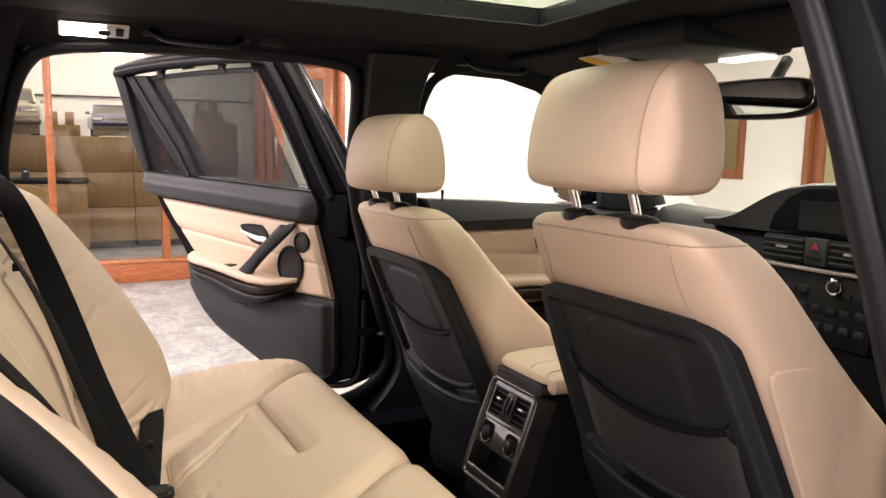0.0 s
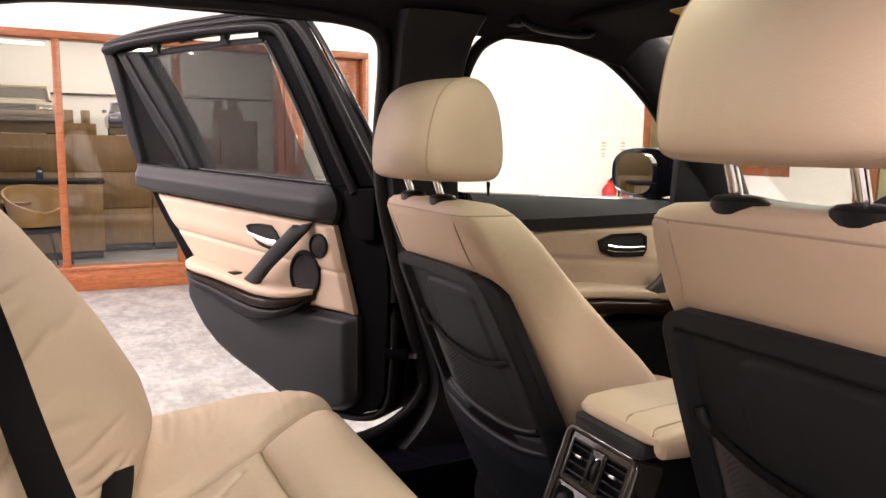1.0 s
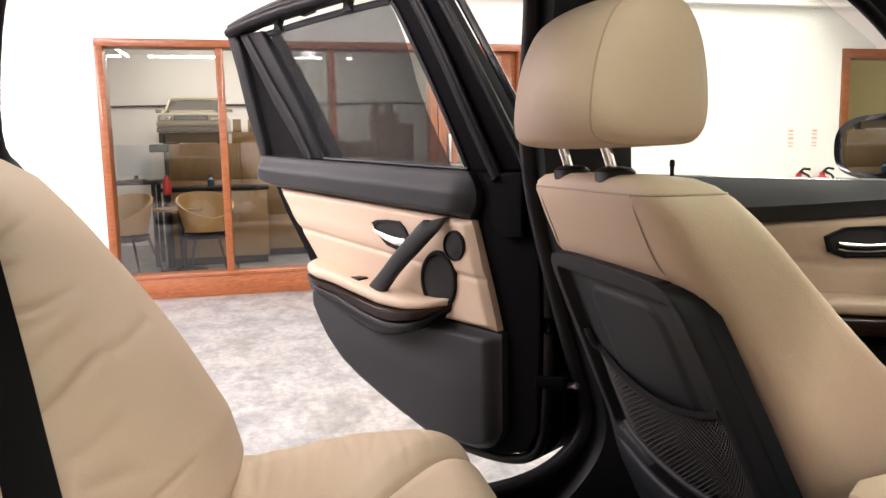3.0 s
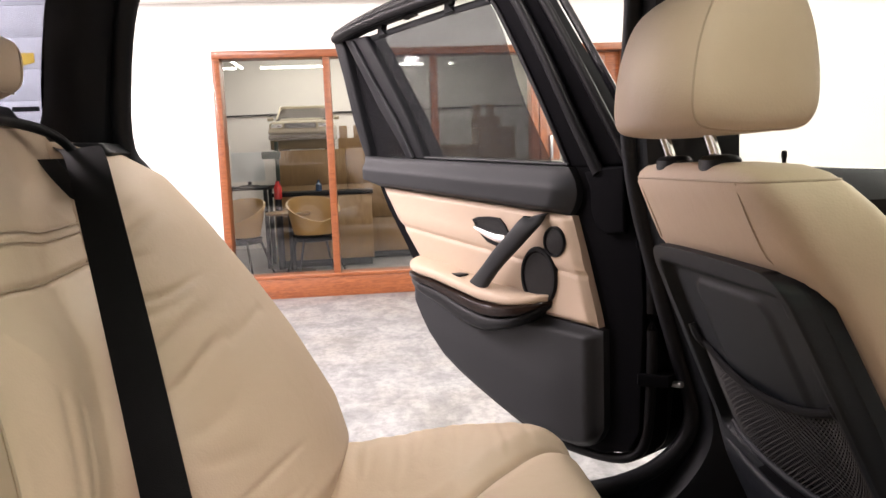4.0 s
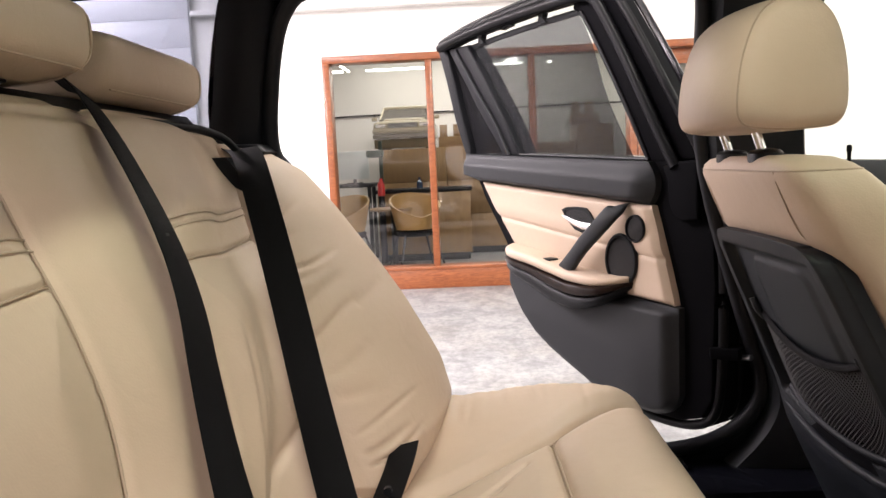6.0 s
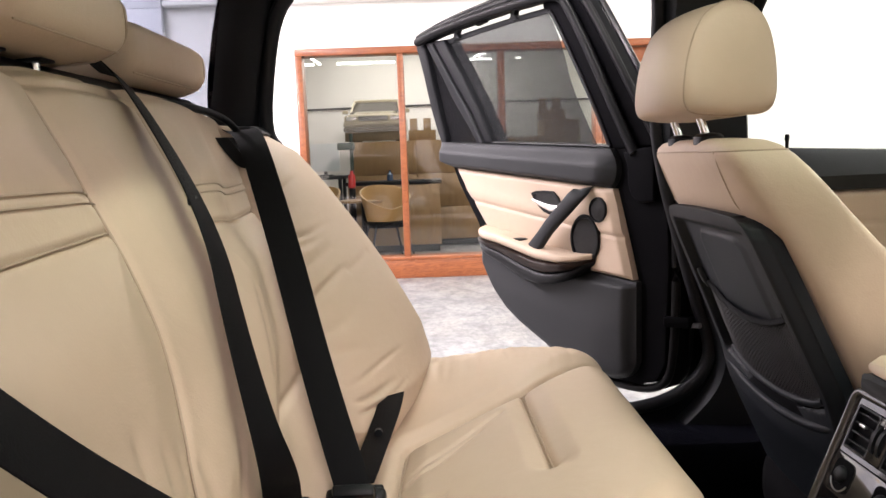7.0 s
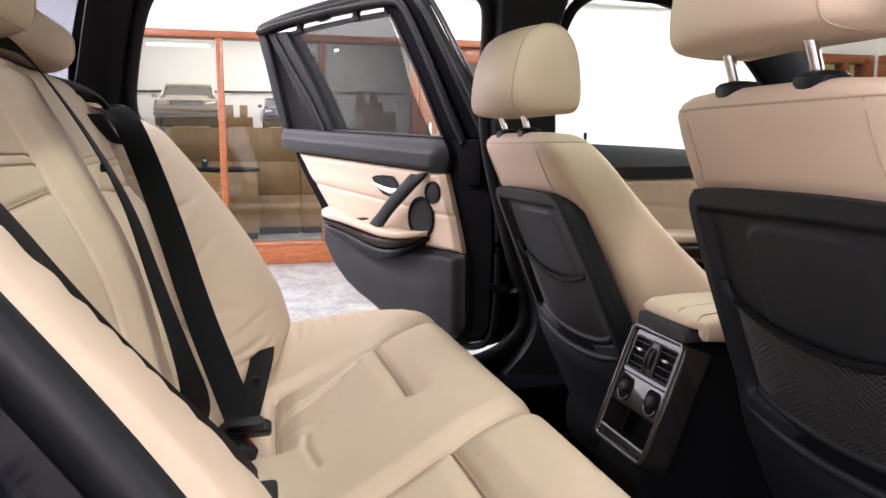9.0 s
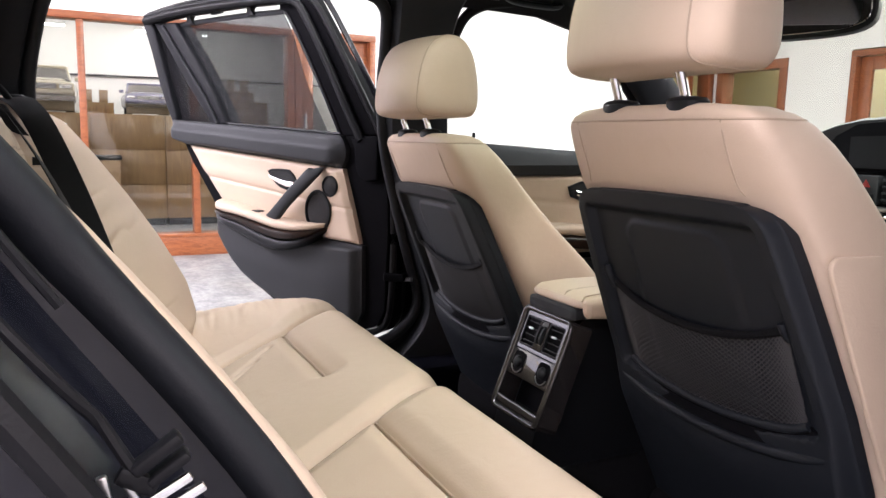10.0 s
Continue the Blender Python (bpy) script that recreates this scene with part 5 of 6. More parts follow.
def wrinkle(U, W, seed, amp, freq):
    rng = np.random.RandomState(seed)
    out = np.zeros(U.shape)
    for _ in range(14):
        a, f, p = rng.rand() * 6.28, freq * (0.5 + rng.rand()), rng.rand() * 6.28
        out += np.sin((U * math.cos(a) + W * math.sin(a)) * f + p) * (0.5 + rng.rand())
    return amp * out / 6


def thread(name, line, U, W, P, parent, lift=0.0, r=0.0016):
    """A seam laid on a padded sheet along a line of its own two coordinates."""
    pts = []
    for (a, b), (c, d) in zip(line, line[1:]):
        n = max(2, int(math.hypot(c - a, d - b) / 0.012))
        pts += [(a + (c - a) * k / n, b + (d - b) * k / n) for k in range(n)]
    pts.append(line[-1])
    out = []
    for a, b in pts:
        near = np.exp(-((U - a) ** 2 + (W - b) ** 2) / (2 * 0.0035 ** 2))
        out.append(V((P * near[..., None]).sum((0, 1)) / near.sum()) + V((lift, 0, lift)))
    return part(name, tube(smooth(out[::2] + out[-1:], 2), r, 6), PIPING, parent)


nx, ny = 230, 440
A, B = np.meshgrid(np.linspace(0, 1, nx), np.linspace(-1, 1, ny), indexing="ij")
# the profile runs from the rear over the top and down the front
arc = np.interp(A, [0, 0.74, 1], [0, 0.47, 0.63])
Yc = B * 0.70
Xc = -0.555 + np.minimum(arc, 0.40)
round_t = np.clip((arc - 0.40) / 0.23, 0, 1) * 1.25
Xc = Xc + 0.075 * np.sin(np.minimum(round_t * 1.5, math.pi / 2))
drop = 0.075 * (1 - np.cos(np.minimum(round_t * 1.5, math.pi / 2))) + np.maximum(round_t - 1.05, 0) * 0.8
Zc = 0.555 + 0.075 * step(-0.52, -0.16, Xc) - drop
far_b = [(-0.489, 0.125), (-0.484, 0.27), (-0.479, 0.365), (-0.470, 0.382), (-0.39, 0.420), (-0.27, 0.462), (-0.17, 0.545), (-0.11, 0.585), (-0.07, 0.60)]
near_b = [(-0.52, -0.20), (-0.46, -0.165), (-0.26, -0.085), (-0.10, 0.015), (-0.07, 0.03)]
seams = [far_b, [(-0.27, 0.462), (-0.266, 0.150)], near_b, [(-0.26, -0.085), (-0.255, -0.46)], [(a, -b) for a, b in far_b]]
roll = np.interp(Xc, [-0.555, -0.50, -0.44, -0.30, -0.20, -0.14, -0.08, 0.0], [0.055, 0.062, 0.062, 0.036, 0.012, 0.004, 0.0, 0.0])
Zc = Zc + roll * np.exp(-(np.maximum(0.615 - np.abs(Yc), 0) / 0.085) ** 2)
Zc = Zc - 0.12 * step(0.635, 0.715, np.abs(Yc)) - 0.03 * np.exp(-(Yc / 0.5) ** 4) * step(-0.25, -0.5, Xc) * 0.3
dist = away(Xc, Yc, seams)
Zc = Zc - 0.010 * np.exp(-(dist / 0.006) ** 2) + 0.014 * step(0, 0.042, dist) * step(1.0, 0.9, np.abs(B))
folds = [[(-0.476, 0.235), (-0.43, 0.262), (-0.355, 0.335)], [(-0.478, 0.255), (-0.40, 0.31), (-0.318, 0.380)], [(-0.486, 0.165), (-0.419, 0.158)], [(-0.442, 0.135), (-0.446, 0.09), (-0.437, 0.01)]]
Zc = Zc + groove(Xc, Yc, folds, 0.0048, 0.006) + wrinkle(Xc, Yc, 3, 0.0010, 50) - 0.05 * step(-0.535, -0.556, Xc) * step(0.17, 0.12, np.abs(Yc - 0.01))
rng = random.Random(11)
x0 = -0.50
while x0 < -0.16:
    # fine creases across the rolled outer edge
    a, w = 0.0010 + 0.0018 * rng.random(), 0.005 + 0.006 * rng.random()
    line = x0 + 0.10 * (Yc - 0.58) * (0.5 + rng.random()) + 0.004 * np.sin(Yc * 40 + 6 * rng.random())
    y_in = 0.50 + 0.06 * rng.random()
    Zc = Zc - a * np.exp(-((Xc - line) / w) ** 2) * step(y_in, y_in + 0.05, Yc) * step(0.69, 0.655, Yc)
    x0 += 0.014 + 0.022 * rng.random()
P = np.stack([Xc, Yc, Zc], -1)
Q = P.copy()
Q[..., 2] = np.minimum(P[..., 2] - 0.03, 0.36)
Q[..., 0] = np.minimum(P[..., 0], -0.10)
part("cushion", slab(P, Q), LEATHER, rear, "beige leather bench cushion with stitched panels", 60)
for l in seams:
    thread("seam", l, Xc, Yc, P, rear, 0.0015, 0.0018)
part("plinth", rbox((-0.56, -0.66, 0.281), (-0.10, 0.66, 0.40), 0.02), BLACK, rear, "black bench plinth")

# backrest
ny, nz = 420, 320
B, C = np.meshgrid(np.linspace(-1, 1, ny), np.linspace(0, 1, nz), indexing="ij")
Yb = B * 0.60
Zb = 0.50 + C * 0.665
near_v = [(-0.07, 1.15), (-0.078, 1.05), (-0.085, 1.02), (-0.092, 0.96), (-0.12, 0.88), (-0.17, 0.76), (-0.20, 0.66), (-0.21, 0.52)]
far_v = [(0.20, 1.15), (0.19, 1.04), (0.17, 0.98), (0.12, 0.88), (0.085, 0.79), (0.06, 0.74), (0.05, 0.62), (0.05, 0.5)]
cross = [[(0.18, 1.012), (0.55, 1.008)], [(-0.60, 1.022), (-0.084, 1.018)]]
tuck = [[(0.168, 0.966), (0.30, 0.960), (0.55, 0.966)], [(-0.60, 0.978), (-0.30, 0.972), (-0.09, 0.980)]]
low = [[(0.055, 0.66), (0.2, 0.70), (0.45, 0.72)], [(-0.20, 0.68), (-0.35, 0.72), (-0.55, 0.73)], [(0.05, 0.66), (-0.2, 0.67)]]
Xb = -0.74 + 0.55 * (0.99 - Zb) - 0.062 * step(0.92, 0.60, Zb)
bump = groove(Yb, Zb, [near_v, far_v], 0.0055, 0.007) + groove(Yb, Zb, cross, 0.0018, 0.0035) + groove(Yb, Zb, [[(a, b - 0.010) for a, b in l] for l in cross], 0.0012, 0.003) + groove(Yb, Zb, tuck, 0.0045, 0.004) + groove(Yb, Zb, low, 0.008, 0.010)
dist = away(Yb, Zb, [near_v, far_v] + tuck + low)
bump = bump + 0.012 * step(0, 0.08, dist) - 0.075 * np.exp(-((Yb - 0.05) / 0.105) ** 4) * step(0.665, 0.60, Zb)
bump = bump - 0.035 * step(1.115, 1.165, Zb) ** 2 - 0.02 * np.exp(-(away(Yb, Zb, [[(0.60, 1.13), (0.45, 1.05), (0.34, 0.90), (0.19, 0.67), (0.135, 0.59)]]) / 0.06) ** 2) - 0.010 * np.exp(-(away(Yb, Zb, [[(-0.06, 1.132), (0.17, 1.128)]]) / 0.008) ** 2) - 0.02 * step(0.54, 0.50, Zb)
lines = [[(-0.30 + 0.05 * k, 0.60 + 0.02 * k), (-0.27 + 0.04 * k, 0.82 - 0.02 * k)] for k in range(4)] + [[(0.12, 0.70), (0.20, 0.86)], [(0.17, 0.72), (0.24, 0.84)], [(-0.14, 0.60), (-0.06, 0.75)]]
bump = bump + groove(Yb, Zb, lines, 0.003, 0.010) + wrinkle(Yb, Zb, 5, 0.0009, 40)
nrm = np.array([1, 0, 0.55]) / math.hypot(1, 0.55)
P = np.stack([Xb, Yb, Zb], -1) + bump[..., None] * nrm
Q = np.stack([Xb, Yb, Zb], -1) - 0.10 * nrm
part("backrest", slab(P, Q), LEATHER, rear, "beige leather backrest with horizontal stitched tucks", 60)
for l in [near_v, far_v] + cross + tuck + [[(a, b - 0.010) for a, b in q] for q in cross]:
    thread("seam", l, Yb, Zb, P, rear, 0.0008, 0.0013)
part("backrest_shell", prism([(-0.95, 0.42), (-0.70, 0.42), (-0.58, 0.50), (-0.925, 1.13), (-0.96, 1.13)], lambda u, v, w: (u, w, v), -0.60, 0.60), CARPET, rear, "black backrest rear")
part("shelf_trim", prism([(-0.96, 1.132), (-0.90, 1.13), (-0.862, 1.148), (-0.875, 1.165), (-0.95, 1.16)], lambda u, v, w: (u, w, v), -0.62, 0.62), BLACK, rear, "black trim along backrest top")

for sgn in (1, -1):
    nu, nv = 80, 240
    S, T = np.meshgrid(np.linspace(0, 1, nu), np.linspace(0, 1, nv), indexing="ij")
    zt = np.array([1.115, 1.10, 1.06, 0.99, 0.91, 0.82, 0.71, 0.64, 0.59, 0.545, 0.52])
    xo = np.array([-0.80, -0.755, -0.69, -0.635, -0.58, -0.52, -0.46, -0.440, -0.460, -0.505, -0.55])
    par = np.linspace(0, 1, len(zt))
    Z = np.interp(T, par, zt)
    XO = np.interp(T, par, xo) - (0.0 if sgn > 0 else 1) * (0.036 - 0.056 * T)
    for _ in range(6):
        XO[:, 1:-1] = (XO[:, :-2] + 2 * XO[:, 1:-1] + XO[:, 2:]) / 4
        Z[:, 1:-1] = (Z[:, :-2] + 2 * Z[:, 1:-1] + Z[:, 2:]) / 4
    YI = np.interp(Z, [0.52, 0.60, 0.75, 0.9, 1.02, 1.115], [0.38, 0.34, 0.37, 0.43, 0.50, 0.58])
    XI = np.maximum(-0.76 + 0.55 * (0.99 - Z), -0.83)
    ang = S * 2.35
    k = np.sin(np.minimum(ang, math.pi / 2)) ** 0.9
    X = XI + (XO - XI) * np.where(ang < math.pi / 2, k, 1 - 0.55 * (1 - np.cos(ang - math.pi / 2)))
    Y = YI + (0.655 - YI) * (1 - np.cos(np.minimum(ang, math.pi / 2))) ** 0.85 + 0.028 * np.maximum(np.sin(ang - math.pi / 2), 0)
    for _ in range(14):
        for arr in (X, Y):
            arr[1:-1] = (arr[:-2] + 2 * arr[1:-1] + arr[2:]) / 4
    pad = 0.012 * np.sin(math.pi * S) * np.sin(math.pi * T)
    rng = random.Random(5)
    t0 = 0.14
    while t0 < 0.74:
        # creases that start at the inner seam and die out across the pad
        a, w, far_s, lean = (0.0048 + 0.0075 * rng.random() ** 2), 0.005 + 0.006 * rng.random(), 0.20 + 0.22 * rng.random(), 0.04 + 0.14 * rng.random()
        line = t0 - lean * (S - 0.08) + 0.006 * np.sin(S * (9 + 8 * rng.random()) + 6 * rng.random())
        pad = pad - (a if sgn > 0 else a * 0.4) * np.exp(-((T - line) / w) ** 2) * step(0.01, 0.10, S) * step(far_s, far_s * 0.4, S)
        t0 += 0.018 + 0.035 * rng.random()
    pad = pad + groove(S, T, [[(0.30, 0.475), (0.52, 0.45)]], 0.003 if sgn > 0 else 0.0, 0.007) + wrinkle(S, T * 2, 8, 0.0008, 18)
    if sgn < 0:
        pad = pad - 0.024 * np.exp(-(S / 0.30) ** 2) * step(0.12, 0.25, T)
        pad = pad + 0.0011 * np.sin(T * 250 + 3 * np.sin(T * 31)) * np.exp(-((S - 0.42) / 0.12) ** 2)
    P = np.stack([X + pad, sgn * (Y), Z + pad * 0.5], -1)
    Q = np.stack([np.minimum(XI, X) - 0.05, sgn * np.maximum(Y - 0.0, YI) , Z], -1)
    part("side_bolster", slab(P, Q), LEATHER, rear, "padded beige leather side bolster", 60)
    part("bolster_edge", prism([(-0.86, 1.09), (-0.78, 1.09), (-0.605, 0.84), (-0.505, 0.66), (-0.50, 0.46), (-0.86, 0.46)], lambda u, v, w: (u, sgn * w, v), 0.52, 0.70), SOFT, rear, "black wheel arch trim")
    part("corner_trim", tube(smooth([(-0.845, sgn * 0.25, 1.138), (-0.826, sgn * 0.33, 1.138), (-0.812, sgn * 0.41, 1.137), (-0.80, sgn * 0.487, 1.133), (-0.782, sgn * 0.538, 1.120), (-0.765, sgn * 0.566, 1.088), (-0.735, sgn * 0.572, 1.05)], 3), 0.0065, 10), BLACK, rear, "black bead along the backrest corner")
    part("belt_guide", prism([(-0.81, 1.114), (-0.752, 1.112), (-0.738, 1.098), (-0.75, 1.085), (-0.81, 1.088)], lambda u, v, w: (u, sgn * w, v), 0.605, 0.70, 0.009, 4), BLACK, rear, "black belt guide")


def rear_headrest(y0, y1, x, z):
    cy, hw = (y0 + y1) / 2, (y1 - y0) / 2
    ob = part("headrest", loft([[V((x + p.x * k + 0.016 * (1 - e), cy + hw * e0, z + p.y * k + p.x * 0.10)) for p in oval((0, 0, 0), (1, 0, 0), (0, 1, 0), 0.078, 0.043, 3.6, 40)]
                               for e0, k, e in ((-1, 0.55, 0.5), (-0.985, 0.75, 0.6), (-0.95, 0.88, 0.75), (-0.88, 0.96, 0.9), (-0.7, 1, 1), (0, 1, 1), (0.7, 1, 1), (0.88, 0.96, 0.9), (0.95, 0.88, 0.75), (0.985, 0.75, 0.6), (1, 0.55, 0.5))]), LEATHER, rear, "low beige leather headrest")
    part("piping", tube([(x + 0.077 * power(math.cos(a), 0.69) + 0.001, cy + hw * 0.86, z + 0.0425 * power(math.sin(a), 0.69) * 0.985 + 0.0079 * math.cos(a)) for a in (2 * math.pi * i / 40 for i in range(40))], 0.0018, 6, True, up=(0, 1, 0)), PIPING, ob)
    part("seam", tube([(x + 0.0652, cy - hw * 0.86, z - 0.0295), (x + 0.0655, cy, z - 0.0295), (x + 0.0652, cy + hw * 0.86, z - 0.0295)], 0.0011, 6), PIPING, ob)
    for s in (-1, 1):
        part("slot", rbox((x - 0.03, cy + s * 0.05 - 0.016, z - 0.0465), (x + 0.012, cy + s * 0.05 + 0.016, z - 0.0425), 0.002), BLACK, ob)
        part("rod", tube([(x - 0.005, cy + s * 0.05, 1.06), (x - 0.005, cy + s * 0.05, z)], 0.006, 10), CHROME, ob)
    return ob


rear_headrest(-0.13, 0.14, -0.865, 1.212)
rear_headrest(0.23, 0.572, -0.90, 1.205)
rear_headrest(-0.595, -0.23, -0.90, 1.205)

# seat belts
belt = thing("seat_belt", (-0.75, 0.66, 1.0), "black webbing seat belt buckled at bench centre", "seat belt", "rear belts")
part("strap", ribbon(smooth([(-0.80, 0.60, 1.085), (-0.778, 0.585, 1.106), (-0.748, 0.53, 1.098), (-0.715, 0.455, 1.055), (-0.652, 0.34, 0.90), (-0.608, 0.265, 0.76), (-0.57, 0.19, 0.67), (-0.538, 0.13, 0.598)], 3), (1, 0, 0.1), 0.048), BELT, belt)
part("lap_strap", ribbon(smooth([(-0.500, 0.39, 0.645), (-0.503, 0.35, 0.635), (-0.514, 0.29, 0.617), (-0.528, 0.20, 0.600), (-0.535, 0.16, 0.592)], 2), (1, -0.1, 0.3), 0.046), BELT, belt)
part("stud", loft([[V((-0.515 + 0.006 * math.cos(a), 0.285 - w, 0.622 + 0.006 * math.sin(a))) for a in (2 * math.pi * i / 14 for i in range(14))] for w in (0.0, 0.008)]), BLACK, belt)
m = Matrix.Translation((-0.535, 0.128, 0.590)) @ Matrix.Rotation(radians(-38), 4, "X")
tg = part("tongue", rbox((-0.040, -0.016, -0.010), (0.040, 0.016, 0.010), 0.006, 3, m), BLACK, belt, "black belt tongue")
part("bar", rbox((-0.036, 0.006, 0.008), (0.036, 0.018, 0.019), 0.004, 2, m), BLACK, tg)
part("blade_cover", rbox((-0.028, -0.045, -0.008), (0.028, -0.012, 0.008), 0.005, 2, m), BLACK, tg)
belt = thing("seat_belt", (-0.78, 0.14, 1.0), "black webbing centre belt over backrest", "seat belt", "rear belts")
def twist(points, a, b, power_of=4.0):
    return [V(a).lerp(V(b), (i / (len(points) - 1)) ** power_of) for i in range(len(points))]


run = smooth([(-0.86, 0.17, 1.18), (-0.812, 0.145, 1.165), (-0.722, 0.085, 1.04), (-0.672, 0.04, 0.95), (-0.64, -0.02, 0.865), (-0.605, -0.07, 0.77), (-0.592, -0.060, 0.70), (-0.605, 0.00, 0.645), (-0.615, 0.075, 0.605)], 3)
part("strap", ribbon(run, twist(run, (0.20, 0.83, -0.47), (0.85, 0.4, 0.2), 2.5), 0.044), BELT, belt)
part("tongue", rbox((-0.030, -0.016, -0.012), (0.030, 0.016, 0.012), 0.006, 3, Matrix.Translation((-0.622, 0.105, 0.590)) @ Matrix.Rotation(radians(-38), 4, "X")), BLACK, belt, "black belt tongue")
part("stop_button", loft([[V((-0.703 + w, 0.066 + 0.006 * math.cos(a), 1.0 + 0.006 * math.sin(a))) for a in (2 * math.pi * i / 14 for i in range(14))] for w in (-0.006, 0.003)]), BLACK, belt, "black belt stop button")
belt = thing("seat_belt", (-0.75, -0.6, 1.0), "black webbing seat belt slung over near backrest", "seat belt", "rear belts")
run = smooth([(-0.80, -0.66, 1.115), (-0.76, -0.58, 1.112), (-0.684, -0.524, 1.012), (-0.629, -0.448, 0.894), (-0.585, -0.370, 0.804), (-0.546, -0.296, 0.725), (-0.524, -0.210, 0.650), (-0.53, -0.10, 0.590)], 3)
part("strap", ribbon(run, twist(run, (-0.40, 0.83, 0.40), (0.3, 0.75, 0.4), 2.0), 0.047), BELT, belt)
part("tongue", rbox((-0.034, -0.012, -0.014), (0.034, 0.012, 0.014), 0.006, 2, Matrix.Translation((-0.53, -0.085, 0.585)) @ Matrix.Rotation(radians(-38), 4, "X")), BLACK, belt, "black belt tongue")
for x, y, z, tilt_z in ((-0.548, 0.10, 0.560, 20), (-0.590, 0.085, 0.572, -15), (-0.560, -0.045, 0.552, -25)):
    bk = thing("belt_buckle", (x + 0.015, y, z - 0.012), "black belt buckle with red release button", "buckle", "belt buckles")
    m = Matrix.Translation((x, y, z)) @ Matrix.Rotation(radians(tilt_z), 4, "Z") @ Matrix.Rotation(radians(25), 4, "Y")
    part("body", rbox((-0.018, -0.03, -0.07), (0.018, 0.03, 0.026), 0.008, 3, m), BLACK, bk)
    part("button", rbox((0.004, -0.014, 0.0235), (0.0125, 0.014, 0.0275), 0.002, 2, m), RED, bk, "red release button")

# ---------------------------------------------------------------- far rear door, open
D0, DS, DN = V((0.03, 0.828, 0)), V((-0.5355, 0.8445, 0)), V((-0.8445, -0.5355, 0))


def dp(s, z, n=0.0):
    """A place on the open door: s back from the hinge edge, z up, n towards the cabin."""
    return D0 + DS * s + DN * n + V((0, 0, z))


place = lambda u, v, w: dp(u, v, w)
door = thing("rear_door", dp(0, 0.5), "open rear car door with beige trim and mesh blind", "car door")
LOW = [(-0.075, 1.05), (-0.085, 0.80), (-0.075, 0.56), (-0.05, 0.515), (0.013, 0.492), (0.145, 0.490), (0.24, 0.512), (0.316, 0.540), (0.38, 0.568), (0.433, 0.598), (0.48, 0.640), (0.516, 0.682), (0.55, 0.730), (0.585, 0.785), (0.64, 0.86), (0.72, 0.96), (0.785, 1.07), (0.785, 1.09)]
part("shell", prism(LOW, place, -0.15, -0.035, 0.012), PAINT, door, "black painted door shell")
inner = [(s * 0.985 - 0.004, 0.80 + (z - 0.80) * 0.975) for s, z in LOW]
part("edge_trim", prism(inner, place, -0.034, -0.014, 0.006), EDGE, door, "black rubber edge")


part("front_edge", prism([(-0.088, 1.05), (-0.099, 0.80), (-0.089, 0.555), (-0.06, 0.503), (-0.05, 0.52), (-0.07, 0.57), (-0.08, 0.80), (-0.07, 1.05)], place, -0.152, -0.03, 0.004), EDGE, door, "black door end face")
for n, r in ((-0.03, 0.010), (-0.085, 0.008)):
    part("edge_seal", tube(smooth([dp(-0.082, 1.05, n), dp(-0.098, 0.80, n), dp(-0.088, 0.56, n), dp(-0.06, 0.508, n), dp(0.013, 0.485, n), dp(0.145, 0.483, n), dp(0.24, 0.505, n), dp(0.316, 0.533, n), dp(0.433, 0.591, n), dp(0.516, 0.675, n), dp(0.585, 0.778, n)], 3), r, 10), RUBBER, door, "black rubber door seal")


def field(s0, s1, z0, z1, fn, ns, nz, back=-0.02):
    """A padded sheet on the door: fn(S, Z) gives its rise."""
    a, b = np.meshgrid(np.linspace(0, 1, ns), np.linspace(0, 1, nz), indexing="ij")
    S = s0(b) + (s1(b) - s0(b)) * a if callable(s0) else s0 + (s1 - s0) * a
    lo = z0(S) if callable(z0) else z0 + 0 * S
    hi = z1(S) if callable(z1) else z1 + 0 * S
    Z = lo + (hi - lo) * b
    N = fn(S, Z, a, b)
    o, d, n = np.array(D0), np.array(DS), np.array(DN)
    P = o + S[..., None] * d + N[..., None] * n + Z[..., None] * np.array([0, 0, 1.0])
    Q = o + S[..., None] * d + (np.zeros_like(N) + back)[..., None] * n + Z[..., None] * np.array([0, 0, 1.0])
    return slab(P, Q)


def puff(a, b, e=0.06):
    return step(0, e, a) * step(1, 1 - e, a) * step(0, e * 1.5, b) * step(1, 1 - e * 1.5, b)


# beige panel, its foot and head follow the lines of the door
b_top = lambda S: np.interp(S, [0.0, 0.038, 0.701, 0.75], [0.950, 0.954, 1.008, 1.012])
b_low = lambda S: np.interp(S, [0, 0.001, 0.162, 0.25, 0.55], [0.750, 0.751, 0.760, 0.79, 0.80])
part("trim_panel", field(lambda b: -0.002 + 0.06 * b ** 1.1, lambda b: 0.50 + 0.187 * b, b_low, b_top,
                         lambda S, Z, a, b: 0.004 + 0.012 * puff(a, b, 0.03) - 0.004 * np.exp(-((Z - (0.842 + 0.122 * S)) / 0.005) ** 2) + 0.003 * np.exp(-((Z - (0.866 + 0.122 * S)) / 0.02) ** 2), 90, 60), LEATHER, door, "padded beige leather door panel")
u_low = lambda S: np.interp(S, [-0.02, 0.038, 0.701, 0.79], [0.950, 0.955, 1.010, 1.03])
u_top = lambda S: np.interp(S, [-0.02, 0.052, 0.78, 0.79], [1.045, 1.047, 1.088, 1.088])
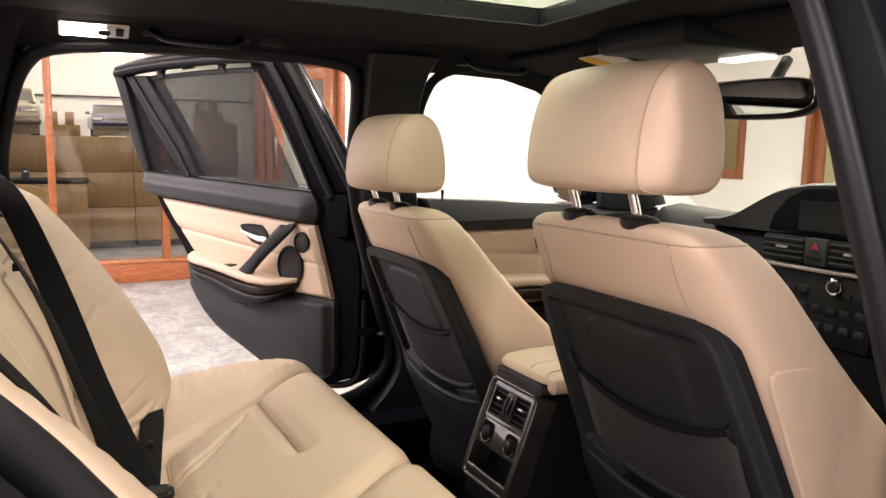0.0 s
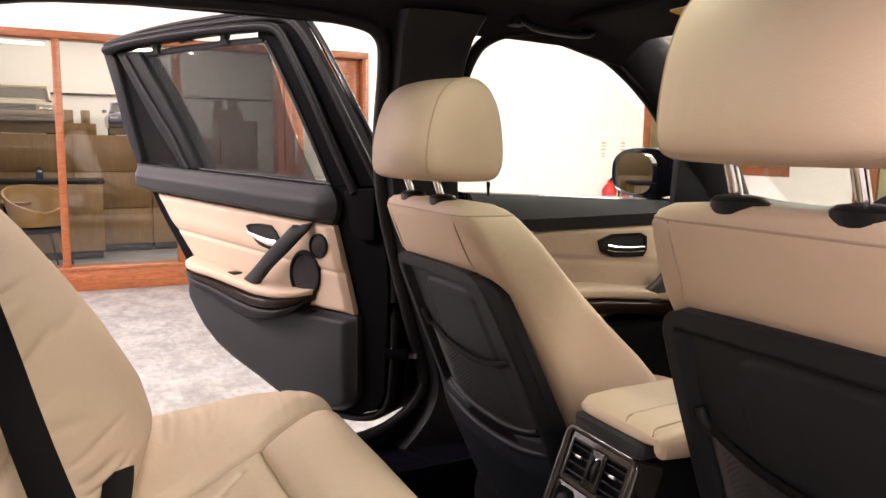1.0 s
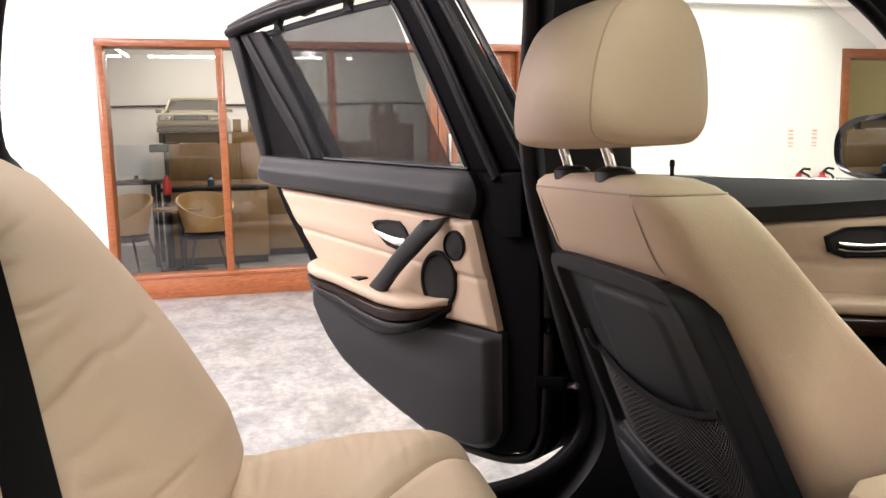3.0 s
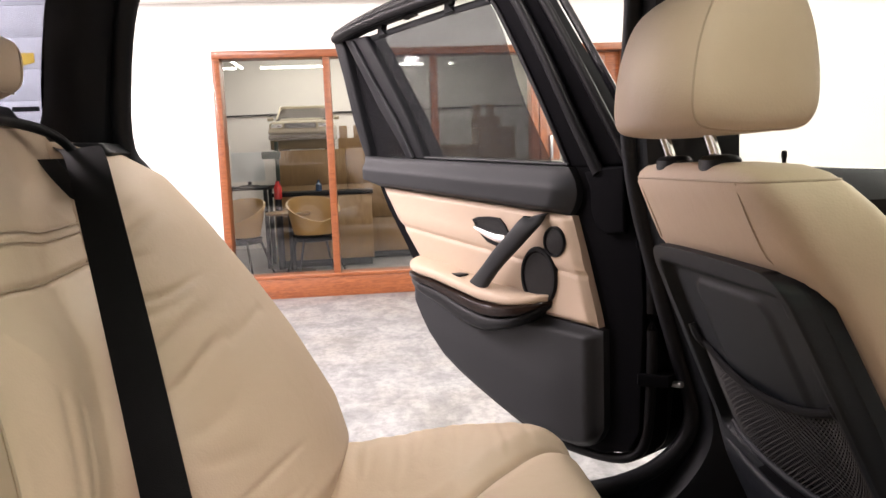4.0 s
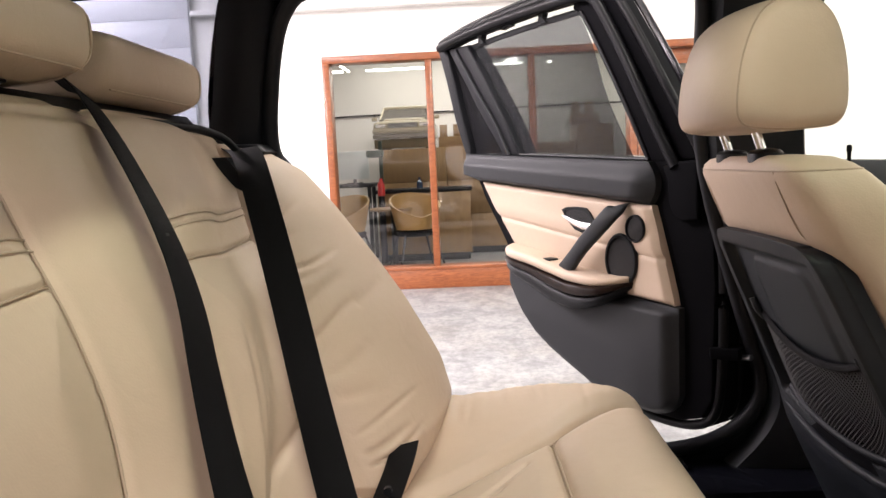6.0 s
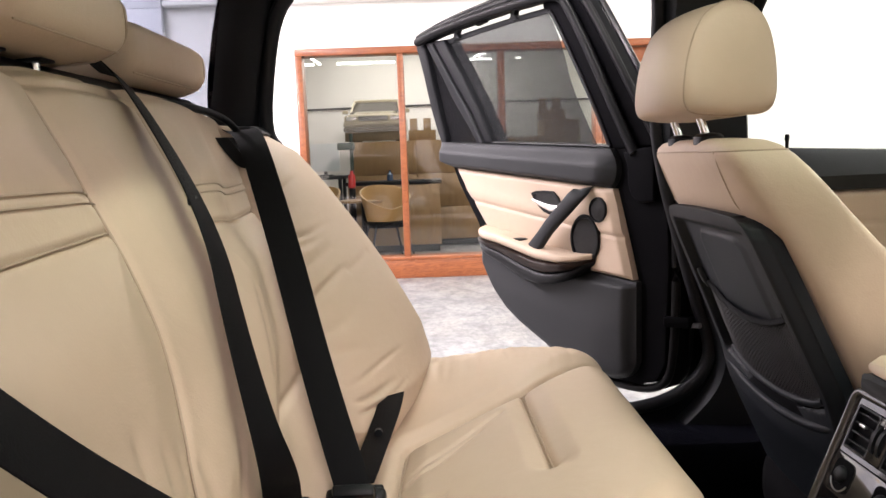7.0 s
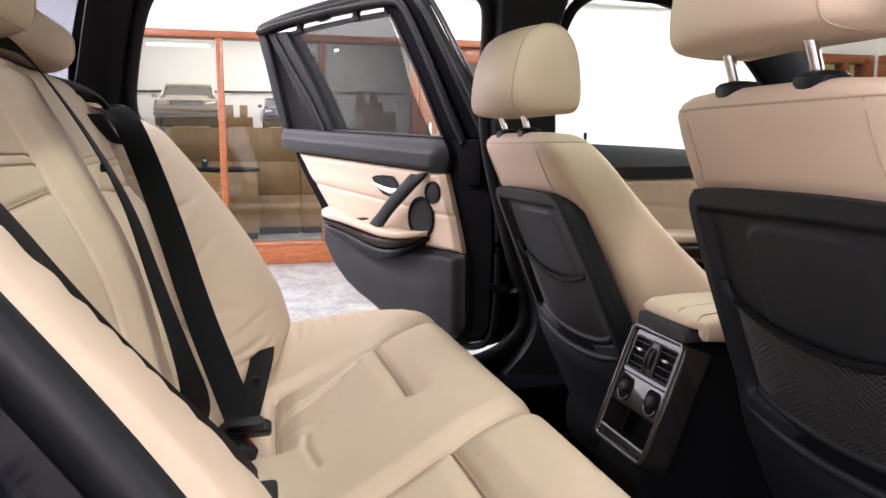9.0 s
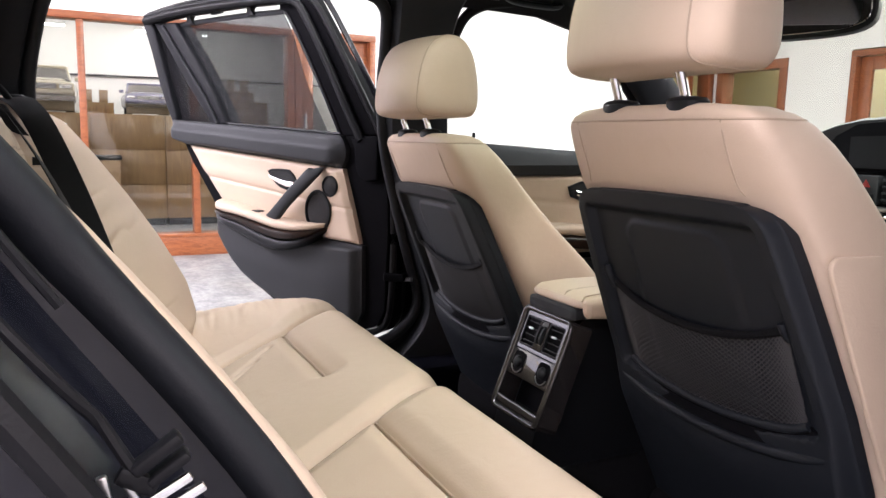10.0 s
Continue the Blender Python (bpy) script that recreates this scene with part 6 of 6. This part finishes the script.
part("upper_trim", field(lambda b: 0.046 + 0.02 * (2 * b - 1) ** 2, lambda b: 0.772 + 0 * b, u_low, u_top, lambda S, Z, a, b: 0.004 + 0.026 * step(0, 0.16, b) * (1 - 0.75 * step(0.5, 1.0, b)) * step(0, 0.07, a) ** 0.5 * step(1, 0.96, a) ** 0.5, 90, 24), SLATE, door, "slate soft upper trim")
part("waist_seal", tube([dp(0.072, 1.0525, -0.004), dp(0.52, 1.0775, -0.004)], 0.0035, 8), BLACK, door, "black waist seal")
part("corner_cover", prism([(-0.062, 0.93), (-0.02, 0.925), (0.004, 0.940), (0.014, 0.965), (0.016, 1.01), (0.030, 1.040), (-0.03, 1.048), (-0.062, 1.048)], place, -0.012, 0.004, 0.006, 3), EDGE, door, "black corner cover")
l_top = lambda S: np.interp(S, [-0.04, 0.001, 0.162, 0.25, 0.55, 0.6], [0.745, 0.747, 0.755, 0.785, 0.795, 0.80])
l_low = lambda S: np.interp(S, [-0.045, -0.012, 0.0, 0.02, 0.05, 0.145, 0.24, 0.316, 0.38, 0.433, 0.48, 0.516, 0.55, 0.575], [0.60, 0.56, 0.535, 0.517, 0.508, 0.505, 0.527, 0.556, 0.583, 0.612, 0.654, 0.698, 0.745, 0.785])
part("lower_panel", field(-0.012, 0.57, l_low, l_top, lambda S, Z, a, b: 0.004 + 0.022 * puff(a, b, 0.05) + 0.009 * step(0.70, 0.61, Z - 0.12 * S) * step(0, 0.15, b) * step(0, 0.2, a), 80, 50), SLATE, door, "slate grey hard lower panel")

# armrest
pad_z = lambda s: float(np.interp(s, [0.105, 0.143, 0.192, 0.26, 0.313, 0.409, 0.493, 0.545], [0.794, 0.786, 0.781, 0.783, 0.793, 0.810, 0.819, 0.824]))
strip_low = lambda s: pad_z(s) - float(np.interp(s, [0.105, 0.144, 0.227, 0.315, 0.411, 0.49, 0.54], [0.010, 0.025, 0.033, 0.033, 0.022, 0.019, 0.016]))
bowl_low = lambda s: float(np.interp(s, [0.10, 0.118, 0.134, 0.183, 0.25, 0.323, 0.40, 0.50, 0.54], [0.780, 0.768, 0.754, 0.729, 0.712, 0.719, 0.747, 0.777, 0.795]))
ss = np.linspace(0.100, 0.530, 34)


def arm_ring(s, n0, n1, z0, z1, e=3.0, count=20):
    return [dp(s, p.y, p.x) for p in oval(((n0 + n1) / 2, (z0 + z1) / 2, 0), (1, 0, 0), (0, 1, 0), (n1 - n0) / 2, (z1 - z0) / 2, e, count)]


def reach(s):
    return 0.075 * float(np.interp(s, [0.10, 0.108, 0.125, 0.155, 0.2, 0.47, 0.515, 0.53], [0.12, 0.4, 0.68, 0.9, 1, 1, 0.8, 0.45]))


part("armrest", loft([arm_ring(s, -0.005, reach(s), pad_z(s) - 0.006, pad_z(s) + 0.024 * min(1, 0.35 + (s - 0.10) * 6)) for s in ss]), LEATHER, door, "padded beige armrest")
part("wood_strip", loft([arm_ring(s, -0.004, reach(s) + 0.003, strip_low(s), pad_z(s) - 0.003, 4) for s in ss]), DARKWOOD, door, "dark gloss wood strip")
part("door_pocket", loft([arm_ring(s, -0.004, reach(s) * 0.95, bowl_low(s), strip_low(s) + 0.004, 2.8) for s in ss]), BLACK, door, "black rounded armrest underside")
part("window_switch", rbox((-0.02, -0.014, 0), (0.02, 0.014, 0.008), 0.003, 2, Matrix.Translation(dp(0.352, pad_z(0.352) + 0.017, 0.045)) @ Matrix.Rotation(math.atan2(DS.y, DS.x), 4, "Z")), BLACK, door)

# handle recess, lever, grip, speakers
HEX = [(0.328, 0.941), (0.312, 0.947), (0.280, 0.949), (0.244, 0.947), (0.228, 0.934), (0.216, 0.917), (0.226, 0.898), (0.244, 0.886), (0.281, 0.895), (0.307, 0.915)]
rec = part("handle_bezel", frame_prism(HEX, [(0.263 + (s - 0.263) * 0.86, 0.918 + (z - 0.918) * 0.80) for s, z in HEX], place, 0.010, 0.022), BLACK, door, "black handle bezel")
part("recess", prism([(0.263 + (s - 0.263) * 0.9, 0.918 + (z - 0.918) * 0.85) for s, z in HEX], place, 0.010, 0.0195), GRILLE, rec)
part("lever", loft([[dp(s, z + h * math.sin(a), 0.023 + 0.007 * math.cos(a)) for a in (2 * math.pi * i / 12 for i in range(12))] for s, z, h in ((0.314, 0.926, 0.004), (0.306, 0.922, 0.006), (0.280, 0.913, 0.0085), (0.25, 0.906, 0.010), (0.222, 0.905, 0.010))]), CHROME, rec, "chrome door lever")
gp = [(0.130, 0.958, 0.012), (0.128, 0.947, 0.045), (0.165, 0.907, 0.057), (0.212, 0.868, 0.059), (0.255, 0.826, 0.057), (0.292, 0.797, 0.050), (0.318, 0.781, 0.042), (0.330, 0.772, 0.022)]
gpts = smooth(gp, 2)
rings = []
for i, p in enumerate(gpts):
    q0, q1 = gpts[max(i - 1, 0)], gpts[min(i + 1, len(gpts) - 1)]
    t2 = V((q1.x - q0.x, q1.y - q0.y)).normalized()
    n2 = V((-t2.y, t2.x))
    hw = float(np.interp(i / (len(gpts) - 1), [0, 0.12, 0.5, 0.85, 1], [0.016, 0.020, 0.0175, 0.024, 0.022]))
    rings.append([dp(p.x + n2.x * hw * power(math.cos(a), 0.7), p.y + n2.y * hw * power(math.cos(a), 0.7), p.z + 0.011 * power(math.sin(a), 0.7)) for a in (2 * math.pi * k / 16 for k in range(16))])
part("pull_grip", loft(rings), SLATE, door, "slate grey diagonal pull grip")
for name, s, z, rs, rz in (("tweeter", 0.091, 0.907, 0.027, 0.030), ("woofer", 0.135, 0.835, 0.048, 0.060)):
    sp = part(name, loft([[dp(s + rs * k * math.cos(a), z + rz * k * math.sin(a), n) for a in (2 * math.pi * i / 40 for i in range(40))] for k, n in ((1, 0.010), (1, 0.020), (0.95, 0.0235), (0.86, 0.0235), (0.82, 0.019))]), BLACK, door, "black speaker ring")
    part("grille", loft([[dp(s + rs * k * math.cos(a), z + rz * k * math.sin(a), n) for a in (2 * math.pi * i / 32 for i in range(32))] for k, n in ((0.82, 0.018), (0.8, 0.0205), (0.5, 0.024), (0.1, 0.026))]), GRILLE, sp, "black cloth speaker grille")

# window frame: front post, head rail, rear post, fixed-pane divider
frame_n = (-0.075, -0.012)
FRONT = [(-0.085, 1.05), (0.076, 1.045), (0.128, 1.144), (0.164, 1.206), (0.194, 1.258), (0.232, 1.318), (0.268, 1.375), (0.285, 1.395), (0.31, 1.405), (0.31, 1.45), (0.215, 1.458), (0.185, 1.42), (0.094, 1.285)]
HEADR = [(0.30, 1.420), (0.46, 1.421), (0.57, 1.418), (0.69, 1.413), (0.79, 1.408), (0.86, 1.400), (0.905, 1.394), (0.925, 1.402), (0.92, 1.425), (0.86, 1.440), (0.785, 1.447), (0.68, 1.453), (0.40, 1.460), (0.30, 1.460)]
REARP = [(0.772, 1.07), (0.79, 1.07), (0.82, 1.125), (0.850, 1.19), (0.892, 1.31), (0.932, 1.405), (0.882, 1.404), (0.848, 1.305), (0.806, 1.185), (0.775, 1.104)]
DIVID = [(0.530, 1.076), (0.603, 1.072), (0.642, 1.12), (0.721, 1.208), (0.792, 1.30), (0.872, 1.400), (0.765, 1.396), (0.677, 1.287), (0.601, 1.186)]
for nm, ol, extra in (("front_post", FRONT, 0.0), ("head_rail", HEADR, 0.004), ("rear_post", REARP, 0.0), ("pane_divider", DIVID, 0.002)):
    part(nm, prism(ol, place, frame_n[0] + (0.035 if nm == "head_rail" else 0), frame_n[1] + extra, 0.007, 3), EDGE if nm == "front_post" else SOFT, door, "black window frame rail")
for n, r, run in ((0.0, 0.012, ((-0.004, 1.035), (0.048, 1.123), (0.130, 1.271), (0.195, 1.375), (0.225, 1.415), (0.27, 1.428), (0.46, 1.430), (0.62, 1.427), (0.79, 1.419), (0.90, 1.405))),
                  (-0.012, 0.010, ((-0.065, 1.05), (0.06, 1.25), (0.150, 1.39), (0.20, 1.438), (0.27, 1.449), (0.46, 1.448), (0.62, 1.444), (0.79, 1.436), (0.91, 1.420)))):
    part("frame_seal", tube(smooth([dp(s, z, n) for s, z in run], 2), r, 10), RUBBER, door, "black rubber frame seal")
part("glass_run", tube(smooth([dp(s, z, -0.012) for s, z in ((0.078, 1.05), (0.128, 1.146), (0.194, 1.26), (0.262, 1.37), (0.28, 1.392))], 2), 0.006, 8), RUBBER, door, "black glass run channel")
part("divider_ridge", tube([dp(s, z, -0.008) for s, z in ((0.572, 1.076), (0.632, 1.165), (0.723, 1.268), (0.820, 1.386))], 0.007, 8), SOFT, door, "raised rib on the pane divider")
part("rain_seal", tube(smooth([dp(s, z, -0.03) for s, z in ((-0.10, 1.05), (0.05, 1.285), (0.14, 1.42), (0.19, 1.462), (0.27, 1.468), (0.40, 1.468), (0.62, 1.463), (0.80, 1.450), (0.92, 1.432))], 2), 0.008, 8), PAINT, door, "black outer frame edge")
WIN = [(0.055, 1.045), (0.535, 1.070), (0.76, 1.395), (0.60, 1.425), (0.29, 1.425), (0.232, 1.325), (0.128, 1.150)]
g = part("window_glass", prism(WIN, place, -0.046, -0.042), CARGLASS, door, "clear door window glass")
g.visible_shadow = False
part("fixed_glass", prism([(0.605, 1.075), (0.772, 1.085), (0.806, 1.185), (0.848, 1.305), (0.878, 1.40), (0.865, 1.40), (0.79, 1.30), (0.72, 1.21)], place, -0.046, -0.042), CARGLASS, door, "small fixed pane").visible_shadow = False
part("fixed_shade", prism([(0.607, 1.078), (0.772, 1.088), (0.805, 1.185), (0.847, 1.305), (0.876, 1.398), (0.866, 1.398), (0.792, 1.30), (0.722, 1.21)], place, -0.034, -0.0325), SHADE, door, "dark mesh on fixed pane")
BL = [(0.138, 1.054), (0.535, 1.074), (0.601, 1.186), (0.677, 1.287), (0.762, 1.385), (0.60, 1.396), (0.45, 1.399), (0.312, 1.400), (0.291, 1.370), (0.267, 1.324), (0.250, 1.280), (0.232, 1.226), (0.207, 1.171), (0.177, 1.119)]
part("blind_mesh", prism(BL, place, -0.031, -0.0295), BLIND, door, "dark mesh roller blind")
part("blind_bar", loft([[dp(s, z + 0.008 * math.sin(a), -0.030 + 0.005 * math.cos(a)) for a in (2 * math.pi * i / 10 for i in range(10))] for s, z in ((0.305, 1.400), (0.33, 1.4005), (0.45, 1.4005), (0.60, 1.3965), (0.80, 1.388), (0.815, 1.386))]), SLATE, door, "dark blind top bar")
for s, z in ((0.435, 1.402), (0.705, 1.394)):
    part("blind_hook", loft([[dp(s + a, z + b, n) for a, b in ((-0.020, -0.006), (0.012, -0.006), (0.008, 0.012), (0.016, 0.020), (0.016, 0.034), (-0.012, 0.034), (-0.012, 0.020), (-0.006, 0.008))] for n in (-0.033, -0.016)]), BLACK, door, "black blind hook")
part("blind_catch", loft([[dp(0.585 + a, 1.414 + b, n) for a, b in ((-0.022, 0.0), (0.022, -0.004), (0.022, 0.003), (-0.022, 0.007))] for n in (-0.033, -0.020)]), BLACK, door, "small black catch above the blind")
part("check_strap", tube([dp(-0.045, 0.648, -0.055), V((0.15, 0.738, 0.660))], 0.006, 10), SATIN, door, "steel door check strap")
part("strap_bracket", tube(smooth([dp(-0.075, 0.612, -0.05), dp(-0.070, 0.660, -0.05), dp(-0.045, 0.675, -0.055), dp(-0.020, 0.668, -0.055), dp(-0.018, 0.650, -0.055)], 2), 0.006, 10), RUBBER, door, "black check strap bracket")
for z in (0.665, 0.915):
    hg = part("hinge", prism([(0.080, 0.765), (0.125, 0.74), (0.150, 0.76), (0.155, 0.80), (0.120, 0.812), (0.085, 0.80)], lambda u, v, w: (u, v, z + w), -0.012, 0.012, 0.004), EDGE, door, "black door hinge")
    part("pin", tube([(0.118, 0.785, z - 0.03), (0.118, 0.785, z + 0.03)], 0.008, 10), RUBBER, hg)

# ---------------------------------------------------------------- front doors, shut


def front_door(sgn):
    ob = thing("front_door", (0.6, sgn * 0.74, 0.4), "shut front car door with beige trim and armrest", "car door", "front doors")

    def at(u, v, w):
        return (u, sgn * (0.72 - w), v)
    low = [(0.26, 1.04), (0.26, 0.7), (0.32, 0.45), (1.15, 0.45), (1.2, 0.7), (1.15, 1.0)]
    part("shell", prism(low, at, -0.10, -0.005, 0.01), PAINT, ob, "black painted door shell")
    part("outer_skin", prism([(0.225, 1.02), (0.225, 0.42), (0.30, 0.33), (1.2, 0.33), (1.25, 0.7), (1.2, 1.0)], at, -0.165, -0.125, 0.012), PAINT, ob, "black painted outer skin")
    part("end_face", prism([(0.226, 1.02), (0.226, 0.42), (0.262, 0.42), (0.262, 1.02)], at, -0.124, -0.02, 0.004), EDGE, ob, "black door end face")
    part("upper_trim", loft([[V(at(x, z, n)) for z, n in ((zl, 0.0), (zl, 0.025), (zl + 0.03, 0.04), (zh - 0.02, 0.03), (zh, 0.005), (zh, -0.02))] for x, zl, zh in ((0.27, 0.945, 1.038), (0.6, 0.948, 1.022), (0.95, 0.955, 1.005), (1.1, 0.96, 0.995))]), SLATE, ob, "slate soft upper trim")
    a, b = np.meshgrid(np.linspace(0, 1, 60), np.linspace(0, 1, 40), indexing="ij")
    X = 0.28 + 0.82 * a
    Z = 0.71 + 0.236 * b + 0.01 * a
    N = 0.006 + 0.014 * puff(a, b, 0.03) - 0.004 * np.exp(-((Z - 0.872 + 0.09 * (X - 0.54)) / 0.0045) ** 2)
    P = np.stack([X, sgn * (0.72 - N), Z], -1)
    Q = np.stack([X, sgn * (0.735 + 0 * N), Z], -1)
    part("trim_panel", slab(P, Q), LEATHER, ob, "padded beige leather door panel", 60)
    part("armrest", loft([[V((x, sgn * (0.72 - p.x), z + p.y)) for p in oval((0.045, 0, 0), (1, 0, 0), (0, 1, 0), 0.05, 0.017, 3, 20)] for x, z in ((0.30, 0.803), (0.60, 0.795), (0.85, 0.768), (1.0, 0.742), (1.10, 0.725))]), LEATHER, ob, "padded beige armrest")
    part("wood_strip", loft([[V((x, sgn * (0.72 - p.x), z + p.y)) for p in oval((0.045, 0, 0), (1, 0, 0), (0, 1, 0), 0.052, 0.02, 4, 20)] for x, z in ((0.30, 0.770), (0.60, 0.761), (0.85, 0.733), (1.0, 0.707), (1.10, 0.690))]), DARKWOOD, ob, "dark gloss wood strip")
    part("lower_panel", rbox((0.28, sgn * 0.66, 0.46), (1.12, sgn * 0.722, 0.70), 0.02), BLACK, ob, "black lower door panel")
    hexo = [(0.628, 0.915), (0.672, 0.93), (0.762, 0.93), (0.782, 0.92), (0.784, 0.885), (0.772, 0.868), (0.672, 0.872), (0.638, 0.885)]
    bz = part("handle_bezel", frame_prism(hexo, [(0.707 + (u - 0.707) * 0.9, 0.90 + (v - 0.90) * 0.82) for u, v in hexo], at, 0.012, 0.028), BLACK, ob, "black handle bezel")
    part("recess", prism([(0.707 + (u - 0.707) * 0.92, 0.90 + (v - 0.90) * 0.86) for u, v in hexo], at, 0.010, 0.0235), GRILLE, bz)
    part("lever", loft([[V(at(u, v + 0.009 * math.sin(t), 0.029 + 0.005 * math.cos(t))) for t in (2 * math.pi * i / 12 for i in range(12))] for u, v in ((0.653, 0.898), (0.673, 0.893), (0.722, 0.889), (0.772, 0.889))]), CHROME, bz, "chrome door lever")
    gp = smooth([(0.850, 0.952, 0.018), (0.860, 0.935, 0.045), (0.852, 0.885, 0.064), (0.828, 0.836, 0.076), (0.786, 0.795, 0.084), (0.756, 0.775, 0.084), (0.745, 0.765, 0.076)], 3)
    rings = []
    for i, p in enumerate(gp):
        d = (gp[min(i + 1, len(gp) - 1)] - gp[max(i - 1, 0)]).normalized()
        side = V((-d.y, d.x)).normalized()
        hw = float(np.interp(i / (len(gp) - 1), [0, 0.15, 0.5, 0.85, 1], [0.016, 0.022, 0.023, 0.028, 0.022]))
        rings.append([V(at(p.x + side.x * hw * power(math.cos(a), 0.7), p.y + side.y * hw * power(math.cos(a), 0.7), p.z + 0.010 * power(math.sin(a), 0.7))) for a in (2 * math.pi * k / 16 for k in range(16))])
    part("pull_grip", loft(rings), GRIP, ob, "satin grey curved pull grip")
    sp = part("speaker", loft([[V(at(0.905 + 0.066 * k * math.cos(t), 0.838 + 0.058 * k * math.sin(t), n)) for t in (2 * math.pi * i / 36 for i in range(36))] for k, n in ((1, 0.01), (1, 0.024), (0.9, 0.027), (0.85, 0.023))]), BLACK, ob)
    part("grille", loft([[V(at(0.905 + 0.066 * k * math.cos(t), 0.838 + 0.058 * k * math.sin(t), n)) for t in (2 * math.pi * i / 28 for i in range(28))] for k, n in ((0.84, 0.022), (0.5, 0.027), (0.1, 0.029))]), GRILLE, sp)
    part("lock_pin", loft([oval((0.318, sgn * 0.712, z), (1, 0, 0), (0, 1, 0), r, r, 2, 12) for z, r in ((1.03, 0.0035), (1.050, 0.0035), (1.053, 0.005), (1.062, 0.0045), (1.064, 0.003))]), BLACK, ob, "black lock pin")
    win = [(0.21, 1.03), (0.2, 1.3), (0.25, 1.38), (0.40, 1.375), (0.55, 1.33), (0.69, 1.26), (0.80, 1.17), (0.93, 1.03), (0.93, 1.0)]
    part("window_glass", prism(win, lambda u, v, w: (u, sgn * (side_y(v) + 0.03 + w), v), 0, 0.004), CARGLASS if sgn > 0 else SCREENGLASS, ob, "clear door window glass").visible_shadow = sgn < 0
    part("frame", tube([V((u, sgn * (side_y(v) + 0.025), v)) for u, v in [(p.x, p.y) for p in smooth([(0.215, 1.03, 0), (0.21, 1.22, 0), (0.222, 1.33, 0), (0.262, 1.378, 0), (0.34, 1.392, 0), (0.42, 1.393, 0), (0.55, 1.368, 0), (0.70, 1.29, 0), (0.82, 1.20, 0), (0.96, 1.05, 0)], 3)]], 0.013, 10), RUBBER, ob, "black window frame")
    part("mirror_corner", prism([(0.865, 1.005), (1.05, 0.985), (1.02, 1.03), (0.93, 1.13), (0.875, 1.14)], lambda u, v, w: (u, sgn * (0.70 - w), v), -0.01, 0.012, 0.004), SOFT, ob, "black mirror corner cover")
    mi = part("door_mirror", loft([oval((x, sgn * 0.862, 1.078), (0, 1, 0), (0, 0, 1), a, b, 2.7, 40) for x, a, b in ((0.905, 0.118, 0.060), (0.90, 0.130, 0.070), (0.92, 0.132, 0.072), (0.97, 0.12, 0.064), (1.01, 0.07, 0.04))]), PAINT, ob, "black door mirror housing")
    part("mirror_glass", loft([[Matrix.Translation((x, sgn * 0.862, 1.078)) @ Matrix.Rotation(sgn * radians(-15), 4, "Z") @ p for p in oval((0, 0, 0), (0, 1, 0), (0, 0, 1), a, b, 2.7, 40)] for x, a, b in ((0.890, 0.114, 0.058), (0.874, 0.113, 0.057))]), MIRROR, mi, "mirror glass")
    part("mirror_arm", tube([(0.97, sgn * 0.80, 1.03), (0.95, sgn * 0.71, 1.0)], 0.02, 10), BLACK, ob)
    return ob


front_door(1)
front_door(-1)
